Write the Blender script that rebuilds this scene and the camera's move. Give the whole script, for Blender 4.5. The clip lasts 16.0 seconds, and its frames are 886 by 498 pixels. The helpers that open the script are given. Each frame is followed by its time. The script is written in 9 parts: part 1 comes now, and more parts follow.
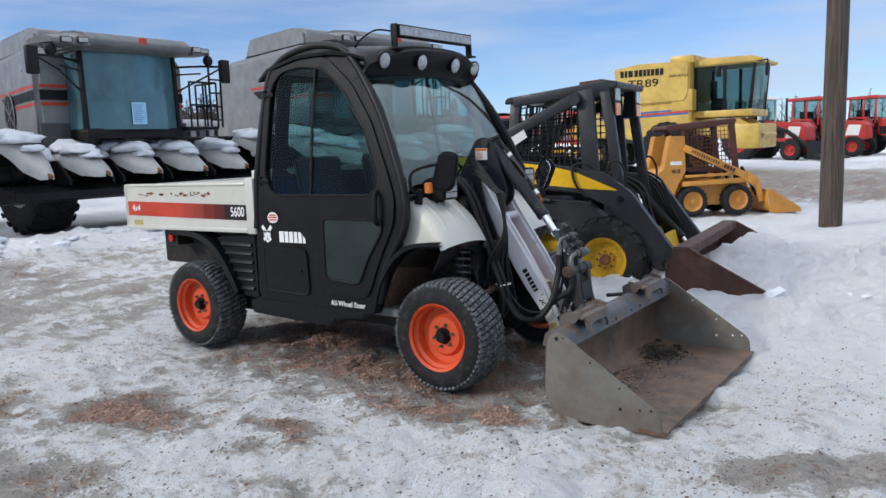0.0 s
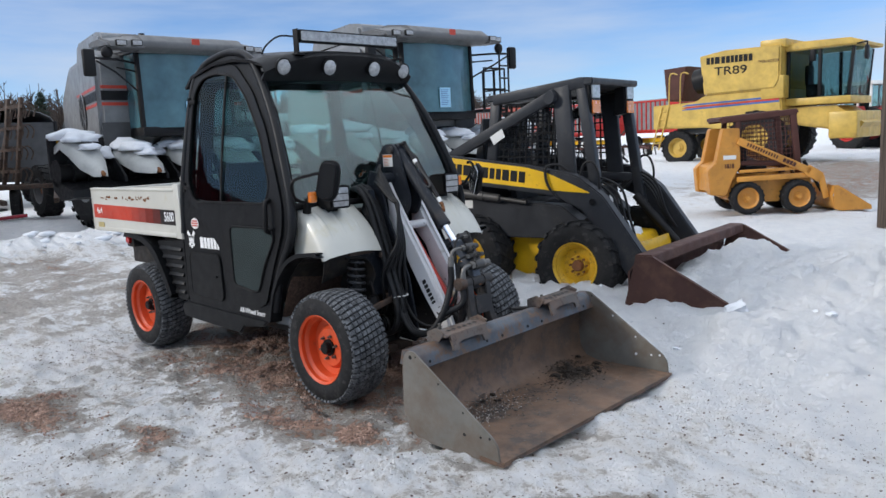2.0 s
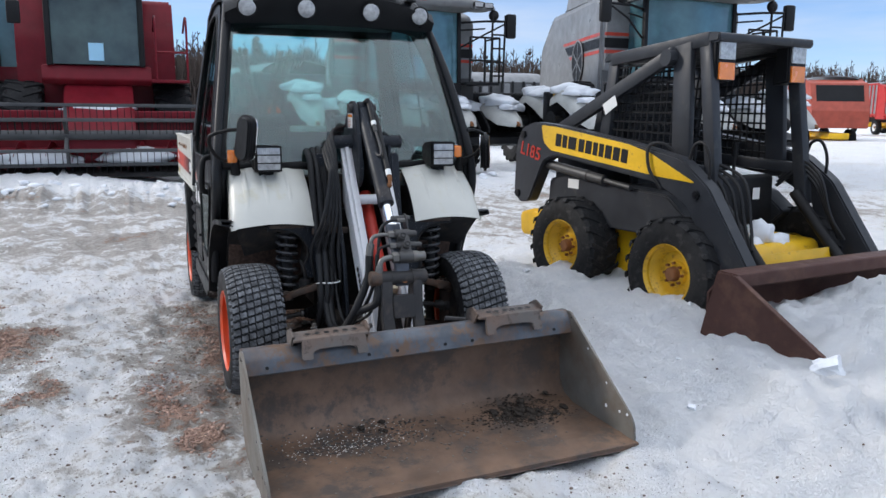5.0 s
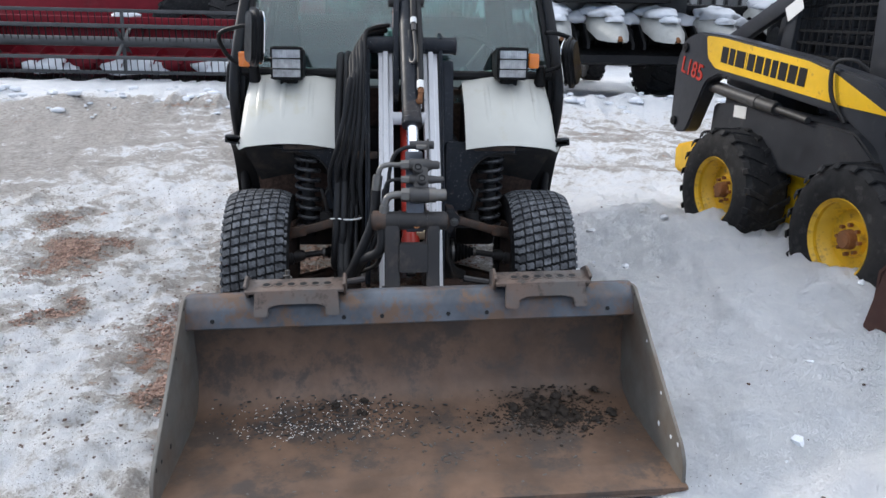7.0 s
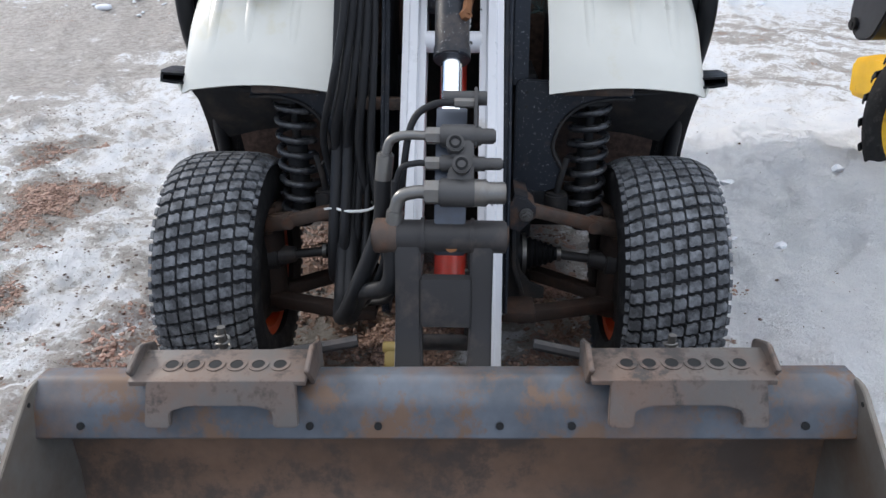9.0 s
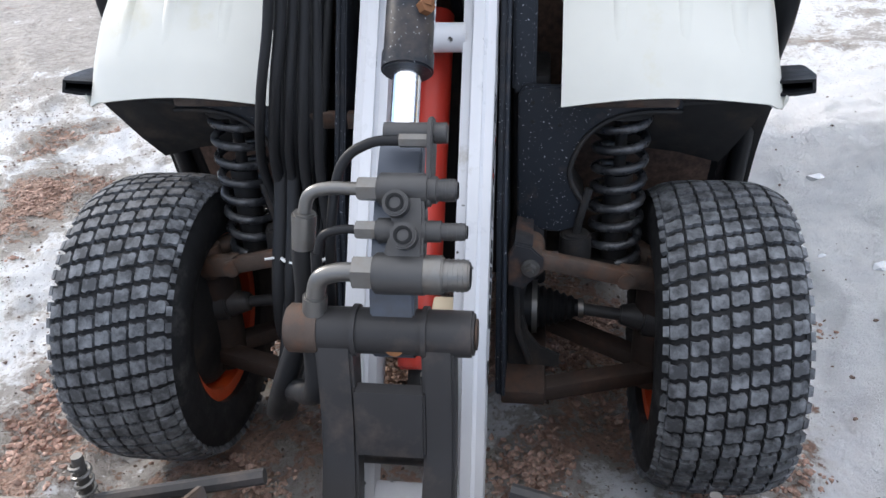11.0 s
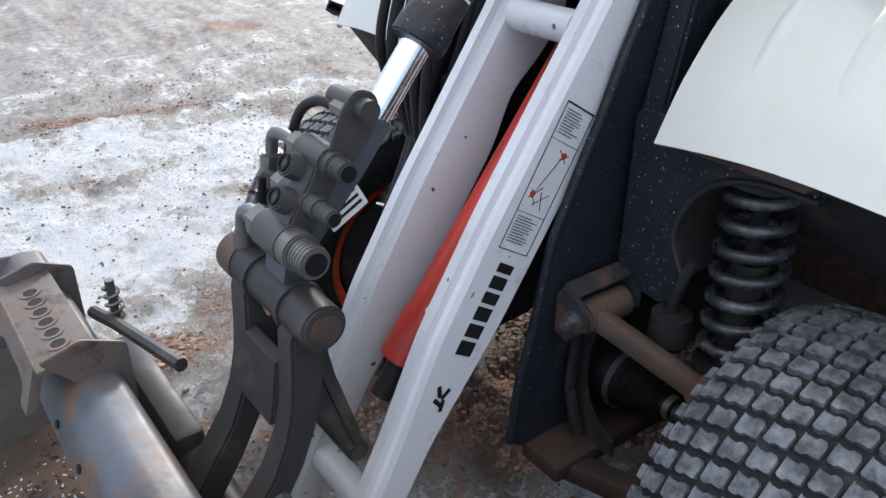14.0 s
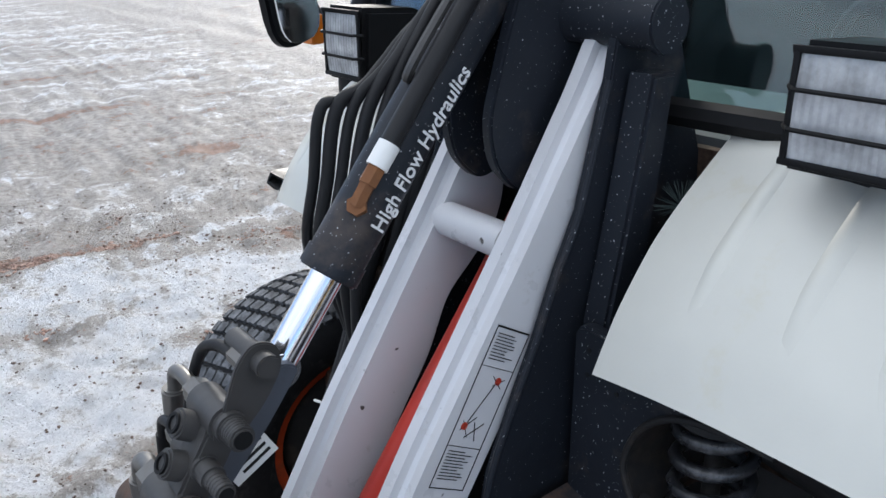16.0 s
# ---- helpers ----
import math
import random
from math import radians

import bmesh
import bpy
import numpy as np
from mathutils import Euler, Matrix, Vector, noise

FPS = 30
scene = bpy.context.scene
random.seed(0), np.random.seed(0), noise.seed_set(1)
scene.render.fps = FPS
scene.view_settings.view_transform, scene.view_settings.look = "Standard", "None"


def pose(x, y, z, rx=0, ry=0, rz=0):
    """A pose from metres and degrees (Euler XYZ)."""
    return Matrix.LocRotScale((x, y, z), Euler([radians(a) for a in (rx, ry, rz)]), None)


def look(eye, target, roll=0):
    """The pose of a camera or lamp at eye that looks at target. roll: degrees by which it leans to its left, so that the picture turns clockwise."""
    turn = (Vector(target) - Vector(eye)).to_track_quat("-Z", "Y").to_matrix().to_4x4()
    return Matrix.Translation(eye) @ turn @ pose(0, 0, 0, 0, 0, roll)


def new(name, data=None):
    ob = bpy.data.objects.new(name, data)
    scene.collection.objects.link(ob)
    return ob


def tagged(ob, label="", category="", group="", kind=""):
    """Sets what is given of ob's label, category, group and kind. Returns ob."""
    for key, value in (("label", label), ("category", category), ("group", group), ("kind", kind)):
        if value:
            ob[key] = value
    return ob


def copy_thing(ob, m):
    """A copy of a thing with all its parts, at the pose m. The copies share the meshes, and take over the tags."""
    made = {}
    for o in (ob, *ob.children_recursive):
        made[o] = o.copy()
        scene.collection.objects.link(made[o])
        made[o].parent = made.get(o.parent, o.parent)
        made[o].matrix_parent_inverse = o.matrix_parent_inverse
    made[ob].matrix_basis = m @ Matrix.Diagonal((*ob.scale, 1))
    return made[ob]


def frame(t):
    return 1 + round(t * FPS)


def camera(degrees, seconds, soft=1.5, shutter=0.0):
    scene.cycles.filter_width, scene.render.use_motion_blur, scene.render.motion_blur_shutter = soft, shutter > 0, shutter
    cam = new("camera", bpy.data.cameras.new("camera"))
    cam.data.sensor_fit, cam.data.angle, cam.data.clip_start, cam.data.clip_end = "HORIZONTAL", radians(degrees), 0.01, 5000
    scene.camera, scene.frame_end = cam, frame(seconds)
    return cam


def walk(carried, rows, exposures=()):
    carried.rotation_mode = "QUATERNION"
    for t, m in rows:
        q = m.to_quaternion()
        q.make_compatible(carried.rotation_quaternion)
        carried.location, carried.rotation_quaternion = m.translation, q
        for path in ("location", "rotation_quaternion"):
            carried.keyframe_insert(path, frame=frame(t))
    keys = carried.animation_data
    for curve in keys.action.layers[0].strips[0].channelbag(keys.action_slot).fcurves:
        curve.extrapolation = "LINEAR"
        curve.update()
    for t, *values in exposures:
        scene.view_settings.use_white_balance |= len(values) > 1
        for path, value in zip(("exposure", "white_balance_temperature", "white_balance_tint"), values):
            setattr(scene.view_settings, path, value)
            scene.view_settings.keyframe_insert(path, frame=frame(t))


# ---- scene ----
cam = camera(59.0, 16.0)
PATH = [
    (0, (2.876, -4.537, 1.525), (1.695, -2.945, 1.26), -2.1),
    (0.5, (3.112, -4.368, 1.537), (1.902, -2.799, 1.266), -2.6),
    (1, (3.333, -4.091, 1.543), (2.075, -2.561, 1.267), -2.8),
    (1.5, (3.541, -3.793, 1.562), (2.217, -2.32, 1.285), -2.8),
    (2, (3.847, -3.497, 1.583), (2.445, -2.099, 1.302), -2.6),
    (2.5, (3.986, -3.134, 1.568), (2.508, -1.819, 1.279), -2.3),
    (3, (4.119, -2.764, 1.581), (2.562, -1.544, 1.282), -1.8),
    (5.5, (4.206, -0.893, 1.506), (2.338, -0.292, 1.12), 1.1),
    (6, (4.031, -0.62, 1.499), (2.134, -0.16, 1.065), 1.4),
    (6.5, (3.829, -0.317, 1.48), (1.916, -0.007, 0.986), 1.4),
    (7, (3.541, -0.123, 1.432), (1.627, 0.054, 0.878), 1.3),
    (7.5, (3.159, -0.01, 1.431), (1.259, 0.051, 0.812), 1.1),
    (8, (2.807, 0.121, 1.396), (0.929, 0.099, 0.707), 0.7),
    (8.5, (2.478, 0.134, 1.359), (0.626, 0.076, 0.606), 0.3),
    (9, (2.16, 0.075, 1.36), (0.332, 0.016, 0.55), 0.1),
    (11.5, (1.514, 0.434, 1.338), (-0.198, 0.053, 0.377), -3.2),
    (12, (1.437, 0.686, 1.329), (-0.202, 0.021, 0.397), -3.9),
    (12.5, (1.301, 0.79, 1.327), (-0.206, -0.157, 0.416), -3.1),
    (13, (1.179, 0.932, 1.334), (-0.131, -0.272, 0.42), -1.7),
    (13.5, (1.099, 1.065, 1.347), (-0.034, -0.299, 0.423), -0.7),
    (14, (0.994, 0.982, 1.306), (-0.067, -0.423, 0.358), 0.3),
    (14.5, (0.884, 0.872, 1.279), (-0.133, -0.558, 0.32), 0.5),
    (15, (0.854, 0.826, 1.266), (-0.183, -0.602, 0.326), 0.8),
    (15.5, (0.827, 0.835, 1.34), (-0.254, -0.618, 0.491), 0.2),
    (16, (0.794, 0.897, 1.449), (-0.336, -0.575, 0.702), -1.2),
]
walk(cam, [(t, look(eye, target, roll)) for t, eye, target, roll in PATH], [(0.0, 0.20, 6550, 10), (3.0, 0.25, 6550, 10), (5.5, 0.45, 6500, 11), (9.0, 0.74, 6650, 11), (11.5, 1.04, 6700, 12), (13.0, 0.82, 6600, 11), (14.5, 0.88, 6600, 11), (15.5, 0.82, 6550, 10), (16.0, 0.60, 6550, 10)])

# ---- world and light ----
SUN_AZ, SUN_EL = radians(238), radians(27)      # where the sun stands, from +x towards +y, and its height
world = bpy.data.worlds.new("winter_sky")
scene.world = world
world.use_nodes = True
wn = world.node_tree
sky = wn.nodes.new("ShaderNodeTexSky")
sky.sky_type, sky.sun_disc = "NISHITA", False
sky.sun_elevation, sky.sun_rotation = SUN_EL, radians(90) - SUN_AZ
sky.altitude, sky.air_density, sky.dust_density, sky.ozone_density = 300, 0.75, 0.1, 3.0
# thin streaky cloud over the blue
tc = wn.nodes.new("ShaderNodeTexCoord")
mp = wn.nodes.new("ShaderNodeMapping")
mp.inputs["Scale"].default_value = (0.9, 0.9, 6.0)
cl = wn.nodes.new("ShaderNodeTexNoise")
cl.inputs["Scale"].default_value, cl.inputs["Detail"].default_value, cl.inputs["Roughness"].default_value = 2.2, 7.0, 0.55
ramp = wn.nodes.new("ShaderNodeValToRGB")
ramp.color_ramp.elements[0].position, ramp.color_ramp.elements[1].position = 0.40, 0.78
mixc = wn.nodes.new("ShaderNodeMix")
mixc.data_type = "RGBA"
# bluish veil low down, brighter overhead
veilc = wn.nodes.new("ShaderNodeMix")
veilc.data_type = "RGBA"
veilc.inputs["A"].default_value, veilc.inputs["B"].default_value = (2.5, 2.95, 3.7, 1), (5.5, 6.0, 6.8, 1)
dim = wn.nodes.new("ShaderNodeMix")
dim.data_type, dim.blend_type = "RGBA", "MULTIPLY"
dim.inputs["Factor"].default_value = 1.0
dim.inputs["B"].default_value = (0.43, 0.53, 0.65, 1)
bgw = wn.nodes["Background"]
wn.links.new(tc.outputs["Generated"], mp.inputs["Vector"])
wn.links.new(mp.outputs["Vector"], cl.inputs["Vector"])
# the veil thickens towards the zenith
sepw = wn.nodes.new("ShaderNodeSeparateXYZ")
veil = wn.nodes.new("ShaderNodeMath")
veil.operation = "MULTIPLY_ADD"
veil.inputs[1].default_value = 0.55
wn.links.new(tc.outputs["Generated"], sepw.inputs["Vector"])
wn.links.new(sepw.outputs["Z"], veil.inputs[0])
wn.links.new(cl.outputs["Fac"], veil.inputs[2])
wn.links.new(veil.outputs[0], ramp.inputs["Fac"])
wn.links.new(ramp.outputs["Color"], mixc.inputs["Factor"])
rise = wn.nodes.new("ShaderNodeMapRange")
rise.inputs["From Min"].default_value, rise.inputs["From Max"].default_value = 0.25, 0.75
wn.links.new(sepw.outputs["Z"], rise.inputs["Value"])
wn.links.new(rise.outputs["Result"], veilc.inputs["Factor"])
wn.links.new(veilc.outputs["Result"], mixc.inputs["B"])
wn.links.new(sky.outputs["Color"], dim.inputs["A"])
wn.links.new(dim.outputs["Result"], mixc.inputs["A"])
wn.links.new(mixc.outputs["Result"], bgw.inputs["Color"])
bgw.inputs["Strength"].default_value = 0.198

sun = new("sun", bpy.data.lights.new("sun", "SUN"))
sun.data.energy, sun.data.angle, sun.data.color = 1.7, radians(9.0), (1.0, 0.95, 0.88)
sun.matrix_world = look((0, 0, 30), (-math.cos(SUN_AZ) * 30, -math.sin(SUN_AZ) * 30, 30 - 30 * math.tan(SUN_EL)))
scene.view_settings.exposure = 0.0

# ---- materials ----
def node_mat(name):
    m = bpy.data.materials.new(name)
    m.use_nodes = True
    return m, m.node_tree, m.node_tree.nodes["Principled BSDF"]


def noise_node(nt, scale, detail=5.0, rough=0.6, coord="Object", stretch=None):
    tex = nt.nodes.new("ShaderNodeTexCoord")
    n = nt.nodes.new("ShaderNodeTexNoise")
    n.inputs["Scale"].default_value, n.inputs["Detail"].default_value, n.inputs["Roughness"].default_value = scale, detail, rough
    if stretch:
        mpn = nt.nodes.new("ShaderNodeMapping")
        mpn.inputs["Scale"].default_value = stretch
        nt.links.new(tex.outputs[coord], mpn.inputs["Vector"])
        nt.links.new(mpn.outputs["Vector"], n.inputs["Vector"])
    else:
        nt.links.new(tex.outputs[coord], n.inputs["Vector"])
    return n.outputs["Fac"]


def ramp_node(nt, fac, lo, hi, a=0.0, b=1.0):
    r = nt.nodes.new("ShaderNodeMapRange")
    r.inputs["From Min"].default_value, r.inputs["From Max"].default_value = lo, hi
    r.inputs["To Min"].default_value, r.inputs["To Max"].default_value = a, b
    nt.links.new(fac, r.inputs["Value"])
    return r.outputs["Result"]


def mix_node(nt, fac, a, b):
    m = nt.nodes.new("ShaderNodeMix")
    m.data_type = "RGBA"
    for key, v in (("Factor", fac), ("A", a), ("B", b)):
        sock = m.inputs[key]
        if isinstance(v, (int, float)):
            sock.default_value = v
        elif isinstance(v, tuple):
            sock.default_value = (*v, 1)
        else:
            nt.links.new(v, sock)
    return m.outputs["Result"]


def bump_node(nt, p, fac, strength, distance):
    b = nt.nodes.new("ShaderNodeBump")
    b.inputs["Strength"].default_value, b.inputs["Distance"].default_value = strength, distance
    nt.links.new(fac, b.inputs["Height"])
    if p.inputs["Normal"].links:
        nt.links.new(p.inputs["Normal"].links[0].from_socket, b.inputs["Normal"])
    nt.links.new(b.outputs["Normal"], p.inputs["Normal"])


def paint(name, col, rough=0.4, metal=0.0, dark=0.75, light=1.12, scale=3.0, dirt=None, amount=0.5, dscale=7.0, bump=0.06, grain=180.0, coat=0.0, spots=None, spec=None):
    """A painted, moulded or bare surface: its colour varies softly, dirt lies on it in patches, and it has a fine grain."""
    m, nt, p = node_mat(name)
    soft = noise_node(nt, scale, 4)
    c = mix_node(nt, ramp_node(nt, soft, 0.3, 0.7), tuple(v * dark for v in col), tuple(min(1, v * light) for v in col))
    if dirt:
        patch = noise_node(nt, dscale, 8, 0.68)
        c = mix_node(nt, ramp_node(nt, patch, 0.62 - 0.25 * amount, 0.72, 0, 0.85), c, dirt)
    if spots:
        blotch = spots[1] < 20
        fleck = noise_node(nt, spots[1], 9 if blotch else 2, 0.72 if blotch else 0.5)
        c = mix_node(nt, ramp_node(nt, fleck, spots[2], spots[2] + (0.09 if blotch else 0.03)), c, spots[0])
    nt.links.new(c, p.inputs["Base Color"])
    p.inputs["Metallic"].default_value = metal
    p.inputs["Specular IOR Level"].default_value = spec if spec is not None else 0.5 if coat or metal or max(col) > 0.3 else 0.22
    fine = noise_node(nt, grain, 3, 0.6)
    nt.links.new(ramp_node(nt, noise_node(nt, dscale * 1.7, 6), 0.25, 0.75, max(0.05, rough - 0.14), min(1, rough + 0.16)), p.inputs["Roughness"])
    if coat:
        p.inputs["Coat Weight"].default_value, p.inputs["Coat Roughness"].default_value = coat, 0.12
    bump_node(nt, p, fine, bump, 0.002)
    return m


def glass(name, tint, gloss_rough=0.02, least=0.12, most=0.6):
    m = bpy.data.materials.new(name)
    m.use_nodes = True
    nt = m.node_tree
    nt.nodes.remove(nt.nodes["Principled BSDF"])
    tr = nt.nodes.new("ShaderNodeBsdfTransparent")
    tr.inputs["Color"].default_value = (*tint, 1)
    gl = nt.nodes.new("ShaderNodeBsdfGlossy")
    gl.inputs["Roughness"].default_value = gloss_rough
    lw = nt.nodes.new("ShaderNodeLayerWeight")
    lw.inputs["Blend"].default_value = 0.5
    pw = nt.nodes.new("ShaderNodeMath")
    pw.operation = "POWER"
    pw.inputs[1].default_value = 3.5
    nt.links.new(lw.outputs["Facing"], pw.inputs[0])
    fac = ramp_node(nt, pw.outputs[0], 0.0, 1.0, least, most)
    mx = nt.nodes.new("ShaderNodeMixShader")
    nt.links.new(fac, mx.inputs["Fac"])
    nt.links.new(tr.outputs["BSDF"], mx.inputs[1])
    nt.links.new(gl.outputs["BSDF"], mx.inputs[2])
    nt.links.new(mx.outputs["Shader"], nt.nodes["Material Output"].inputs["Surface"])
    return m


M_PLASTIC = paint("black_moulded_plastic", (0.0065, 0.007, 0.0082), 0.42, dirt=(0.016, 0.016, 0.016), amount=0.2, grain=420, bump=0.15, spec=0.17)
M_ROOF = paint("charcoal_roof_plastic", (0.012, 0.0125, 0.014), 0.40, grain=420, bump=0.15, spec=0.2)
M_RUBBER_TRIM = paint("black_rubber", (0.0075, 0.0075, 0.008), 0.55, grain=300, spec=0.18)
M_TYRE = paint("tyre_rubber", (0.016, 0.016, 0.017), 0.72, dirt=(0.06, 0.058, 0.056), amount=0.3, dscale=16, grain=200, bump=0.2)
# dusty worn blocks; the pale blue-grey also paints in the sky's reflection
M_TREAD = paint("worn_tread_rubber", (0.058, 0.060, 0.064), 0.75, dirt=(0.24, 0.25, 0.265), amount=0.8, dscale=26, grain=160, bump=0.3)
M_RIM = paint("orange_rim_paint", (0.62, 0.075, 0.018), 0.42, dirt=(0.22, 0.07, 0.035), amount=0.25, dscale=9)
M_WHITE = paint("cream_white_paint", (0.55, 0.54, 0.485), 0.38, dark=0.93, light=1.04, dirt=(0.50, 0.46, 0.33), amount=0.14, dscale=4, coat=0.15)
M_ARM = paint("white_arm_paint", (0.60, 0.595, 0.605), 0.34, dark=0.94, light=1.03, dirt=(0.42, 0.39, 0.35), amount=0.06, dscale=10, coat=0.2, spots=((0.05, 0.045, 0.04), 30, 0.715))
M_FRAME = paint("black_frame_paint", (0.015, 0.018, 0.024), 0.45, dirt=(0.06, 0.048, 0.042), amount=0.25, dscale=8, spots=((0.42, 0.43, 0.46), 250, 0.695))
M_DARK = paint("dark_chassis_steel", (0.022, 0.021, 0.021), 0.6, dirt=(0.06, 0.045, 0.035), amount=0.5, dscale=11)
M_RUSTARM = paint("rusty_suspension_steel", (0.085, 0.062, 0.050), 0.6, dark=0.55, scale=11, dirt=(0.13, 0.062, 0.036), amount=0.55, dscale=17, bump=0.25, spots=((0.03, 0.025, 0.022), 14, 0.55))
M_BUCKET = paint("scuffed_bucket_steel", (0.20, 0.19, 0.17), 0.55, metal=0.35, dark=0.7, dirt=(0.13, 0.085, 0.055), amount=0.75, dscale=4.5, grain=90, bump=0.2)
M_BUCKIN = paint("rusty_bucket_inside", (0.150, 0.090, 0.058), 0.55, metal=0.05, dark=0.55, light=1.35, scale=3.4, dirt=(0.066, 0.050, 0.040), amount=0.8, dscale=5.5, grain=60, bump=0.45, spots=((0.070, 0.052, 0.042), 5.5, 0.50))
M_BEAM = paint("blue_grey_worn_steel", (0.082, 0.092, 0.108), 0.48, metal=0.2, dark=0.55, light=1.25, scale=7, dirt=(0.15, 0.092, 0.062), amount=0.6, dscale=6.0, grain=90, bump=0.2, spots=((0.125, 0.075, 0.048), 9, 0.50))
M_HOSE = paint("black_hydraulic_hose", (0.016, 0.016, 0.017), 0.5, grain=260)
M_STEEL = paint("zinc_fitting_steel", (0.165, 0.16, 0.152), 0.42, metal=0.75, dirt=(0.14, 0.12, 0.10), amount=0.5, dscale=18)
M_VALVE = paint("dull_cast_steel", (0.058, 0.056, 0.055), 0.5, metal=0.3, dirt=(0.05, 0.045, 0.042), amount=0.5, dscale=15)
M_CHROME = paint("chrome_rod", (0.86, 0.87, 0.90), 0.12, metal=1.0, dark=0.95, light=1.0, bump=0.0)
M_RED = paint("red_orange_paint", (0.46, 0.028, 0.014), 0.4, dirt=(0.2, 0.05, 0.03), amount=0.25)
M_LINK = paint("dark_grey_link_steel", (0.038, 0.036, 0.036), 0.45, dirt=(0.09, 0.07, 0.06), amount=0.3)
M_RUSTLOW = paint("dark_mud_stained_rust", (0.034, 0.024, 0.020), 0.75, dirt=(0.07, 0.036, 0.024), amount=0.5, dscale=12, bump=0.2)
M_BRACKET = paint("rust_edged_bracket_paint", (0.03, 0.03, 0.033), 0.55, dirt=(0.13, 0.07, 0.045), amount=0.55, dscale=16, bump=0.2)
M_MUD = paint("dried_red_brown_mud", (0.105, 0.066, 0.050), 0.95, dark=0.6, light=1.4, scale=60, dirt=(0.045, 0.030, 0.024), amount=0.5, dscale=14, grain=140, bump=0.5)
M_SPRING = paint("glossy_black_spring", (0.022, 0.023, 0.026), 0.30, dirt=(0.14, 0.14, 0.145), amount=0.5, dscale=26, spec=0.5)
M_RUST = paint("brown_rust", (0.19, 0.085, 0.04), 0.85, dirt=(0.3, 0.13, 0.05), amount=0.6, dscale=20, bump=0.3)
M_LENS = paint("ribbed_lamp_lens", (0.42, 0.425, 0.43), 0.16, dark=0.6, coat=0.6, scale=30)
M_AMBER = paint("amber_lens", (0.75, 0.20, 0.02), 0.2, coat=0.5)
M_REDLENS = paint("red_lens", (0.5, 0.02, 0.02), 0.25, coat=0.5)
M_GLASS = glass("tinted_green_glass", (0.74, 0.90, 0.89), least=0.075, most=0.85)
M_GLASSDARK = glass("smoked_glass", (0.56, 0.66, 0.66), least=0.012, most=0.35)
M_SEAT = paint("black_vinyl", (0.018, 0.018, 0.02), 0.5)
M_INTERIOR = paint("grey_cab_lining", (0.13, 0.135, 0.14), 0.7)
M_TEXTWHITE = paint("white_lettering", (0.78, 0.78, 0.78), 0.5, dark=0.95, light=1.0)
M_CLOD = paint("dark_wet_soil", (0.034, 0.027, 0.022), 0.9, dark=0.5, light=1.6, scale=60, bump=0.3)
M_TEXTBLACK = paint("black_lettering", (0.012, 0.012, 0.012), 0.5)
M_PAPER = paint("white_sticker", (0.72, 0.72, 0.70), 0.6, dark=0.9, light=1.0)
M_DECALRED = paint("red_decal", (0.50, 0.045, 0.02), 0.4)
M_YELLOW = paint("yellow_loader_paint", (0.80, 0.47, 0.012), 0.4, dirt=(0.24, 0.12, 0.04), amount=0.12, dscale=12, coat=0.15)
M_CHARCOAL = paint("charcoal_loader_paint", (0.034, 0.036, 0.041), 0.40, dirt=(0.06, 0.058, 0.055), amount=0.2)
M_NHRIM = paint("yellow_rusty_rim", (0.70, 0.42, 0.02), 0.45, dirt=(0.10, 0.05, 0.025), amount=0.4, dscale=16)
M_MAROON = paint("rusted_maroon_steel", (0.085, 0.042, 0.034), 0.6, dirt=(0.14, 0.075, 0.05), amount=0.5, dscale=5, bump=0.2)
M_CASEYEL = paint("orange_yellow_paint", (0.56, 0.25, 0.04), 0.45, dirt=(0.28, 0.12, 0.03), amount=0.2)
M_CASEBROWN = paint("dark_brown_paint", (0.085, 0.035, 0.028), 0.5)
M_TRYEL = paint("combine_yellow_paint", (0.60, 0.40, 0.085), 0.42, dirt=(0.36, 0.24, 0.075), amount=0.2, dscale=2)
M_GREY = paint("silver_grey_paint", (0.225, 0.23, 0.235), 0.38, dirt=(0.19, 0.19, 0.185), amount=0.1, dscale=2)
M_VISOR = paint("dull_visor_grey", (0.15, 0.152, 0.155), 0.45, dirt=(0.11, 0.11, 0.108), amount=0.3, dscale=3)
M_GREYDK = paint("dark_grey_panel", (0.075, 0.076, 0.078), 0.5)
M_COMBRED = paint("combine_red_paint", (0.17, 0.010, 0.018), 0.42, dirt=(0.13, 0.035, 0.035), amount=0.2, dscale=2)
M_TRACRED = paint("tractor_red_paint", (0.45, 0.025, 0.02), 0.42)
M_BLACK = paint("black_farm_paint", (0.010, 0.010, 0.011), 0.5)
M_BLUE = paint("blue_stripe", (0.05, 0.12, 0.35), 0.4)
M_SNOWLUMP = paint("settled_snow", (0.68, 0.70, 0.73), 0.7, dark=0.93, light=1.04, scale=8, grain=45, bump=0.6)
M_MIRROR = paint("mirror_glass", (0.8, 0.82, 0.84), 0.05, metal=1.0, dark=1, light=1, bump=0)
M_BARK = paint("bare_branches", (0.075, 0.058, 0.05), 0.9, scale=0.3)
M_SPRUCE = paint("dark_spruce_needles", (0.018, 0.032, 0.02), 0.8)


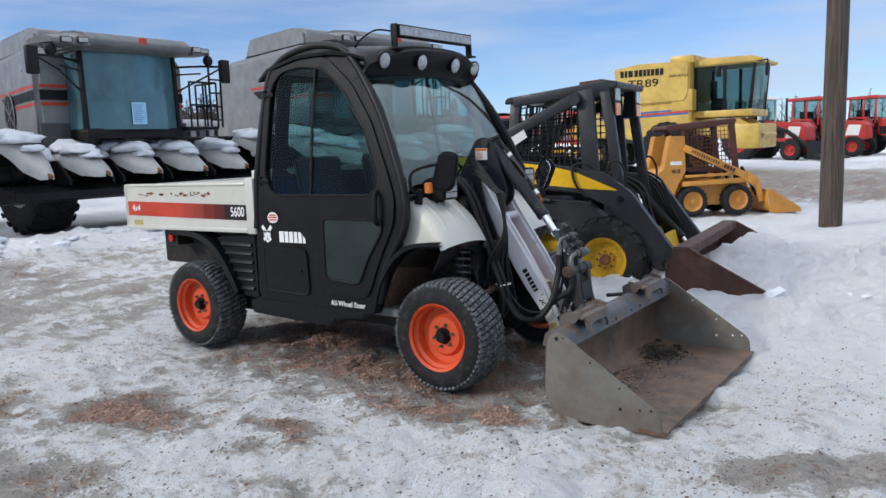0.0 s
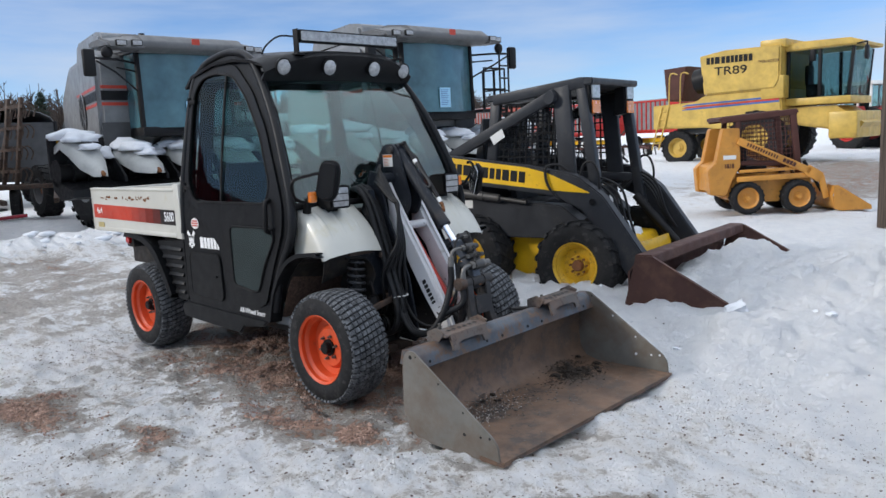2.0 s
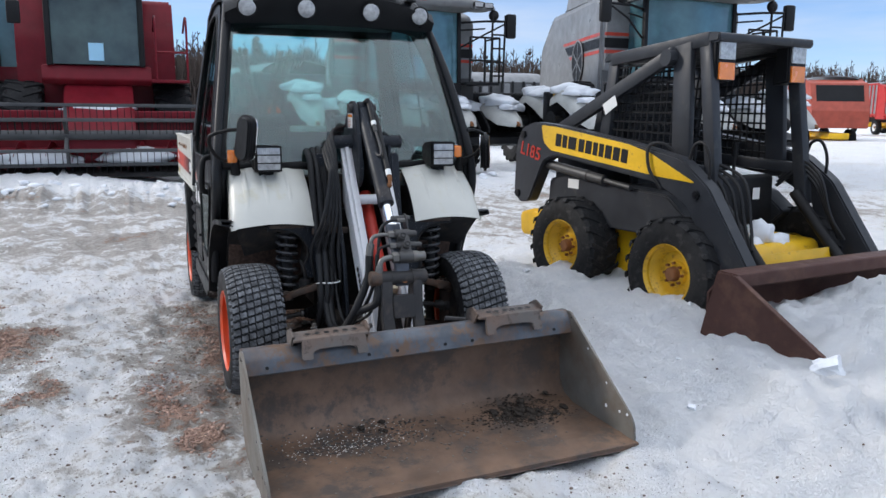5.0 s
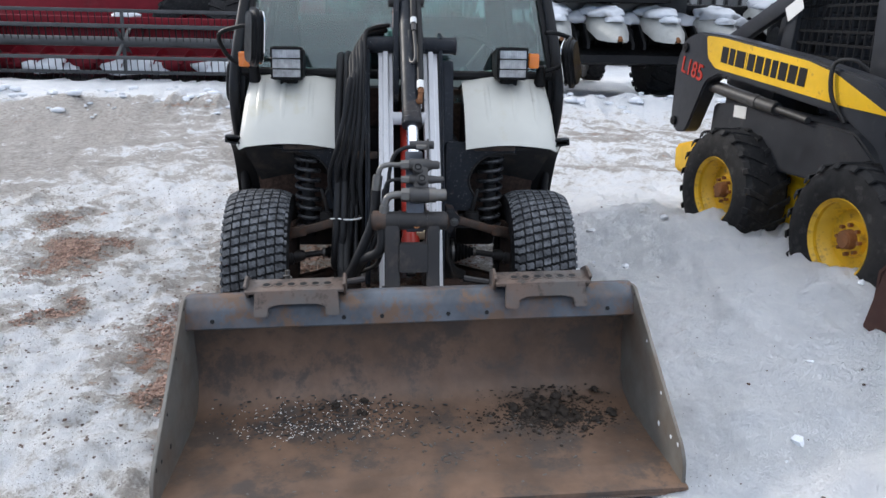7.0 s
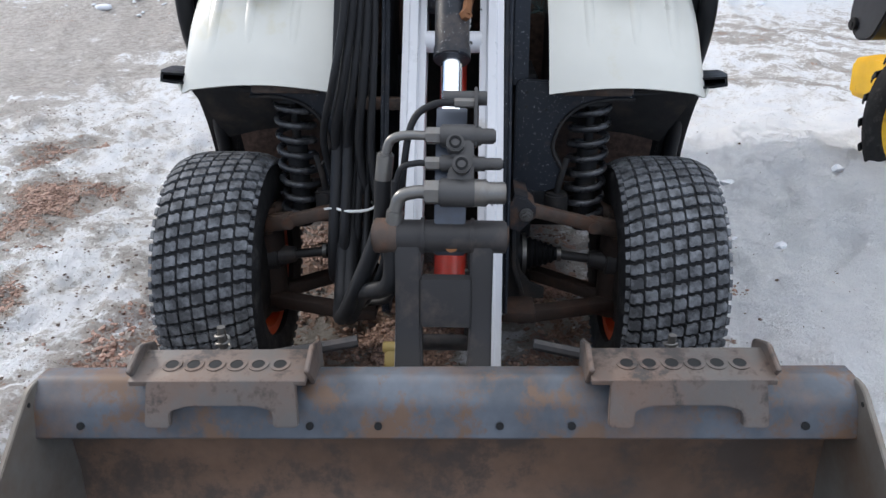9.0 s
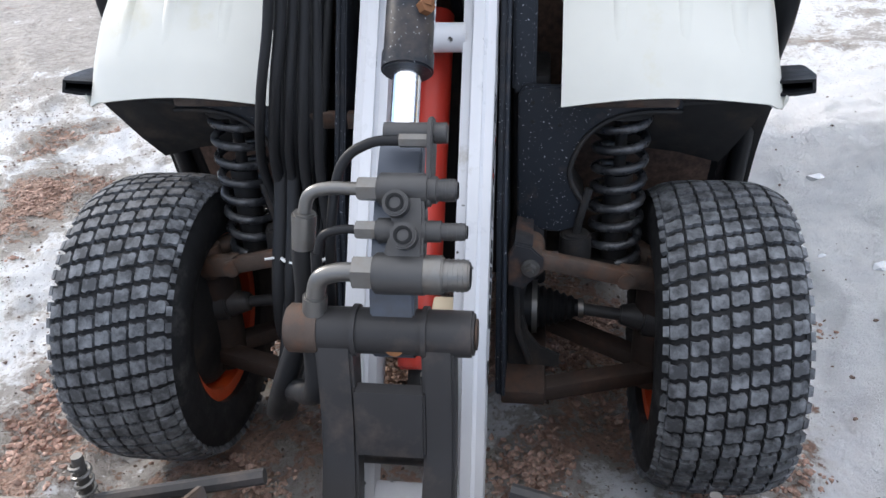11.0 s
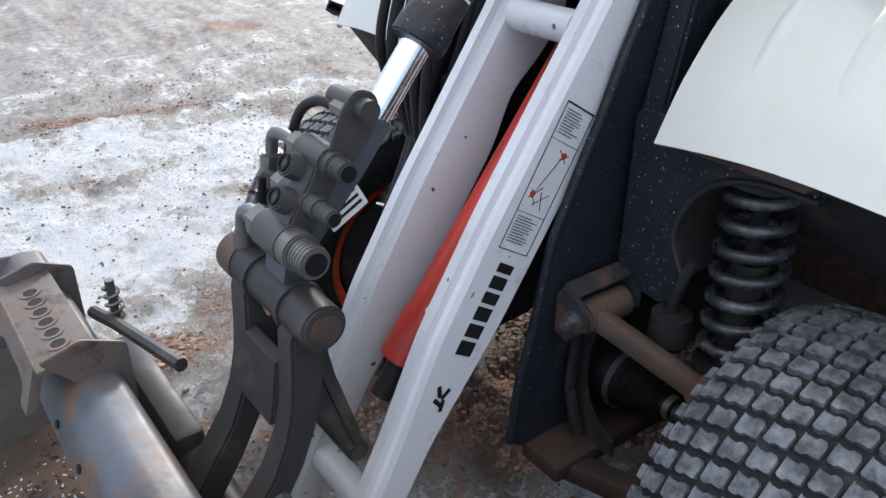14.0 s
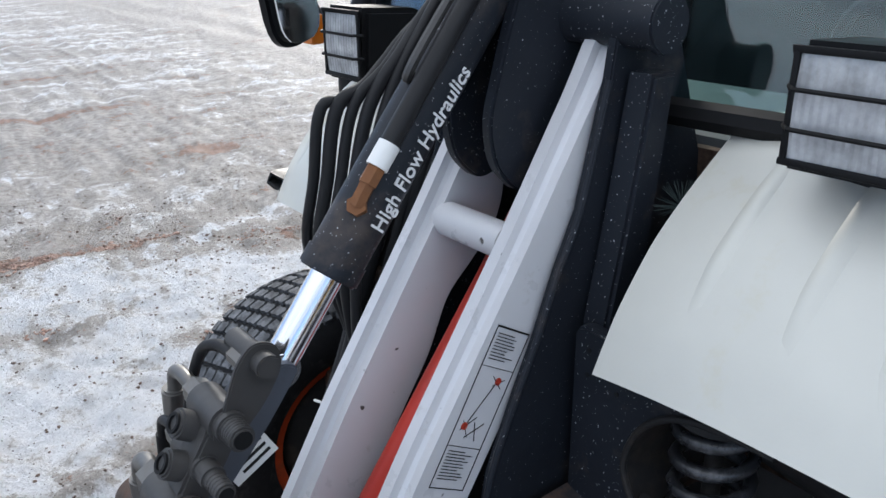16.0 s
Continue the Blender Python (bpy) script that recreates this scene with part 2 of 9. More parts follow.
def wood_mat():
    m, nt, p = node_mat("weathered_pole_wood")
    g = noise_node(nt, 9, 8, 0.65, stretch=(3, 3, 0.12))
    c = mix_node(nt, ramp_node(nt, g, 0.3, 0.7), (0.022, 0.016, 0.012), (0.12, 0.088, 0.068))
    crack = noise_node(nt, 26, 4, 0.6, stretch=(3, 3, 0.05))
    c = mix_node(nt, ramp_node(nt, crack, 0.58, 0.66), c, (0.018, 0.013, 0.01))
    nt.links.new(c, p.inputs["Base Color"])
    p.inputs["Roughness"].default_value = 0.9
    bump_node(nt, p, g, 0.5, 0.01)
    return m


M_POLE = wood_mat()

# ---- mesh tools ----
def thing(name, label, category, m=None, group="", kind=""):
    ob = new(name)
    ob.empty_display_size = 0.2
    if m is not None:
        ob.matrix_world = m
    return tagged(ob, label, category, group, kind)


def finish(bm, smooth=40):
    bmesh.ops.recalc_face_normals(bm, faces=bm.faces)
    lim = radians(smooth)
    for f in bm.faces:
        f.smooth = True
    for e in bm.edges:
        if len(e.link_faces) == 2 and e.calc_face_angle(0) > lim:
            e.smooth = False


def part(name, bm, material, parent=None, label="", smooth=40):
    """Links a bmesh as one mesh object under a thing or a part."""
    finish(bm, smooth)
    me = bpy.data.meshes.new(name)
    bm.to_mesh(me)
    bm.free()
    for m in (material if isinstance(material, (list, tuple)) else [material]):
        me.materials.append(m)
    ob = new(name, me)
    if parent is not None:
        ob.parent = parent
    if label:
        ob["label"] = label
    return ob


def B():
    return bmesh.new()


def box(bm, lo, hi, bevel=0.0, m=None, seg=2):
    r = bmesh.ops.create_cube(bm, size=1.0)
    vs = r["verts"]
    for v in vs:
        v.co = Vector([lo[k] + (v.co[k] + 0.5) * (hi[k] - lo[k]) for k in range(3)])
    if bevel:
        es = {e for v in vs for e in v.link_edges}
        b = bmesh.ops.bevel(bm, geom=list(es), offset=bevel, segments=seg, affect="EDGES", profile=0.5)
        vs = list({v for f in b["faces"] for v in f.verts} | {v for v in vs if v.is_valid})
    if m is not None:
        bmesh.ops.transform(bm, matrix=m, verts=vs)
    return vs


def axes_to(p0, p1):
    d = Vector(p1) - Vector(p0)
    return Matrix.Translation((Vector(p0) + Vector(p1)) / 2) @ d.to_track_quat("Z", "Y").to_matrix().to_4x4(), d.length


def cyl(bm, p0, p1, r, r2=None, n=20, bevel=0.0):
    m, ln = axes_to(p0, p1)
    res = bmesh.ops.create_cone(bm, cap_ends=True, segments=n, radius1=r, radius2=r if r2 is None else r2, depth=ln)
    vs = res["verts"]
    if bevel:
        es = [e for e in {e for v in vs for e in v.link_edges} if abs(e.verts[0].co.z - e.verts[1].co.z) < 1e-6]
        b = bmesh.ops.bevel(bm, geom=es, offset=bevel, segments=2, affect="EDGES")
        vs = list({v for f in b["faces"] for v in f.verts} | {v for v in vs if v.is_valid})
    bmesh.ops.transform(bm, matrix=m, verts=vs)
    return vs


def bar(bm, p0, p1, w, h, bevel=0.0, up=(0, 0, 1)):
    """A square bar from p0 to p1: w wide across, h high towards up."""
    p0, p1 = Vector(p0), Vector(p1)
    d = (p1 - p0).normalized()
    side = d.cross(Vector(up)).normalized()
    top = side.cross(d)
    m = Matrix.Translation((p0 + p1) / 2) @ Matrix((d, side, top)).transposed().to_4x4()
    ln = (p1 - p0).length
    return box(bm, (-ln / 2, -w / 2, -h / 2), (ln / 2, w / 2, h / 2), bevel, m)


def smooth_path(pts, n=8):
    """A Catmull-Rom line through points."""
    P = [Vector(p) for p in pts]
    P = [2 * P[0] - P[1]] + P + [2 * P[-1] - P[-2]]
    out = []
    for i in range(1, len(P) - 2):
        for k in range(n):
            t = k / n
            a, b, c, d = P[i - 1], P[i], P[i + 1], P[i + 2]
            out.append(0.5 * ((2 * b) + (c - a) * t + (2 * a - 5 * b + 4 * c - d) * t * t + (3 * b - a - 3 * c + d) * t ** 3))
    return out + [P[-2]]


def tube(bm, pts, r, n=10, cap=True):
    pts = [Vector(p) for p in pts]
    rings, up = [], Vector((0.13, 0.31, 0.94))
    for i, p in enumerate(pts):
        d = (pts[min(i + 1, len(pts) - 1)] - pts[max(i - 1, 0)]).normalized()
        s = d.cross(up).normalized()
        up = s.cross(d).normalized()
        rr = r[i] if isinstance(r, (list, tuple)) else r
        rings.append([bm.verts.new(p + rr * (math.cos(a) * s + math.sin(a) * up)) for a in (2 * math.pi * k / n for k in range(n))])
    for a, b in zip(rings, rings[1:]):
        for k in range(n):
            bm.faces.new((a[k], a[(k + 1) % n], b[(k + 1) % n], b[k]))
    if cap:
        bm.faces.new(rings[0][::-1])
        bm.faces.new(rings[-1])


def prism(bm, poly, lo, hi, axis="y", bevel=0.0, m=None, seg=2):
    """A flat outline, pushed out along an axis from lo to hi. The outline is (x, z) for y, (x, y) for z, (y, z) for x."""
    def at(p, d):
        return {"y": (p[0], d, p[1]), "z": (p[0], p[1], d), "x": (d, p[0], p[1])}[axis]
    a = [bm.verts.new(at(p, lo)) for p in poly]
    b = [bm.verts.new(at(p, hi)) for p in poly]
    n = len(poly)
    fs = [bm.faces.new(a), bm.faces.new(b[::-1])] + [bm.faces.new((a[k], b[k], b[(k + 1) % n], a[(k + 1) % n])) for k in range(n)]
    vs = a + b
    if bevel:
        bmesh.ops.recalc_face_normals(bm, faces=fs)
        es = list({e for f in fs[:2] for e in f.edges})
        r = bmesh.ops.bevel(bm, geom=es, offset=bevel, segments=seg, affect="EDGES")
        vs = list({v for f in r["faces"] for v in f.verts} | {v for v in vs if v.is_valid})
    if m is not None:
        bmesh.ops.transform(bm, matrix=m, verts=vs)
    return vs


def lathe(bm, profile, n=40, axis="y", at=(0, 0, 0), closed=True):
    """A profile of (along, radius) turned about an axis."""
    at = Vector(at)
    rings = []
    for d, r in profile:
        ring = []
        for k in range(n):
            c, s = r * math.cos(2 * math.pi * k / n), r * math.sin(2 * math.pi * k / n)
            ring.append(bm.verts.new(at + Vector({"y": (c, d, s), "x": (d, c, s), "z": (c, s, d)}[axis])))
        rings.append(ring)
    pairs = list(zip(rings, rings[1:])) + ([(rings[-1], rings[0])] if closed else [])
    for a, b in pairs:
        for k in range(n):
            bm.faces.new((a[k], a[(k + 1) % n], b[(k + 1) % n], b[k]))


def resample(loop, n):
    """n points, evenly spaced, along a closed outline."""
    P = [Vector((*p, 0)) if len(p) == 2 else Vector(p) for p in loop]
    P.append(P[0])
    seg = [(b - a).length for a, b in zip(P, P[1:])]
    total, out, i, gone = sum(seg), [], 0, 0.0
    for k in range(n):
        want = total * k / n
        while gone + seg[i] < want:
            gone += seg[i]
            i += 1
        q = P[i].lerp(P[i + 1], (want - gone) / seg[i])
        out.append((q.x, q.y))
    return out


def round_loop(pts, r=0.05, n=5):
    """An outline with its corners rounded."""
    out, m = [], len(pts)
    for i in range(m):
        a, b, c = Vector(pts[i - 1]), Vector(pts[i]), Vector(pts[(i + 1) % m])
        u, w = (a - b), (c - b)
        k = min(r, u.length * 0.45, w.length * 0.45)
        p, q = b + u.normalized() * k, b + w.normalized() * k
        for j in range(n + 1):
            t = j / n
            out.append(tuple((1 - t) ** 2 * p + 2 * t * (1 - t) * b + t * t * q))
    return out


def ring_panel(bm, outer, inner, surf, thick, n=96):
    """A panel with a hole: between two outlines (x, z), laid on the surface y = surf(x, z) and thickened inward."""
    cx, cz = sum(p[0] for p in inner) / len(inner), sum(p[1] for p in inner) / len(inner)
    angles = sorted({round(math.atan2(z - cz, x - cx), 4) for x, z in list(outer) + list(inner)})
    n = len(angles)

    def reach(loop, a):
        dx, dz, best = math.cos(a), math.sin(a), 0.0
        for (x0, z0), (x1, z1) in zip(loop, list(loop[1:]) + [loop[0]]):
            ex, ez = x1 - x0, z1 - z0
            den = dx * ez - dz * ex
            if abs(den) > 1e-12:
                t = ((x0 - cx) * ez - (z0 - cz) * ex) / den
                u = ((x0 - cx) * dz - (z0 - cz) * dx) / den
                if -1e-6 <= u <= 1 + 1e-6 and t > best:
                    best = t
        return cx + dx * best, cz + dz * best
    o = [reach(outer, a) for a in angles]
    i = [reach(inner, a) for a in angles]
    lay = []
    for loop in (o, i):
        lay.append([bm.verts.new((x, surf(x, z), z)) for x, z in loop])
    for loop in (o, i):
        lay.append([bm.verts.new((x, surf(x, z) + thick, z)) for x, z in loop])
    oo, ii, ob_, ib = lay
    for k in range(n):
        j = (k + 1) % n
        bm.faces.new((oo[k], oo[j], ii[j], ii[k]))
        bm.faces.new((ob_[k], ib[k], ib[j], ob_[j]))
        bm.faces.new((oo[k], ob_[k], ob_[j], oo[j]))
        bm.faces.new((ii[k], ii[j], ib[j], ib[k]))


def plate(bm, loop, surf, thick):
    """A filled outline (x, z) laid on y = surf(x, z), thickened inward."""
    a = [bm.verts.new((x, surf(x, z), z)) for x, z in loop]
    b = [bm.verts.new((x, surf(x, z) + thick, z)) for x, z in loop]
    bm.faces.new(a)
    bm.faces.new(b[::-1])
    n = len(loop)
    for k in range(n):
        bm.faces.new((a[k], a[(k + 1) % n], b[(k + 1) % n], b[k]))


def sheet(bm, rows, thick=0.004):
    """A curved skin through rows of points, thickened along its normals."""
    vs = [[bm.verts.new(p) for p in r] for r in rows]
    fs = []
    for a, b in zip(vs, vs[1:]):
        for k in range(len(a) - 1):
            fs.append(bm.faces.new((a[k], a[k + 1], b[k + 1], b[k])))
    bmesh.ops.recalc_face_normals(bm, faces=fs)
    bmesh.ops.solidify(bm, geom=fs, thickness=thick)


def mirror_y(bm, y0=0.0):
    for v in bm.verts:
        v.co.y = 2 * y0 - v.co.y
    bmesh.ops.reverse_faces(bm, faces=bm.faces)


def lettering(name, text, material, parent, m, height, depth=0.002, squeeze=1.0, label=""):
    """Letters in the built-in font, as a mesh; m sets where they stand, reading along x with y up."""
    cu = bpy.data.curves.new(name, "FONT")
    cu.body, cu.size, cu.extrude, cu.align_x, cu.align_y = text, height * 1.4, depth, "CENTER", "CENTER"
    cu.offset = height * 0.012
    tmp = bpy.data.objects.new(name, cu)
    scene.collection.objects.link(tmp)
    bpy.context.view_layer.update()
    me = bpy.data.meshes.new_from_object(tmp.evaluated_get(bpy.context.evaluated_depsgraph_get()))
    bpy.data.objects.remove(tmp)
    me.materials.append(material)
    ob = new(name, me)
    ob.parent = parent
    ob.matrix_basis = m @ Matrix.Diagonal((squeeze, 1, 1, 1))
    if label:
        ob["label"] = label
    return ob


def word_bars(bm, m, widths, height, gap, depth=0.003):
    """A brand name as a row of plain bars, one for each letter's place."""
    total = sum(widths) + gap * (len(widths) - 1)
    x = -total / 2
    for w in widths:
        box(bm, (x, -height / 2, 0), (x + w, height / 2, depth), 0, m)
        x += w + gap


def facing(o, right, up):
    """A pose at o whose x runs along right and y along up."""
    r, u = Vector(right).normalized(), Vector(up)
    nrm = r.cross(u).normalized()
    u = nrm.cross(r)
    return Matrix.Translation(o) @ Matrix((r, u, nrm)).transposed().to_4x4()


def lump(bm, c, s, seed, rough=0.35, sub=3):
    """An uneven heap, such as settled snow."""
    r = bmesh.ops.create_icosphere(bm, subdivisions=sub, radius=1.0)
    for v in r["verts"]:
        d = 1 + rough * noise.noise(v.co * 1.7 + Vector((seed * 3.1, seed, 0))) + 0.4 * rough * noise.noise(v.co * 4 + Vector((seed, 0, seed)))
        v.co = Vector((c[0] + v.co.x * s[0] * d, c[1] + v.co.y * s[1] * d, c[2] + max(v.co.z, -0.35) * s[2] * d))

# ---- ground: one sheet of packed snow, ice and gravel ----
def bell(x, y, cx, cy, sx, sy):
    return math.exp(-((x - cx) / sx) ** 2 - ((y - cy) / sy) ** 2)


def step01(v, a, b):
    t = min(1, max(0, (v - a) / (b - a)))
    return t * t * (3 - 2 * t)


def ground_z(x, y):
    z = 0.008 * max(-2.6, min(0, x)) + 0.15 * step01(-x, 3, 10) + 0.28 * step01(y, 12, 20) * step01(x + 40, 0, 25)
    z += 0.045 * step01(y, 0.5, 1.0) * bell(x, 0, 1.2, 0, 0.9, 1)
    # snow piled between and before the loaders
    edge = y + 0.26 * noise.noise((x * 1.1, y * 0.8, 2.7)) + 0.10 * noise.noise((x * 3.3, y * 3.0, 6.1))
    snow = (0.05 * step01(y, 0.95, 1.5) + 0.14 * step01(edge, 1.45, 1.85) * (1 - 0.8 * step01(x, 1.35, 2.0) * step01(3.2 - y, 0, 0.9))) * step01(7.0 - y, 0, 2.2) * step01(x, -3.4, -1.6) * step01(4.2 - x, 0, 1.6)
    snow += 0.24 * bell(x, y, 2.05, 3.9, 0.75, 0.85) + 0.16 * bell(x, y, 0.85, 3.4, 0.5, 0.7) + 0.06 * bell(x, y, 1.9, 2.6, 0.45, 0.6) + 0.16 * bell(x, y, 2.9, 5.2, 1.2, 1.5)
    # hollows where the loader bucket's side plates stand clear
    snow = max(0.0, snow - 0.12 * bell(x, y, 1.10, 2.10, 0.45, 0.32) - 0.06 * bell(x, y, 0.35, 2.10, 0.4, 0.3) - 0.07 * bell(x, y, 0.85, 4.70, 0.5, 0.35))
    # the ploughed ridge in front of the row of combines
    ridge = 0.30 * math.exp(-((x + 8.9 + 0.25 * math.sin(y * 0.5)) / 0.9) ** 2) * (0.75 + 0.5 * noise.noise((x * 0.9, y * 0.9, 3)))
    ridge *= step01(9 - y, 0, 3)
    bank = 0.22 * step01(-x, 9.0, 10.2) * step01(-y, 0.0, 2.5) * step01(x + 30, 0, 8)
    lumpy = noise.fractal((x * 1.1, y * 1.1, 0.3), 1.0, 2.1, 4)
    small = noise.fractal((x * 4.5, y * 4.5, 5.3), 0.9, 2.1, 4)
    tread = abs(noise.noise((x * 6.5, y * 6.5, 9.0)))
    amp = 0.016 + 0.50 * snow + 0.14 * ridge
    near = 1.0 - step01(math.hypot(x, y), 14, 40)
    z += snow + ridge + bank + near * (amp * lumpy + (0.042 + 0.14 * snow + 0.24 * ridge) * small - 0.030 * tread * (1 - min(1, 6 * snow)))
    # wheel ruts of the lane behind the machine
    lane = step01(-x, 3.6, 4.4) * step01(x + 8.4, 0, 0.8)
    z += near * lane * 0.02 * math.sin(x * 5.5 + 0.5 * noise.noise((x * 0.3, y * 0.25, 1)))
    return z


PATCHES = ((-1.40, -2.02, 0.55, 0.30, 1.0), (-0.35, -1.78, 0.30, 0.14, 0.85), (-0.9, -0.62, 1.5, 0.55, 0.8), (0.52, -0.90, 0.34, 0.20, 1.0), (-0.2, 0.1, 1.0, 0.9, 1.0),
           (0.15, -0.30, 0.55, 0.5, 1.0), (-0.5, 0.95, 0.5, 0.30, 0.8), (-1.7, 0.0, 1.0, 0.8, 0.9), (0.1, -1.0, 0.6, 0.35, 0.75), (-2.2, -2.4, 0.7, 0.22, 0.6), (-0.8, -2.75, 0.5, 0.18, 0.6), (0.3, -2.3, 0.35, 0.14, 0.5),
           (0.3, -5.4, 1.5, 0.22, 0.7), (-2.4, -3.9, 1.2, 0.20, 0.7), (0.1, -3.2, 0.6, 0.12, 0.8), (-0.9, -3.3, 0.5, 0.10, 0.7), (-1.3, -4.8, 0.9, 0.16, 0.7), (-0.9, -6.8, 1.2, 0.2, 0.9), (0.45, 0.35, 0.4, 0.4, 0.9))


def ground_mix(x, y):
    """Bare gravel, grey ice, streaked lane and strewn grit at a place."""
    g = 0.0
    wx, wy = x + 0.22 * noise.fractal((x * 1.7, y * 1.7, 11), 1.0, 2.0, 3), y + 0.22 * noise.fractal((x * 1.7, y * 1.7, 21), 1.0, 2.0, 3)
    for cx, cy, sx, sy, a in PATCHES:
        g = max(g, a * bell(wx, wy, cx, cy, sx, sy))
    for cx, cy, sx, sy in ((0.24, -0.16, 0.20, 0.26), (-0.02, 0.16, 0.13, 0.10), (-0.14, 0.28, 0.12, 0.09), (0.30, 0.42, 0.12, 0.10)):
        g *= 1 - 0.9 * bell(wx, wy, cx, cy, sx, sy)
    behind = step01(-x, 3.2, 4.6) * step01(x + 9.0, 0, 1.4) * step01(14 - y, 0, 5)
    yard = step01(y, 12.5, 14.5) * step01(26 - y, 0, 5) * step01(x + 7, 0, 3)
    beside = step01(-y, 2.4, 3.6) * step01(x + 9.5, 0, 1.5)
    pile = max(step01(y, 0.75, 1.45) * step01(x, -3.4, -2.0) * step01(10 - y, 0, 2), step01(-x, 8.2, 9.2) * step01(12 - y, 0, 3))
    lane = min(1, behind + beside) * (1 - pile)
    # a curved pair of tyre tracks in front
    r = math.hypot(x - 1.15, y - 1.35)
    track = math.exp(-((r - 2.40) / 0.20) ** 2) * step01(-y, 0.1, 0.8) * step01(x, 1.65, 2.0)
    grit = 0.78 * g + 0.46 * yard + 0.03 * lane + 0.28 * track
    ice = 0.20 + 1.0 * g + 0.36 * behind + 0.42 * beside + 0.7 * yard + track + 0.14 * step01(1.0 - y, 0, 1.5)
    strew = 0.10 * step01(2.6 - y, 0, 2) + 0.03 * lane - 0.35 * pile
    return [max(0, grit * (1 - pile)), (ice + 0.05) * (1 - pile) - 0.7 * pile, lane, strew]


def spread(lo, hi, fine, far, grow=1.13):
    mid = list(np.arange(lo, hi + 1e-6, fine))
    d = fine
    right, left = [], []
    a, b = hi, lo
    while a < far:
        d *= grow
        a += d
        b -= d
        right.append(a)
        left.append(b)
    return left[::-1] + mid + right


def snow_ground_mat():
    m, nt, p = node_mat("packed_snow_and_gravel")

    def attr(name):
        n = nt.nodes.new("ShaderNodeAttribute")
        n.attribute_name = name
        return n.outputs["Fac"]

    def calc(op, a, b, c=None):
        n = nt.nodes.new("ShaderNodeMath")
        n.operation = op
        for sock, v in zip(n.inputs, (a, b, c)):
            if isinstance(v, (int, float)):
                sock.default_value = v
            elif v is not None:
                nt.links.new(v, sock)
        return n.outputs[0]

    def plus(a, b, k):
        return calc("MULTIPLY_ADD", b, k, a)

    def cells(scale, feature="F1"):
        n = nt.nodes.new("ShaderNodeTexVoronoi")
        n.inputs["Scale"].default_value = scale
        n.feature = feature
        nt.links.new(tex.outputs["Object"], n.inputs["Vector"])
        sep = nt.nodes.new("ShaderNodeSeparateColor")
        nt.links.new(n.outputs["Color"], sep.inputs["Color"])
        return n.outputs["Distance"], sep.outputs["Red"], sep.outputs["Green"]

    tex = nt.nodes.new("ShaderNodeTexCoord")
    grit, ice, lane = attr("grit"), attr("ice"), attr("lane")
    wide, mid, fine, crust = noise_node(nt, 0.9, 5, 0.6), noise_node(nt, 4.2, 8, 0.66), noise_node(nt, 17, 8, 0.72), noise_node(nt, 46, 6, 0.7)
    # the marks of wheels run in wide arcs round the machine
    sp = nt.nodes.new("ShaderNodeSeparateXYZ")
    nt.links.new(tex.outputs["Object"], sp.inputs["Vector"])
    dx, dy = calc("ADD", sp.outputs["X"], 0.9), calc("ADD", sp.outputs["Y"], -0.6)
    rad = calc("POWER", calc("ADD", calc("MULTIPLY", dx, dx), calc("MULTIPLY", dy, dy)), 0.5)
    ang = calc("ARCTAN2", dy, dx)
    cv = nt.nodes.new("ShaderNodeCombineXYZ")
    nt.links.new(plus(rad, wide, 0.9), cv.inputs["X"])
    nt.links.new(calc("MULTIPLY", ang, 1.3), cv.inputs["Y"])
    st = nt.nodes.new("ShaderNodeTexNoise")
    st.inputs["Scale"].default_value, st.inputs["Detail"].default_value, st.inputs["Roughness"].default_value = 2.1, 7, 0.68
    nt.links.new(cv.outputs["Vector"], st.inputs["Vector"])
    streak = calc("MULTIPLY", calc("ADD", st.outputs["Fac"], -0.5), lane)
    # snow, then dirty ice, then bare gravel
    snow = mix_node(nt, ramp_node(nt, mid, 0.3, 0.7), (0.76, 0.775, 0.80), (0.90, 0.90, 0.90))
    # grey-brown mottle on trodden ground, set by the same noise as the bumps
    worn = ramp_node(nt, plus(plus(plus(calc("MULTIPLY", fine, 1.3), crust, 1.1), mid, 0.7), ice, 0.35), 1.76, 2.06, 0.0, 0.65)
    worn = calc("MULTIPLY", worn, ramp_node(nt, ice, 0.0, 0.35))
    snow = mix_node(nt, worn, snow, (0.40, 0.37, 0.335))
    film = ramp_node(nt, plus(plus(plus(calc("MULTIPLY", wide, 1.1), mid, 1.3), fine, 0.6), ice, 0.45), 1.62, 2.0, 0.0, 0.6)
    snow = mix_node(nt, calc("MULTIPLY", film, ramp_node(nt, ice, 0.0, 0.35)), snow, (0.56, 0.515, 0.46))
    icy = mix_node(nt, ramp_node(nt, fine, 0.28, 0.72), (0.22, 0.185, 0.155), (0.60, 0.57, 0.535))
    dirty = plus(plus(plus(plus(plus(ice, wide, 0.7), mid, 1.6), fine, 1.4), streak, 2.6), crust, 0.9)
    c = mix_node(nt, ramp_node(nt, dirty, 2.86, 3.04), snow, icy)
    stone = mix_node(nt, ramp_node(nt, mid, 0.35, 0.65), (0.25, 0.145, 0.105), (0.50, 0.31, 0.23))
    pd, pr, pg = cells(70)
    stone = mix_node(nt, calc("MULTIPLY", pr, 0.75), stone, (0.34, 0.235, 0.185))
    bare = ramp_node(nt, plus(plus(plus(plus(plus(grit, mid, 1.5), fine, 1.5), wide, 0.25), streak, 3.0), crust, 1.0), 2.60, 2.73)
    c = mix_node(nt, bare, c, stone)
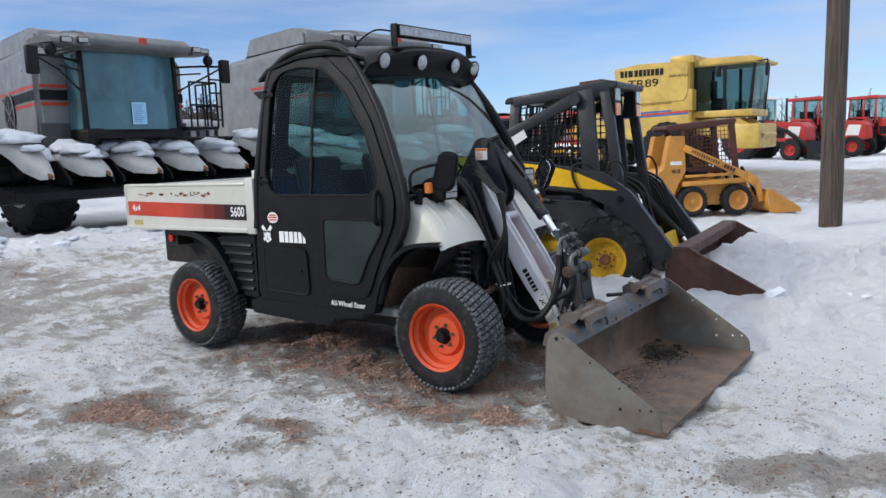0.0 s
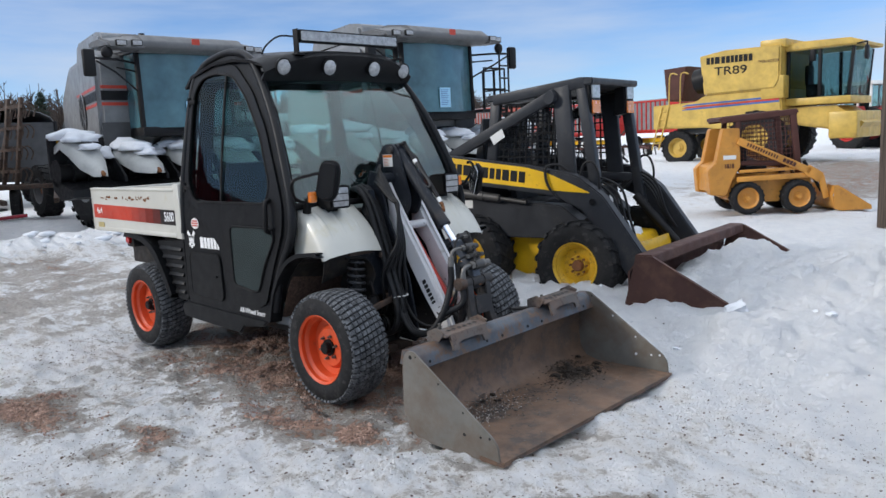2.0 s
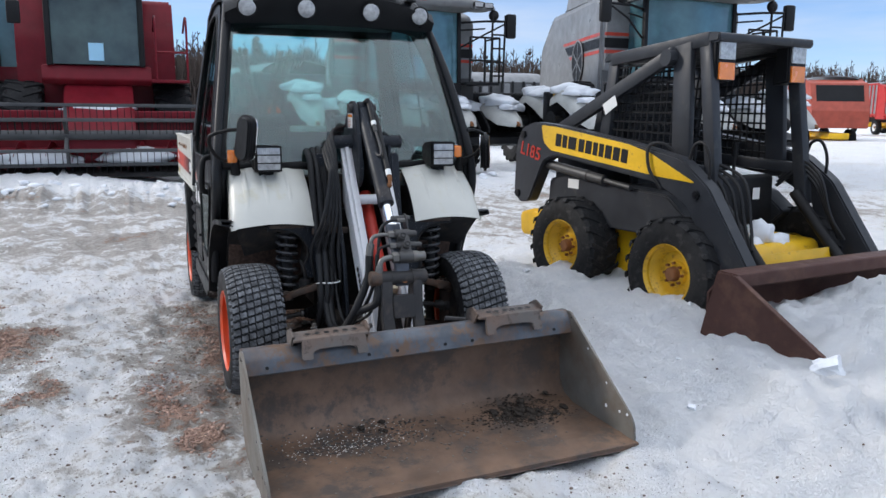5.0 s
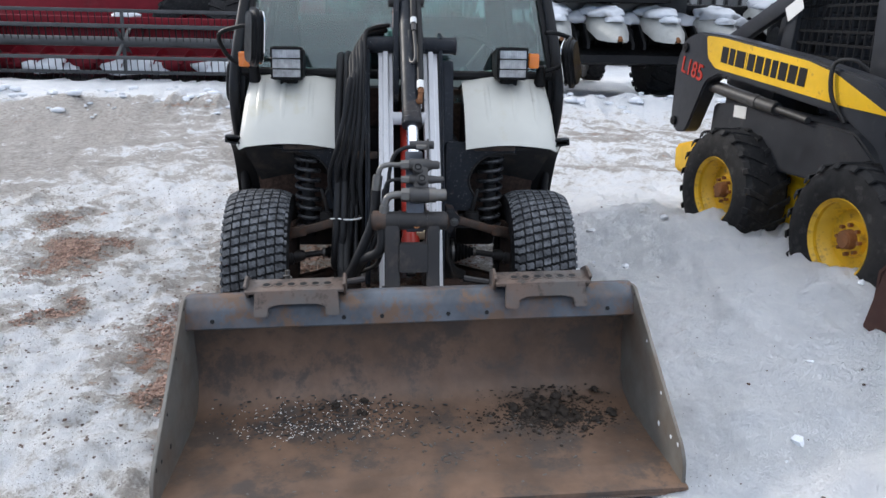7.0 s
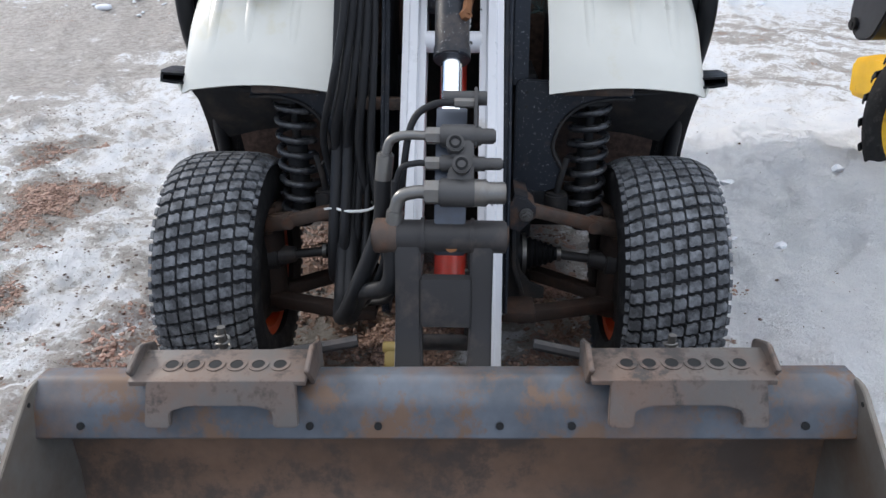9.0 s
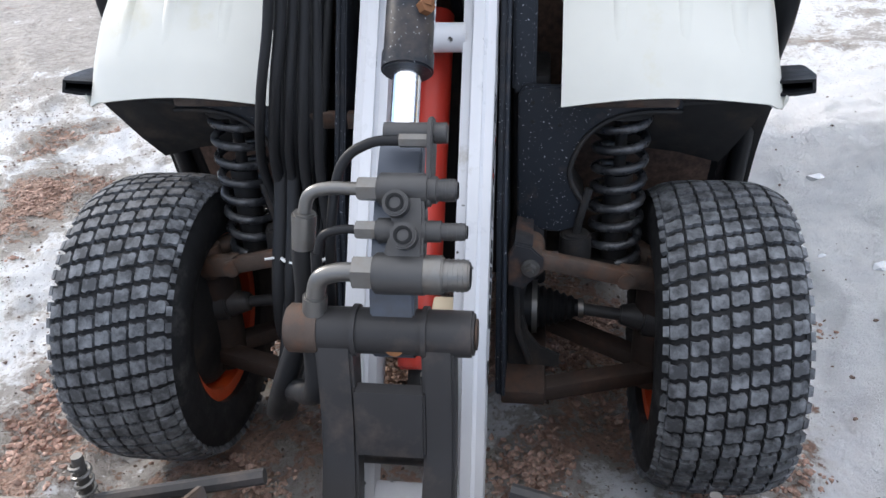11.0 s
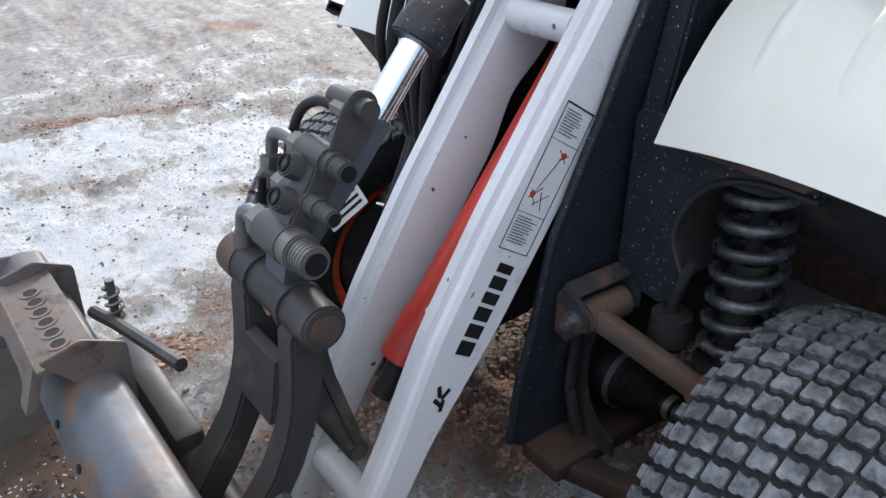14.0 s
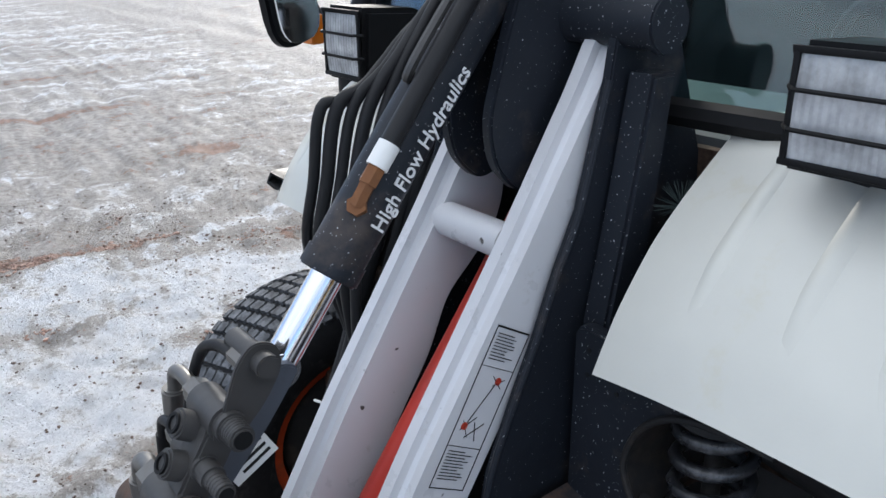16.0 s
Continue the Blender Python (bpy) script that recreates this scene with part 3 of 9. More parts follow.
    # loose grit strewn on the snow, two sizes
    amount = plus(plus(plus(calc("MULTIPLY", mid, 0.55), wide, 0.35), ice, 0.16), attr("strew"), 1.0)
    for scale, size, share in ((26, 0.13, 0.645), (60, 0.22, 0.585), (95, 0.22, 0.575)):
        d, r, g = cells(scale)
        keep = calc("GREATER_THAN", calc("ADD", calc("MULTIPLY", r, 0.5), amount), share + 0.29)
        dot = calc("MULTIPLY", calc("LESS_THAN", plus(d, fine, 0.22), calc("MULTIPLY_ADD", g, size, 0.10)), keep)
        c = mix_node(nt, calc("MULTIPLY", dot, 0.9), c, (0.085, 0.062, 0.05))
    nt.links.new(c, p.inputs["Base Color"])
    nt.links.new(ramp_node(nt, dirty, 2.3, 2.95, 0.85, 0.55), p.inputs["Roughness"])
    p.inputs["Specular IOR Level"].default_value = 0.25
    bump_node(nt, p, mid, 0.9, 0.10)
    bump_node(nt, p, fine, 1.0, 0.06)
    bump_node(nt, p, crust, 1.0, 0.018)
    bump_node(nt, p, calc("MULTIPLY", bare, pd), 0.8, 0.012)
    return m


def build_ground():
    gx, gy = spread(-2.6, 3.2, 0.024, 900, 1.09), spread(-2.9, 3.4, 0.024, 900, 1.09)
    verts = [(x, y, ground_z(x, y)) for x in gx for y in gy]
    n = len(gy)
    faces = [(i * n + j, (i + 1) * n + j, (i + 1) * n + j + 1, i * n + j + 1) for i in range(len(gx) - 1) for j in range(n - 1)]
    me = bpy.data.meshes.new("ground")
    me.from_pydata(verts, [], faces)
    mixes = [ground_mix(x, y) for x in gx for y in gy]
    for k, name in enumerate(("grit", "ice", "lane", "strew")):
        a = me.attributes.new(name, "FLOAT", "POINT")
        a.data.foreach_set("value", [m[k] for m in mixes])
    me.polygons.foreach_set("use_smooth", [True] * len(me.polygons))
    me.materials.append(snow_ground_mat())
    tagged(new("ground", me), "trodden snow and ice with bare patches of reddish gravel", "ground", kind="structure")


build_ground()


def scatter(name, label, material, n, seed, where, lo, hi, flat=0.7, shape=0.35):
    """Many loose stones or clods on the ground, each a rough little solid."""
    rng = random.Random(seed)
    base = bmesh.new()
    bmesh.ops.create_icosphere(base, subdivisions=1, radius=1.0)
    bv = [v.co.copy() for v in base.verts]
    bf = [[v.index for v in f.verts] for f in base.faces]
    base.free()
    verts, faces = [], []
    while n > 0:
        x, y, k = where(rng)
        if rng.random() > k:
            continue
        n -= 1
        r = lo + (hi - lo) * rng.random() ** 2.5
        a, sx, o = rng.uniform(0, 6.28), rng.uniform(0.7, 1.5), len(verts)
        z = ground_z(x, y) + r * flat * (0.25 if r < 0.02 else 0.0)
        ca, sa = math.cos(a), math.sin(a)
        for v in bv:
            d = r * (1 + rng.uniform(-shape, shape))
            u, w = v.x * sx * d, v.y * d
            verts.append((x + u * ca - w * sa, y + u * sa + w * ca, z + v.z * d * flat))
        faces += [[o + i for i in f] for f in bf]
    me = bpy.data.meshes.new(name)
    me.from_pydata(verts, [], faces)
    me.materials.append(material)
    if hi > 0.08:
        me.polygons.foreach_set("use_smooth", [True] * len(me.polygons))
    tagged(new(name, me), label, name.replace("_", " "), kind="stuff")


def stone_mat(name, lo, hi):
    m, nt, p = node_mat(name)
    geo = nt.nodes.new("ShaderNodeNewGeometry")
    c = mix_node(nt, geo.outputs["Random Per Island"], lo, hi)
    nt.links.new(mix_node(nt, ramp_node(nt, noise_node(nt, 150, 3), 0.35, 0.65), c, (0.16, 0.11, 0.085)), p.inputs["Base Color"])
    p.inputs["Roughness"].default_value = 0.85
    return m


def gravel_spot(rng):
    x, y = rng.uniform(-3.0, 1.2), rng.uniform(-3.2, 1.3)
    return x, y, step01(0.75 * ground_mix(x, y)[0] + 0.30 * noise.fractal((x * 4, y * 4, 4), 0.9, 2.1, 3), 0.28, 0.66)


def strewn_spot(rng):
    x, y = rng.uniform(-3.5, 3.4), rng.uniform(-4.2, 1.9)
    return x, y, (0.3 + 0.7 * step01(noise.noise((x * 1.2, y * 1.2, 8)), -0.1, 0.5)) * (1 - 0.9 * step01(y, 0.5, 1.1))


def ridge_spot(rng):
    y = rng.uniform(-9, 8)
    x = rng.gauss(-8.6 - 0.25 * math.sin(y * 0.5), 0.45)
    return x, y, 1.0


def pile_spot(rng):
    x, y = rng.uniform(-2.2, 3.6), rng.uniform(1.2, 6.2)
    return x, y, 0.12 + 0.88 * bell(x, y, 2.2, 3.4, 0.9, 1.6)


M_STONE = stone_mat("red_brown_gravel", (0.22, 0.125, 0.095), (0.64, 0.42, 0.33))
M_GRIT = stone_mat("dark_wet_grit", (0.035, 0.028, 0.024), (0.17, 0.125, 0.10))
scatter("gravel", "loose red-brown gravel showing through the snow", M_STONE, 20000, 3, gravel_spot, 0.003, 0.011)
scatter("strewn_grit", "dark grit strewn over trodden snow", M_GRIT, 11000, 5, strewn_spot, 0.0016, 0.0075)
scatter("snow_clods", "clods of snow along the ploughed ridge", M_SNOWLUMP, 420, 7, ridge_spot, 0.02, 0.11, 0.5, 0.16)
scatter("snow_clods", "clods and crumbs of snow in front of the bucket", M_SNOWLUMP, 110, 9, pile_spot, 0.008, 0.045, 0.6, 0.4)


def snow_block():
    """A broken slab of packed snow lying by the loader's bucket."""
    bm = bmesh.new()
    bmesh.ops.create_cube(bm, size=1.0)
    bmesh.ops.subdivide_edges(bm, edges=bm.edges[:], cuts=5, use_grid_fill=True)
    for v in bm.verts:
        n = v.co.normalized()
        v.co = v.co.lerp(n * 0.58, 0.35) * (1 + 0.30 * noise.noise(v.co * 2.3) + 0.10 * noise.noise(v.co * 7))
        v.co.x *= 0.15
        v.co.y *= 0.11
        v.co.z *= 0.14
    me = bpy.data.meshes.new("snow_block")
    bm.to_mesh(me)
    bm.free()
    me.materials.append(M_SNOWLUMP)
    ob = tagged(new("snow_block", me), "broken white block of packed snow on the snow pile", "snow block")
    ob.matrix_world = pose(1.30, 2.17, ground_z(1.30, 2.17) + 0.01, 18, -24, 35)


snow_block()

# ---- the utility loader ----
LOADER = thing("utility_loader", "black and white utility machine with orange wheels, bed and bucket", "utility vehicle", pose(0, 0, 0, 0, -0.47, 0))


def tread_blocks(bm, r, w, around, across, h=0.011, lean=0.55):
    """Rows of slanting blocks round a tyre that lies along y, centred on 0."""
    pitch_a, pitch_w = 2 * math.pi / around, w / across
    for j in range(across):
        y0 = -w / 2 + (j + 0.5) * pitch_w
        for i in range(around):
            a0 = (i + lean * j) * pitch_a
            da, dw = pitch_a * 0.43, pitch_w * 0.44
            lo, hi = [], []
            for sa, sw in ((-0.80, -1), (-0.98, -0.78), (-0.98, -0.30), (-0.72, 0.0), (-0.72, 0.72), (-0.60, 1), (0.62, 1), (0.98, 0.72), (0.98, 0.22), (0.72, -0.05), (0.72, -0.78), (0.84, -1)):
                y = y0 + sw * dw
                drop = 0.16 * abs(y / (w / 2)) ** 4 * 0.12
                for lst, rr, k in ((lo, r - h, 1.0), (hi, r, 0.94)):
                    aa, yy = a0 + sa * da * k, y0 + sw * dw * k
                    lst.append(bm.verts.new(((rr - drop) * math.cos(aa), yy, (rr - drop) * math.sin(aa))))
            n = len(lo)
            bm.faces.new(hi)
            for k in range(n):
                bm.faces.new((lo[k], lo[(k + 1) % n], hi[(k + 1) % n], hi[k]))


def turf_wheel(parent, at, side, seed):
    """side: -1 shows its face to the right of the machine, +1 to the left."""
    r, w, rr = 0.352, 0.272, 0.212
    bm = B()
    o = side * w / 2
    k = side
    lathe(bm, [(o - k * 0.010, rr - 0.012), (o + k * 0.002, rr + 0.002), (o - k * 0.006, rr + 0.008), (o - k * 0.03, rr - 0.004), (o - k * 0.052, rr - 0.030), (o - k * 0.100, rr - 0.036),
               (o - k * 0.104, rr - 0.075), (o - k * 0.080, rr - 0.095), (o - k * 0.078, 0.060), (o - k * 0.088, 0.0005), (o - k * 0.11, 0.0005), (o - k * 0.112, rr - 0.05), (o - k * 0.25, rr - 0.03), (o - k * 0.252, rr)], 48)
    rim = part("wheel", bm, M_RIM, parent, "bright orange steel wheel")
    rim.matrix_basis = Matrix.Translation(at) @ Matrix.Rotation(seed, 4, "Y")
    bm = B()
    h = w / 2
    lathe(bm, [(h - 0.004, rr - 0.002), (h + 0.004, rr + 0.022), (h + 0.008, rr + 0.055), (h + 0.002, r - 0.045), (h - 0.020, r - 0.020), (h - 0.055, r - 0.012), (0, r - 0.009),
               (-h + 0.055, r - 0.012), (-h + 0.020, r - 0.020), (-h - 0.002, r - 0.045), (-h - 0.008, rr + 0.055), (-h - 0.004, rr + 0.022), (-h + 0.004, rr - 0.002)], 72)
    part("tyre", bm, M_TYRE, rim, "black turf tyre")
    bm = B()
    tread_blocks(bm, r, w * 0.95, 56, 7, 0.013, 0.24)
    for s in (-1, 1):
        for i in range(60):
            a = 2 * math.pi * i / 60
            m = Matrix.Rotation(-a, 4, "Y") @ Matrix.Translation((r - 0.034, s * (h - 0.009), 0)) @ Matrix.Rotation(s * 0.5, 4, "Z")
            box(bm, (-0.016, -0.006, -0.010), (0.014, 0.006, 0.010), 0, m)
    part("tread", bm, M_TREAD, rim, "worn block tread", smooth=25)
    bm = B()
    oy = o - k * 0.078
    cyl(bm, (0, oy - k * 0.01, 0), (0, oy + k * 0.045, 0), 0.040, 0.036, 24, 0.004)
    cyl(bm, (0, oy - k * 0.01, 0), (0, oy + k * 0.012, 0), 0.052, n=24)
    part("hub", bm, M_RUBBER_TRIM, rim, "black hub cap")
    # dark disc added over the inner hub, darkening the wheel's shaded inside
    bm = B()
    lathe(bm, [(o - k * 0.125, 0.002), (o - k * 0.125, 0.150), (o - k * 0.150, 0.168), (o - k * 0.225, 0.168), (o - k * 0.240, 0.150), (o - k * 0.250, 0.060), (o - k * 0.250, 0.002)], 32, closed=False)
    part("hub_carrier", bm, M_DARK, rim, "dark disc added over the hub, blackening the wheel's inside")
    for i in range(6):
        a = 2 * math.pi * i / 6 + 0.3
        c = (0.072 * math.cos(a), 0, 0.072 * math.sin(a))
        bm = B()
        cyl(bm, (c[0], oy, c[2]), (c[0], oy + k * 0.012, c[2]), 0.011, n=6)
        cyl(bm, (c[0], oy, c[2]), (c[0], oy + k * 0.026, c[2]), 0.006, n=10)
        part("wheel_nut", bm, M_STEEL, rim)
    return rim


for wx in (0.005, -2.435):
    for s in (-1, 1):
        turf_wheel(LOADER, (wx, s * 0.632, 0.335), s, 0.4 * wx + s)


# --- cab sides ---
def side_y(x, z):
    return -0.765 + 0.15 * max(0.0, z - 1.10) ** 1.3


CAB_OUT = round_loop([(-1.62, 0.45), (-1.60, 1.25), (-1.53, 2.06), (-1.38, 2.19), (-1.00, 2.235), (-0.72, 2.15), (-0.46, 1.80), (-0.29, 1.46), (-0.205, 1.22), (-0.205, 1.05), (-0.36, 0.80), (-0.46, 0.52), (-0.50, 0.44), (-0.90, 0.43)], 0.09)
WIN = round_loop([(-1.505, 1.34), (-1.49, 2.0), (-1.40, 2.10), (-1.20, 2.125), (-0.95, 2.085), (-0.74, 1.91), (-0.545, 1.66), (-0.40, 1.33), (-0.44, 1.205), (-1.42, 1.205)], 0.07)
DOOR_OUT = round_loop([(-1.545, 1.30), (-1.53, 2.05), (-1.40, 2.16), (-1.18, 2.18), (-0.93, 2.14), (-0.69, 1.95), (-0.50, 1.70), (-0.345, 1.38), (-0.275, 1.20), (-0.285, 1.05), (-0.42, 0.80), (-0.53, 0.56), (-0.62, 0.53), (-0.97, 0.55), (-1.035, 0.66), (-1.06, 0.90), (-1.20, 1.02)], 0.06)


def build_cab():
    for s in (-1, 1):
        bm = B()
        ring_panel(bm, CAB_OUT, resample(WIN, 60), lambda x, z: side_y(x, z), 0.05, 120)
        if s > 0:
            mirror_y(bm)
        sidep = part("cab_side", bm, M_PLASTIC, LOADER, "black moulded cab side")
        bm = B()
        small = [(cx + (x - cx) * 0.965, cz + (z - cz) * 0.965) for x, z in WIN for cx, cz in ((-0.96, 1.67),)]
        ring_panel(bm, DOOR_OUT, small, lambda x, z: side_y(x, z) - 0.014, 0.03, 120)
        if s > 0:
            mirror_y(bm)
        door = part("door", bm, M_PLASTIC, LOADER, "black cab door, closed")
        bm = B()
        plate(bm, small, lambda x, z: side_y(x, z) - 0.004, 0.005)
        if s > 0:
            mirror_y(bm)
        g = part("pane", bm, M_GLASSDARK, door, "smoked door glass")
        g.visible_shadow = False
        bm = B()
        for xx, ww in ((-1.02, 0.018),):
            pts = [(xx - 0.02 * t, side_y(xx, 1.23 + 0.87 * t) - 0.010, 1.23 + 0.87 * t) for t in [i / 8 for i in range(9)]]
            for a, b in zip(pts, pts[1:]):
                bar(bm, a, b, ww, 0.012, 0.002, up=(0, 1, 0))
        # seal round the glass
        loop = [(x, side_y(x, z) - 0.014, z) for x, z in resample(small, 80)]
        tube(bm, loop + [loop[0]], 0.007, 6, cap=False)
        if s > 0:
            mirror_y(bm)
        part("window_seal", bm, M_RUBBER_TRIM, door)
        # ribbed lower pane
        low = round_loop([(-0.905, 0.66), (-0.905, 1.065), (-0.40, 1.065), (-0.375, 1.0), (-0.52, 0.80), (-0.60, 0.63)], 0.05)
        bm = B()
        plate(bm, low, lambda x, z: side_y(x, z) - 0.018, 0.006)
        if s > 0:
            mirror_y(bm)
        part("lower_pane", bm, M_GLASSDARK, door, "smoked lower door pane")
        bm = B()
        plate(bm, [(-0.64 + (x + 0.64) * 0.99, 0.86 + (z - 0.86) * 0.99) for x, z in low], lambda x, z: side_y(x, z) - 0.0155, 0.001)
        if s > 0:
            mirror_y(bm)
        part("pane_backing", bm, M_GREYDK, door)
        bm = B()
        loop = [(x, side_y(x, z) - 0.018, z) for x, z in resample(low, 60)]
        tube(bm, loop + [loop[0]], 0.008, 6, cap=False)
        if s > 0:
            mirror_y(bm)
        part("pane_seal", bm, M_RUBBER_TRIM, door)
        # long pull handle and keylock
        bm = B()
        hp = [(-0.415, side_y(0, 1.25) - 0.014, 1.245), (-0.405, side_y(0, 1.22) - 0.05, 1.225), (-0.40, side_y(0, 1.15) - 0.055, 1.14), (-0.405, side_y(0, 1.06) - 0.05, 1.06), (-0.415, side_y(0, 1.05) - 0.014, 1.04)]
        tube(bm, smooth_path(hp, 5), 0.016, 10)
        cyl(bm, (-0.43, -0.78, 1.235), (-0.43, -0.80, 1.235), 0.012, n=12)
        if s > 0:
            mirror_y(bm)
        part("door_handle", bm, M_RUBBER_TRIM, door, "black pull handle")
        # hinges
        for hz in (1.32, 1.93):
            bm = B()
            cyl(bm, (-1.53, side_y(0, hz) - 0.015, hz - 0.035), (-1.53, side_y(0, hz) - 0.015, hz + 0.035), 0.014, n=12)
            bar(bm, (-1.53, side_y(0, hz) - 0.02, hz), (-1.44, side_y(0, hz) - 0.02, hz), 0.03, 0.012, 0.003, up=(0, 1, 0))
            if s > 0:
                mirror_y(bm)
            part("hinge", bm, M_RUBBER_TRIM, door)
        # storage hatch below the rear of the door
        hatch = round_loop([(-1.53, 0.53), (-1.53, 0.845), (-1.12, 0.845), (-1.095, 0.80), (-1.085, 0.52)], 0.05)
        bm = B()
        plate(bm, hatch, lambda x, z: -0.775, 0.012)
        if s > 0:
            mirror_y(bm)
        hb = part("hatch", bm, M_PLASTIC, sidep, "flat black storage hatch")
        bm = B()
        loop = [(x, -0.772, z) for x, z in resample(hatch, 60)]
        tube(bm, loop + [loop[0]], 0.007, 6, cap=False)
        cyl(bm, (-1.15, -0.773, 0.69), (-1.15, -0.787, 0.69), 0.009, n=10)
        if s > 0:
            mirror_y(bm)
        part("hatch_rim", bm, M_RUBBER_TRIM, sidep)
        # outer tube of the cab frame, following the arch
        bm = B()
        arch = [(-1.60, 0.98), (-1.585, 1.4), (-1.53, 2.0), (-1.42, 2.16), (-1.22, 2.225), (-0.98, 2.23), (-0.74, 2.14), (-0.46, 1.79), (-0.285, 1.44), (-0.20, 1.20), (-0.21, 1.02), (-0.36, 0.78), (-0.45, 0.52)]
        pts = smooth_path([(x, side_y(x, z) + 0.004, z) for x, z in arch], 7)
        tube(bm, pts, 0.026, 12)
        if s > 0:
            mirror_y(bm)
        part("frame_tube", bm, M_ROOF, LOADER, "dark rounded cab frame tube")
        # step and sill
        bm = B()
        prism(bm, [(-1.70, 0.345), (-1.72, 0.43), (-1.62, 0.47), (-0.52, 0.45), (-0.60, 0.40), (-0.84, 0.37), (-0.90, 0.315)], -0.775, -0.62, bevel=0.01)
        if s > 0:
            mirror_y(bm)
        part("step", bm, M_PLASTIC, LOADER, "black side step")


build_cab()


def build_cab_front():
    prof = smooth_path([(-0.70, 0, 2.10), (-0.58, 0, 1.98), (-0.46, 0, 1.78), (-0.30, 0, 1.44), (-0.215, 0, 1.20)], 6)
    rows = []
    for p in prof:
        ym = -side_y(0, p.z) - 0.035
        rows.append([(p.x + 0.05 * (1 - (v / 6) ** 2), ym * v / 6, p.z) for v in range(-6, 7)])
    bm = B()
    sheet(bm, rows, 0.005)
    g = part("windscreen", bm, M_GLASS, LOADER, "curved green-tinted windscreen")
    g.visible_shadow = False
    bm = B()
    tube(bm, smooth_path([rows[0][0], rows[0][6], rows[0][12]], 6), 0.02, 8)
    part("screen_seal", bm, M_RUBBER_TRIM, LOADER)
    bm = B()
    tube(bm, smooth_path([rows[-1][0], rows[-1][6], rows[-1][12]], 6), 0.022, 8)
    part("screen_seal", bm, M_RUBBER_TRIM, LOADER)
    # roof shell with a drooping visor
    bm = B()
    rows = []
    for x, z, drop in ((-1.50, 2.10, 0.0), (-1.40, 2.175, 0.0), (-1.10, 2.235, 0.0), (-0.80, 2.235, 0.0), (-0.58, 2.215, 0.02), (-0.46, 2.20, 0.06), (-0.425, 2.17, 0.10), (-0.46, 2.10, 0.05), (-0.56, 2.01, 0.0)):
        rows.append([(x - 0.12 * (abs(v) / 6) ** 2.5, 0.64 * v / 6, z - (0.055 + drop * 0.6) * (abs(v) / 6) ** 3) for v in range(-6, 7)])
    sheet(bm, rows, 0.02)
    roof = part("roof", bm, M_ROOF, LOADER, "charcoal roof shell with a front visor")
    bm = B()
    box(bm, (-1.45, -0.60, 2.07), (-0.62, 0.60, 2.09))
    part("roof_lining", bm, M_INTERIOR, LOADER)
    # four round lamps in the visor
    for ly in (-0.52, -0.19, 0.20, 0.53):
        lx = -0.445 - 0.10 * (abs(ly) / 0.64) ** 2.5
        m = Matrix.Translation((lx, ly, 2.088)) @ Matrix.Rotation(radians(14), 4, "Y")
        bm = B()
        lathe(bm, [(-0.05, 0.030), (-0.03, 0.052), (0.0, 0.060), (0.006, 0.056), (0.004, 0.052), (-0.01, 0.05)], 28, "x")
        bmesh.ops.transform(bm, matrix=m, verts=bm.verts)
        lamp = part("roof_lamp", bm, M_RUBBER_TRIM, LOADER)
        bm = B()
        lathe(bm, [(-0.02, 0.001), (-0.02, 0.05), (0.004, 0.05), (0.012, 0.038), (0.017, 0.02), (0.019, 0.001)], 28, "x")
        bmesh.ops.transform(bm, matrix=m, verts=bm.verts)
        part("lens", bm, M_LENS, lamp, "round white work-lamp lens")
    # the long lamp bar on the roof
    bm = B()
    box(bm, (-0.530, -0.40, 2.250), (-0.470, 0.45, 2.330), 0.006)
    lb = part("light_bar", bm, M_RUBBER_TRIM, LOADER, "slim black roof light bar")
    for k in range(9):
        bm = B()
        box(bm, (-0.555, -0.395, 2.256 + k * 0.008), (-0.528, 0.445, 2.259 + k * 0.008))
        part("cooling_fin", bm, M_RUBBER_TRIM, lb)
    bm = B()
    box(bm, (-0.4702, -0.39, 2.260), (-0.4688, 0.44, 2.320))
    part("lens_strip", bm, M_LENS, lb, "clear strip of small lenses")
    for k in range(34):
        for j in (0, 1):
            bm = B()
            y = -0.382 + 0.0247 * k
            lathe(bm, [(-0.004, 0.011), (0.001, 0.011), (0.0015, 0.006), (-0.002, 0.001)], 8, "x", (-0.4685, y, 2.273 + 0.034 * j), closed=False)
            part("diode_lens", bm, M_LENS, lb)
    for yy in (-0.41, 0.46):
        bm = B()
        box(bm, (-0.53, yy - 0.006, 2.17), (-0.48, yy + 0.006, 2.335), 0.003)
        box(bm, (-0.56, yy - 0.03, 2.165), (-0.46, yy + 0.03, 2.178), 0.003)
        part("bracket", bm, M_RUBBER_TRIM, lb)
    bm = B()
    tube(bm, smooth_path([(-0.54, -0.36, 2.29), (-0.62, -0.46, 2.30), (-0.72, -0.50, 2.25), (-0.78, -0.50, 2.20)], 6), 0.006, 8)
    part("cable", bm, M_RUBBER_TRIM, lb)
    # rear wall with its window, floor and inside
    bm = B()
    outer = round_loop([(-0.70, 0.50), (-0.70, 1.2), (-0.60, 2.10), (0.60, 2.10), (0.70, 1.2), (0.70, 0.50)], 0.05)
    inner = round_loop([(-0.58, 1.36), (-0.52, 2.02), (0.52, 2.02), (0.58, 1.36)], 0.06)
    ring_panel(bm, outer, inner, lambda x, z: -1.56 + 0.08 * (z - 0.5), 0.04)
    bmesh.ops.transform(bm, matrix=Matrix(((0, 1, 0, 0), (1, 0, 0, 0), (0, 0, 1, 0), (0, 0, 0, 1))), verts=bm.verts)
    part("rear_wall", bm, M_PLASTIC, LOADER)
    bm = B()
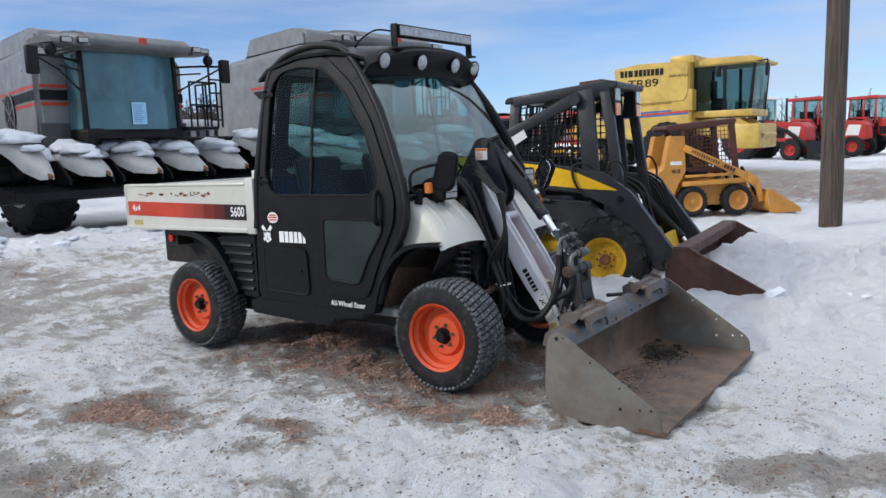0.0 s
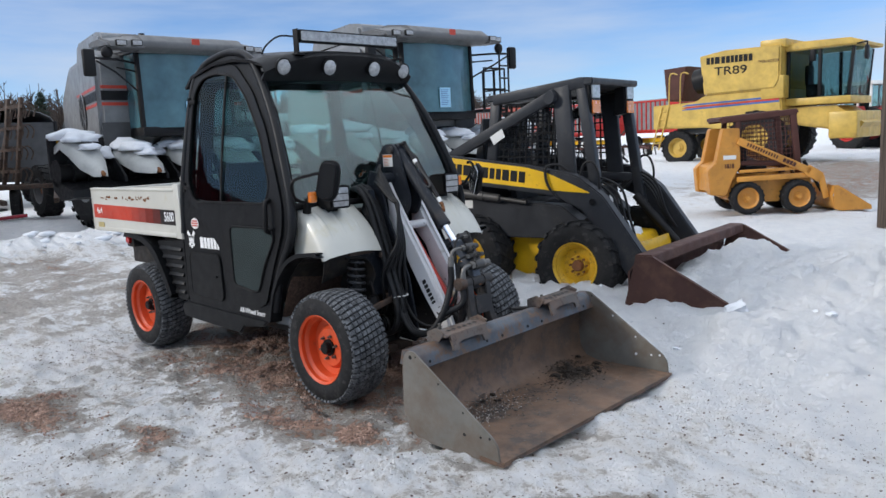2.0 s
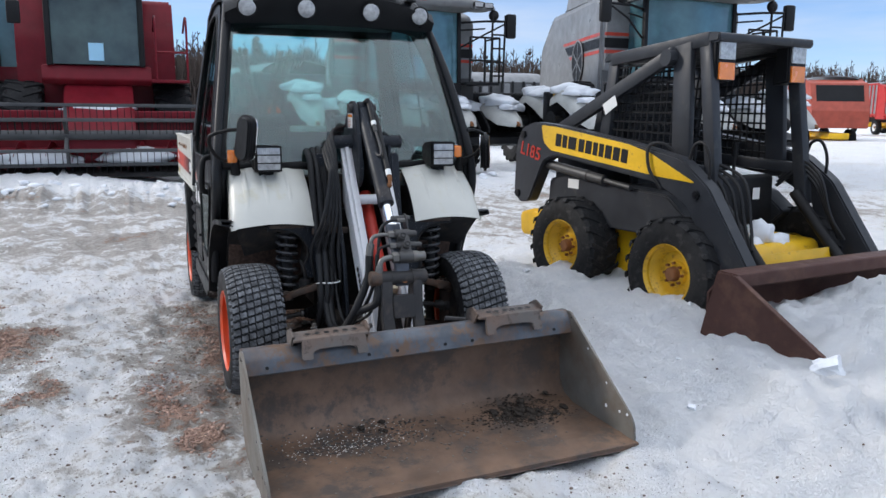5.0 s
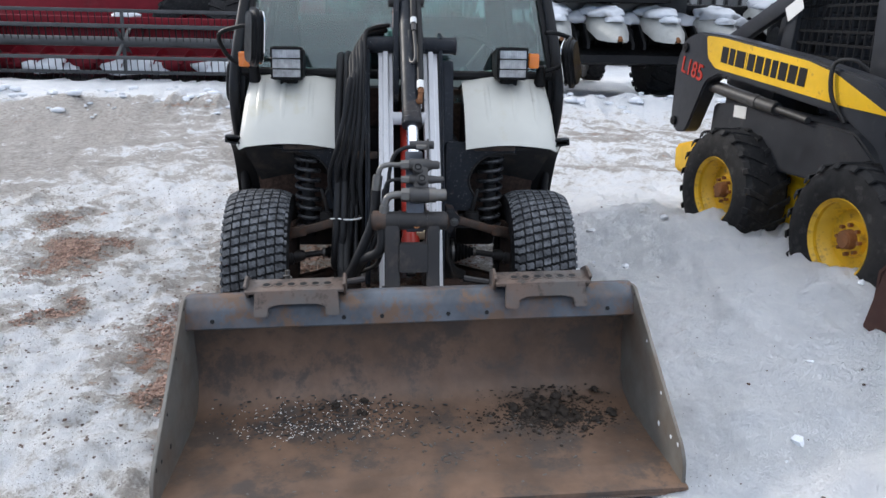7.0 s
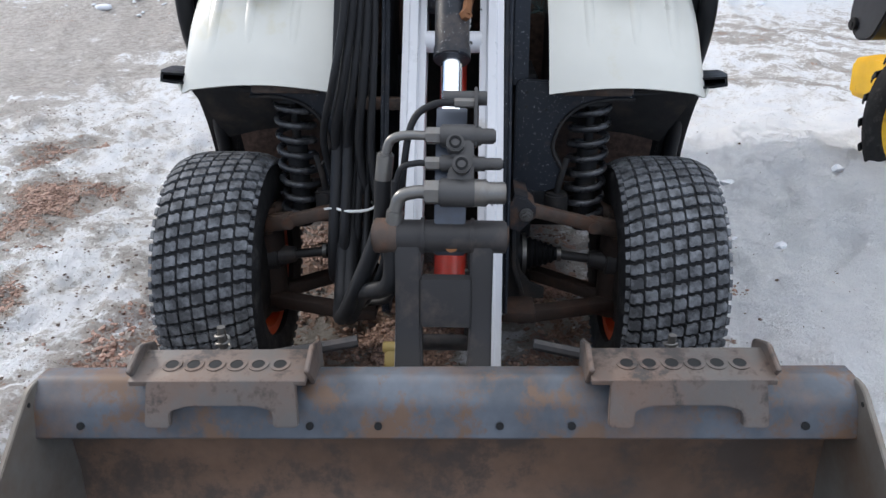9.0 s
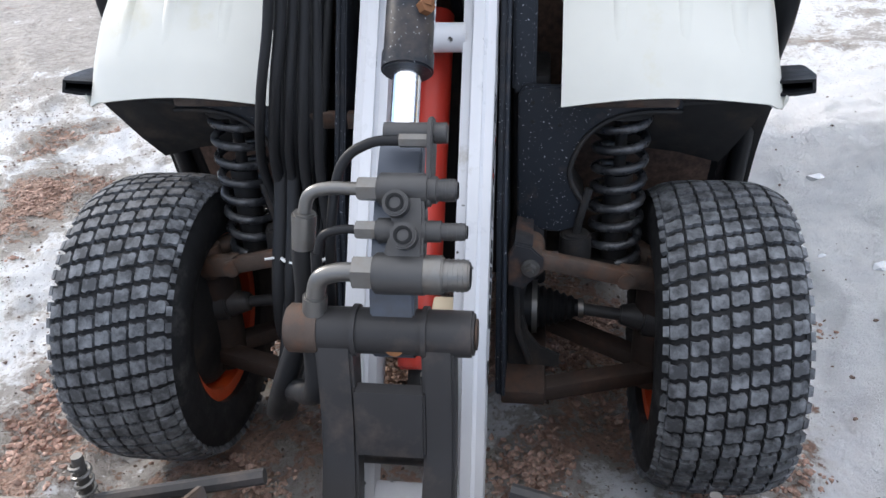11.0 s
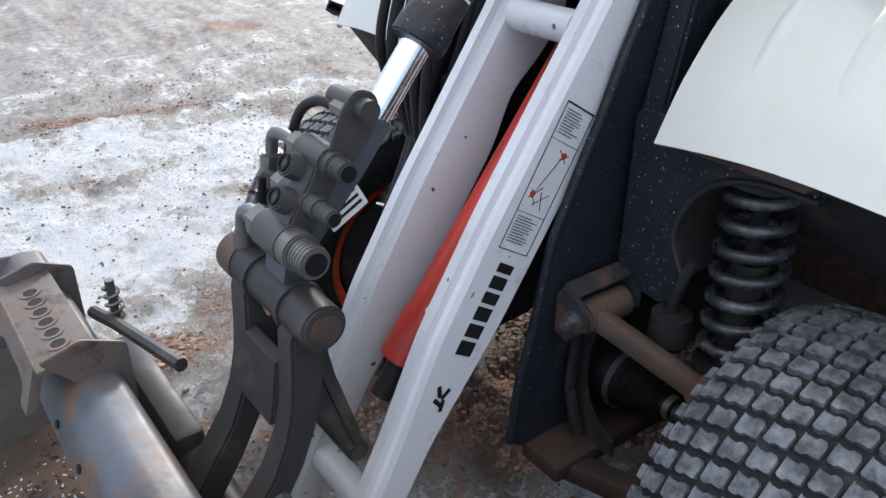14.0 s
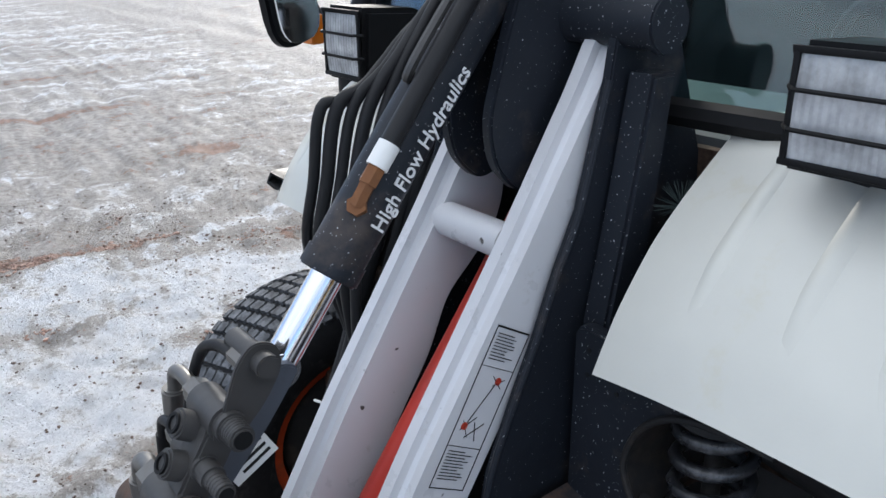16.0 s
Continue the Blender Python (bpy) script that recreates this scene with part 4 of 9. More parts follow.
    plate(bm, inner, lambda x, z: -1.535 + 0.08 * (z - 0.5), 0.005)
    bmesh.ops.transform(bm, matrix=Matrix(((0, 1, 0, 0), (1, 0, 0, 0), (0, 0, 1, 0), (0, 0, 0, 1))), verts=bm.verts)
    g = part("rear_window", bm, M_GLASS, LOADER)
    g.visible_shadow = False
    bm = B()
    box(bm, (-1.55, -0.70, 0.42), (-0.35, 0.70, 0.47))
    part("cab_floor", bm, M_INTERIOR, LOADER)
    bm = B()
    prism(bm, [(-0.62, 0.86), (-0.62, 1.05), (-0.52, 1.18), (-0.29, 1.14), (-0.30, 0.92)], -0.62, 0.62, bevel=0.02)
    part("dashboard", bm, M_INTERIOR, LOADER)
    bm = B()
    prism(bm, [(-0.50, 0.44), (-0.47, 0.44), (-0.275, 0.90), (-0.255, 1.13), (-0.275, 1.13), (-0.30, 0.90)], -0.69, 0.69)
    part("firewall", bm, M_MUD, LOADER, "mud-spattered front wall of the cab")
    for yy in (-0.36, 0.36):
        bm = B()
        box(bm, (-1.28, yy - 0.24, 0.80), (-0.82, yy + 0.24, 0.93), 0.05)
        prism(bm, round_loop([(-1.30, 0.86), (-1.20, 0.86), (-1.30, 1.48), (-1.39, 1.48)], 0.04), yy - 0.23, yy + 0.23, bevel=0.045, seg=3)
        box(bm, (-1.22, yy - 0.16, 0.46), (-0.90, yy + 0.16, 0.80), 0.01)
        part("seat", bm, M_SEAT, LOADER, "black vinyl cab seat")
    bm = B()
    box(bm, (-1.25, -0.10, 0.47), (-0.60, 0.10, 1.02), 0.03)
    part("console", bm, M_INTERIOR, LOADER)
    bm = B()
    ring = [(-0.68 + 0.075 * math.cos(a), 0.36 + 0.19 * math.sin(a), 1.20 + 0.175 * math.cos(a)) for a in [2 * math.pi * i / 28 for i in range(29)]]
    tube(bm, ring, 0.013, 8, cap=False)
    for a in (0.6, 2.6, 4.7):
        tube(bm, [(-0.68, 0.36, 1.20), (-0.68 + 0.075 * math.cos(a), 0.36 + 0.19 * math.sin(a), 1.20 + 0.175 * math.cos(a))], 0.010, 6)
    cyl(bm, (-0.68, 0.36, 1.20), (-0.50, 0.36, 1.12), 0.025, n=12)
    part("steering_wheel", bm, M_SEAT, LOADER)


build_cab_front()


def build_bed():
    x0, x1 = -3.24, -1.60
    bm = B()
    box(bm, (x1 - 0.06, -0.73, 0.955), (x1 - 0.02, 0.73, 1.40), 0.006)
    bed = part("cargo_bed", bm, M_WHITE, LOADER, "white steel cargo bed with chipped paint")
    for s in (-1, 1):
        y = s * 0.755
        bm = B()
        prism(bm, [(x0, 0.955), (x0, 1.30), (x1 - 0.085, 1.335), (x1 - 0.085, 0.945)], y - 0.02, y + 0.02, bevel=0.006)
        part("bed_side", bm, M_WHITE, bed)
        for lo_, hi_, nm in (((x0 - 0.004, y - 0.027, 0.940), (x1 - 0.09, y + 0.027, 0.975), "lower_rail"), ((x0, y - 0.03, 1.292), (x1 - 0.09, y + 0.026, 1.312), "upper_rail"), ((x1 - 0.088, y - 0.028, 0.935), (x1, y + 0.03, 1.345), "corner_post")):
            bm = B()
            box(bm, lo_, hi_, 0.008)
            part(nm, bm, M_WHITE, bed)
    bm = B()
    box(bm, (x0 - 0.02, -0.775, 0.955), (x0 + 0.02, 0.775, 1.30), 0.006)
    part("tailgate", bm, M_WHITE, bed)
    bm = B()
    box(bm, (x0, -0.735, 0.95), (x1 - 0.02, 0.735, 0.985))
    part("bed_floor", bm, M_DARK, bed)
    for s in (-1, 1):
        y = s * 0.7775
        for k in range(12):
            xa, xb = x0 + 0.03 + k * 0.1275, x0 + 0.03 + (k + 1) * 0.1275
            bm = B()
            za = lambda x: (1.053 - 0.012 * (x + 3.21), 1.170 - 0.014 * (x + 3.21))
            prism(bm, [(xa, za(xa)[0]), (xa, za(xa)[1]), (xb, za(xb)[1]), (xb, za(xb)[0])], y - 0.001, y + 0.001)
            t = max(0, min(1, (k - 5) / 5))
            part("stripe", bm, STRIPE[round(t * 5)], bed)
        right = (1, 0, 0) if s < 0 else (-1, 0, 0)
        lettering("model_number", "5600", M_TEXTWHITE, bed, facing((-1.79, s * 0.7795, 1.094), right, (0, 0, 1)), 0.072, 0.001, 0.78)
        lettering("drive_badge", "4x4", M_TEXTWHITE, bed, facing((-3.09, s * 0.7795, 1.113), right, (0, 0, 1)), 0.055, 0.001, 1.0)
        # chipped rust on the upper edge
        bm = B()
        rng = random.Random(5)
        for k in range(26):
            cx, cz = rng.uniform(-3.05, -2.1), rng.uniform(1.215, 1.24)
            w, h = rng.uniform(0.006, 0.035), rng.uniform(0.003, 0.012)
            prism(bm, [(cx - w, cz - h * rng.random()), (cx, cz - h), (cx + w, cz), (cx + w * 0.4, cz + h), (cx - w * 0.7, cz + h * 0.8)], y - 0.0012, y + 0.0012)
        part("rust_chips", bm, M_RUST, bed, "rust chips along the edge")
    bm = B()
    box(bm, (-3.14, -0.7800, 0.968), (-3.02, -0.7765, 1.015))
    part("data_plate", bm, paint("yellowed_plate", (0.45, 0.36, 0.15), 0.5), bed)


STRIPE = [paint("stripe_fade", tuple(a + (b - a) * t for a, b in zip((0.50, 0.045, 0.02), (0.020, 0.016, 0.016))), 0.4) for t in [i / 5 for i in range(6)]]
build_bed()


def build_rear():
    # black louvred quarter panel, wheel arch lip, frame and tail
    for s in (-1, 1):
        bm = B()
        prism(bm, round_loop([(-2.10, 0.90), (-1.64, 0.925), (-1.64, 0.46), (-1.82, 0.46), (-1.95, 0.72)], 0.03), -0.752, -0.70, bevel=0.008)
        if s > 0:
            mirror_y(bm)
        q = part("quarter_panel", bm, M_PLASTIC, LOADER, "black louvred side panel")
        for k in range(6):
            z = 0.85 - 0.065 * k
            xa = -2.03 + 0.20 * max(0, k) / 5
            bm = B()
            bar(bm, (xa, -0.757, z), (-1.68, -0.757, z), 0.018, 0.034, 0.006, up=(0, 0.6, 1))
            if s > 0:
                mirror_y(bm)
            part("louvre", bm, M_PLASTIC, q)
        bm = B()
        pts = smooth_path([(-2.72, -0.70, 0.90), (-2.55, -0.72, 0.905), (-2.30, -0.735, 0.88), (-2.10, -0.745, 0.79), (-1.95, -0.75, 0.62), (-1.86, -0.75, 0.47)], 6)
        rows = [[(p.x, p.y + 0.10, p.z - 0.02), (p.x, p.y - 0.03, p.z), (p.x + 0.01, p.y - 0.05, p.z + 0.005), (p.x + 0.03, p.y - 0.045, p.z + 0.03), (p.x + 0.02, p.y + 0.10, p.z + 0.035)] for p in pts]
        sheet(bm, rows, 0.008)
        if s > 0:
            mirror_y(bm)
        part("rear_fender", bm, M_PLASTIC, LOADER, "black wheel-arch lip")
        bm = B()
        box(bm, (-2.83, -0.68, 0.80), (-2.70, -0.52, 0.93), 0.01)
        if s > 0:
            mirror_y(bm)
        tb = part("tail_bracket", bm, M_DARK, LOADER)
        bm = B()
        cyl(bm, (-2.76, -0.675, 0.865), (-2.76, -0.705, 0.865), 0.035, n=20, bevel=0.005)
        if s > 0:
            mirror_y(bm)
        part("tail_lamp", bm, M_REDLENS, tb)
    bm = B()
    box(bm, (-3.15, -0.50, 0.62), (-1.55, 0.50, 0.94), 0.02)
    box(bm, (-2.62, -0.45, 0.26), (-1.6, 0.45, 0.66), 0.03)
    box(bm, (-1.7, -0.52, 0.30), (-0.45, 0.52, 0.46), 0.02)
    cyl(bm, (-2.435, -0.55, 0.335), (-2.435, 0.55, 0.335), 0.055, n=16)
    part("rear_chassis", bm, M_DARK, LOADER, "dark chassis and rear axle")


build_rear()


def build_fenders():
    prof = smooth_path([(-0.235, 0, 1.205), (-0.185, 0, 1.182), (-0.130, 0, 1.145), (-0.070, 0, 1.100), (-0.015, 0, 1.050), (0.040, 0, 0.978), (0.066, 0, 0.932), (0.086, 0, 0.892)], 4)
    for s in (-1, 1):
        rows = []
        for p in prof:
            t = (p.x + 0.225) / 0.32
            out = 0.715 - 0.02 * (1 - t)
            row = []
            for v in range(9):
                f = v / 8
                row.append((p.x + 0.010 * math.sin(math.pi * f) - 0.022 * f ** 3, 0.290 + (out - 0.03 - 0.290) * f, p.z + 0.020 * math.sin(math.pi * f)))
            base = max(0.885, 0.905 - 0.02 * (1 - t))
            row.append((p.x - 0.034, out - 0.008, p.z - 0.012))
            for f in (0.25, 0.6, 1.0):
                row.append((p.x - 0.045, out + 0.004 * f, (p.z - 0.02) + (base - (p.z - 0.02)) * f))
            rows.append([(x, -y, z) for x, y, z in row])
        bm = B()
        sheet(bm, rows, 0.006)
        if s > 0:
            mirror_y(bm)
        fen = part("front_fender", bm, M_WHITE, LOADER, "cream-white front fender", smooth=50)
        # raised ribs down the front
        for yy in (-0.40, -0.52, -0.62):
            bm = B()
            rows = []
            run = prof[3:-6]
            for i, p in enumerate(run):
                f = (abs(yy) - 0.290) / 0.395
                up = min(1.0, 3.0 * i / (len(run) - 1), 3.0 * (1 - i / (len(run) - 1)))
                rows.append([(p.x + 0.010 * math.sin(math.pi * f) - 0.022 * f ** 3 + h, yy + d, p.z + 0.020 * math.sin(math.pi * f) + h) for d, h in ((-0.020, -0.0042), (-0.007, -0.0036 + 0.0070 * up), (0.007, -0.0036 + 0.0070 * up), (0.020, -0.0042))])
            sheet(bm, rows, 0.003)
            if s > 0:
                mirror_y(bm)
            part("rib", bm, M_WHITE, fen)
        # black arch lip and inner liner
        bm = B()
        pts = smooth_path([(0.045, -0.725, 0.915), (0.0, -0.735, 0.915), (-0.15, -0.745, 0.895), (-0.28, -0.75, 0.82), (-0.40, -0.755, 0.66), (-0.47, -0.755, 0.46)], 6)
        rows = [[(p.x - 0.02, p.y + 0.06, p.z - 0.02), (p.x, p.y - 0.01, p.z - 0.012), (p.x, p.y - 0.045, p.z - 0.006), (p.x - 0.012, p.y - 0.045, p.z + 0.018), (p.x - 0.02, p.y + 0.06, p.z + 0.01)] for p in pts]
        sheet(bm, rows, 0.006)
        if s > 0:
            mirror_y(bm)
        part("arch_lip", bm, M_PLASTIC, LOADER, "black wheel-arch lip")
        bm = B()
        rows = [[(p.x - 0.02, y, p.z - 0.02 - 0.01 * k) for k, y in enumerate((-0.70, -0.55, -0.40, -0.30))] for p in pts if p.z > 0.66]
        sheet(bm, rows, 0.006)
        prism(bm, [(0.04, 0.90), (-0.30, 0.86), (-0.46, 0.80), (-0.46, 1.1), (-0.2, 1.15), (0.0, 1.0)], -0.32, -0.30)
        if s > 0:
            mirror_y(bm)
        part("arch_liner", bm, M_DARK, LOADER)
        # plastic apron, hanging from the fender's outer front corner down past the tyre
        bm = B()
        rows = [[(0.03, -0.70, 0.90), (0.025, -0.55, 0.895), (0.02, -0.34, 0.90)], [(-0.05, -0.66, 0.78), (-0.06, -0.55, 0.79), (-0.06, -0.36, 0.80)], [(-0.10, -0.64, 0.72), (-0.11, -0.55, 0.74), (-0.11, -0.40, 0.76)]]
        sheet(bm, rows, 0.006)
        if s > 0:
            mirror_y(bm)
        part("apron", bm, M_DARK, LOADER)


build_fenders()


def headlamp(s):
    """A boxy lamp on the fender, with a wire guard."""
    y0, y1 = 0.435, 0.575
    bm = B()
    prism(bm, [(-0.145, 1.25), (-0.145, 1.335), (-0.10, 1.352), (0.022, 1.358), (0.030, 1.228), (-0.08, 1.225)], -y1, -y0, bevel=0.010)
    if s > 0:
        mirror_y(bm)
    lamp = part("headlamp", bm, M_RUBBER_TRIM, LOADER, "square black headlamp with a wire guard")
    lamp.matrix_basis = Matrix.Translation((-0.075 if s > 0 else -0.06, 0.003, (1.19 if s > 0 else 1.176) - 1.228 * 1.11)) @ Matrix.Diagonal((1, 1, 1.11, 1))
    bm = B()
    rows = []
    for i in range(7):
        z = 1.238 + 0.110 * i / 6
        rows.append([(0.034 + 0.004 * math.sin(math.pi * i / 6) + 0.0012 * (k % 2), -y1 + 0.010 + (y1 - y0 - 0.020) * k / 24, z) for k in range(25)])
    sheet(bm, rows, 0.006)
    if s > 0:
        mirror_y(bm)
    part("lens", bm, M_LENS, lamp, "ribbed clear lens", smooth=10)
    bm = B()
    for z in (1.272, 1.312):
        tube(bm, [(0.030, -y1 - 0.002, z), (0.048, -y1 + 0.012, z), (0.048, -y0 - 0.012, z), (0.030, -y0 + 0.002, z)], 0.0028, 6)
    for a, b in (((0.036, -y1 + 0.006, 1.234), (0.036, -y1 + 0.006, 1.352)), ((0.036, -y0 - 0.006, 1.234), (0.036, -y0 - 0.006, 1.352))):
        bar(bm, a, b, 0.008, 0.006, 0.002, up=(1, 0, 0))
    for z in (1.236, 1.350):
        bar(bm, (0.036, -y1, z), (0.036, -y0, z), 0.006, 0.008, 0.002)
    if s > 0:
        mirror_y(bm)
    part("guard", bm, M_RUBBER_TRIM, lamp)
    bm = B()
    out = 0.085 if s < 0 else 0.0
    box(bm, (-0.02, -y1 - 0.055 - out, 1.275), (0.016, -y1 - 0.006 - out, 1.335), 0.008)
    if s > 0:
        mirror_y(bm)
    part("turn_signal", bm, M_AMBER, lamp, "amber turn signal")
    bm = B()
    box(bm, (-0.13, -y1 + 0.03, 1.15), (-0.05, -y0 - 0.03, 1.235), 0.01)
    tube(bm, smooth_path([(-0.10, -y0 + 0.0, 1.24), (-0.12, -y0 + 0.07, 1.235), (-0.16, -y0 + 0.13, 1.20), (-0.2, -y0 + 0.16, 1.16)], 5), 0.006, 6)
    if s > 0:
        mirror_y(bm)
    part("mount", bm, M_RUBBER_TRIM, lamp)


headlamp(-1)
headlamp(1)


def wing_mirror(s):
    bm = B()
    tube(bm, smooth_path([(-0.16, -0.66, 1.22), (-0.14, -0.76, 1.26), (-0.10, -0.80, 1.36), (-0.03, -0.70, 1.40), (0.0, -0.64, 1.40)], 6), 0.010, 8)
    cyl(bm, (-0.17, -0.66, 1.16), (-0.15, -0.66, 1.25), 0.028, 0.018, 14)
    if s > 0:
        mirror_y(bm)
    st = part("mirror_arm", bm, M_RUBBER_TRIM, LOADER)
    m = Matrix.Translation((0.03, -0.625, 1.355)) @ Matrix.Rotation(radians(-66), 4, "Z") @ Matrix.Rotation(radians(-14), 4, "X")
    if s > 0:
        m = Matrix.Translation((-0.05, -0.775, 1.27)) @ Matrix.Rotation(radians(-62), 4, "Z") @ Matrix.Rotation(radians(-38), 4, "X")
    bm = B()
    loop = round_loop([(-0.075, -0.13), (-0.068, 0.12), (0.062, 0.135), (0.075, -0.115)], 0.075)
    prism(bm, loop, -0.02, 0.03, "x", 0.018, m, 3)
    if s > 0:
        mirror_y(bm)
    hd = part("mirror_housing", bm, M_PLASTIC, st, "black wing-mirror housing")
    bm = B()
    prism(bm, [(y * 0.9, z * 0.92) for y, z in loop], -0.024, -0.0205, "x", 0, m)
    if s > 0:
        mirror_y(bm)
    part("mirror_glass", bm, M_MIRROR, st)


wing_mirror(-1)
wing_mirror(1)

# --- the loader arms, coupler and hydraulics; they stand a little to the left of the middle ---
YC = 0.033
ARM_FRONT = [(0.60, 0.17), (0.555, 0.27), (0.485, 0.405), (0.405, 0.585), (0.298, 0.765), (0.112, 1.045), (-0.02, 1.255), (-0.068, 1.345)]
ARM_BACK = [(0.52, 0.13), (0.46, 0.24), (0.385, 0.372), (0.243, 0.562), (0.155, 0.700), (0.100, 0.785), (0.062, 0.88), (0.0, 0.935), (-0.050, 0.995), (-0.064, 1.045), (-0.060, 1.10), (-0.062, 1.16), (-0.080, 1.24), (-0.118, 1.33)]


def build_arms():
    poly = round_loop(ARM_FRONT + ARM_BACK[::-1], 0.03, 3)
    for y0, y1, inner in ((-0.098, -0.036, 1), (0.103, 0.165, -1)):
        bm = B()
        prism(bm, poly, y0, y1, bevel=0.021, seg=5)
        arm = part("lift_arm", bm, M_ARM, LOADER, "white steel lift arm with scuffed paint")
        s = 1 if inner < 0 else -1
        yf = y1 if s > 0 else y0
        along = Vector((0.134, 0, -0.214)).normalized()
        right = -along if s > 0 else along
        up = Vector((0.86, 0, 0.53))
        # brand name on the arm, as bars, with a splayed mark below it
        bm = B()
        ctr = Vector((0.297, yf + s * 0.0005, 0.612))
        word_bars(bm, facing(ctr, right, up if s > 0 else up), (0.026, 0.024, 0.024, 0.020, 0.022, 0.016), 0.036, 0.007, 0.001)
        m = facing(Vector((0.385, yf + s * 0.0005, 0.472)), right, up)
        for k, (dx, dy, a) in enumerate(((0.012, 0.010, 0.6), (0.010, -0.006, -0.4), (-0.008, 0.003, 1.2), (-0.012, -0.010, 0.2))):
            box(bm, (-0.011, -0.004, 0), (0.011, 0.004, 0.001), 0, m @ Matrix.Translation((dx, dy, 0)) @ Matrix.Rotation(a, 4, "Z"))
        part("name_mark", bm, M_TEXTBLACK, arm, "black brand mark")["kind"] = "stuff"
        if s > 0:
            # instruction sticker: outline, two dividing lines, rows of print and a small sketch
            o, w, ln = Vector((0.142, 0.1656, 0.936)), 0.072, 0.252
            rt, dn = Vector((-0.86, 0, -0.51)), along
            m = facing(o + rt * (w / 2) + dn * (ln / 2), rt, -dn)
            bm = B()
            for x0, y0_, x1, y1_ in ((-w / 2, ln / 2 - 0.003, w / 2, ln / 2), (-w / 2, -ln / 2, w / 2, -ln / 2 + 0.0015), (-w / 2, -ln / 2, -w / 2 + 0.0015, ln / 2), (w / 2 - 0.0015, -ln / 2, w / 2, ln / 2),
                                     (-w / 2, ln / 2 - 0.062, w / 2, ln / 2 - 0.061), (-w / 2, -ln / 2 + 0.066, w / 2, -ln / 2 + 0.067)):
                box(bm, (x0, y0_, 0), (x1, y1_, 0.0006), 0, m)
            rng = random.Random(3)
            for base, n in ((ln / 2 - 0.012, 9), (-ln / 2 + 0.058, 10)):
                for k in range(n):
                    yy = base - 0.0048 * k
                    x0 = -w / 2 + 0.008
                    box(bm, (x0, yy, 0), (x0 + rng.uniform(0.03, 0.052), yy + 0.0014, 0.0006), 0, m)
            for a, b in (((-0.018, -0.03), (0.012, 0.05)), ((-0.024, -0.035), (0.0, -0.012)), ((-0.01, -0.045), (0.02, -0.02)), ((0.004, 0.038), (0.024, 0.05)), ((-0.002, 0.052), (0.022, 0.036)), ((-0.024, -0.02), (-0.004, -0.044)), ((0.0, -0.02), (0.014, -0.048))):
                p, q = m @ Vector((*a, 0.0003)), m @ Vector((*b, 0.0003))
                tube(bm, [p, q], 0.0007, 4)
            part("instruction_sticker", bm, M_TEXTBLACK, arm, "black-lined instruction sticker")
            for c in ((-0.018, -0.028), (0.012, 0.046)):
                bm = B()
                cyl(bm, m @ Vector((*c, 0)), m @ Vector((*c, 0.0008)), 0.006, n=12)
                part("sticker_dot", bm, M_DECALRED, arm)
    # cross tube
    bm = B()
    cyl(bm, (0.075, -0.04, 1.025), (0.075, 0.107, 1.025), 0.028, n=24)
    part("cross_tube", bm, M_ARM, LOADER, "white cross tube")
    bm = B()
    cyl(bm, (0.50, -0.04, 0.26), (0.50, 0.107, 0.26), 0.030, n=20)
    part("cross_tube", bm, M_ARM, LOADER, "white cross tube")
    # upper pivot of the arms with its black cheeks, and the mast that carries the tilt cylinder
    bm = B()
    cyl(bm, (-0.072, -0.16, 1.335), (-0.072, 0.245, 1.335), 0.036, n=28, bevel=0.004)
    for y in (-0.165, 0.238):
        cyl(bm, (-0.072, y, 1.335), (-0.072, y + 0.012, 1.335), 0.041, n=28, bevel=0.003)
    part("arm_pivot", bm, M_FRAME, LOADER)
    for y0 in (-0.155, 0.170):
        bm = B()
        edge = [(-0.035, 1.26), (0.010, 1.08), (0.048, 1.0), (0.090, 0.895), (0.132, 0.805), (0.173, 0.705), (0.195, 0.585), (0.229, 0.423), (0.241, 0.315)]
        prism(bm, [(-0.05, 1.37), (-0.15, 1.39), (-0.33, 0.95), (-0.33, 0.40), (-0.1, 0.30), (0.20, 0.285)] + edge[::-1], y0, y0 + 0.018, bevel=0.003)
        yl = y0 + (0.016 if y0 > 0 else 0.002)
        tube(bm, [(p.x + 0.001, yl, p.y) for p in smooth_path([(x, z, 0) for x, z in edge], 3)], 0.0055, 8)
        part("tower_plate", bm, M_FRAME, LOADER, "speckled black tower plate")
    for y0, y1 in ((-0.033, -0.010), (0.062, 0.084)):
        bm = B()
        prism(bm, round_loop([(0.0, 1.50), (-0.05, 1.565), (-0.14, 1.555), (-0.33, 1.25), (-0.36, 0.95), (-0.20, 0.95), (-0.02, 1.10), (0.03, 1.085), (0.08, 1.13), (0.095, 1.20), (0.06, 1.32)], 0.04), y0, y1, bevel=0.004)
        part("mast_plate", bm, M_FRAME, LOADER, "black mast plate")
    bm = B()
    cyl(bm, (-0.058, -0.055, 1.520), (-0.058, 0.10, 1.520), 0.024, n=18)
    part("mast_pin", bm, M_LINK, LOADER)
    bm = B()
    box(bm, (-0.145, -0.0345, 1.41), (-0.05, -0.0335, 1.49))
    st = part("warning_sticker", bm, M_PAPER, LOADER, "white and amber warning sticker")
    bm = B()
    box(bm, (-0.142, -0.0355, 1.470), (-0.053, -0.0346, 1.487))
    for k in range(5):
        box(bm, (-0.138, -0.0355, 1.416 + 0.010 * k), (-0.09 + 0.01 * (k % 2), -0.0346, 1.420 + 0.010 * k))
    part("sticker_print", bm, M_AMBER, st)


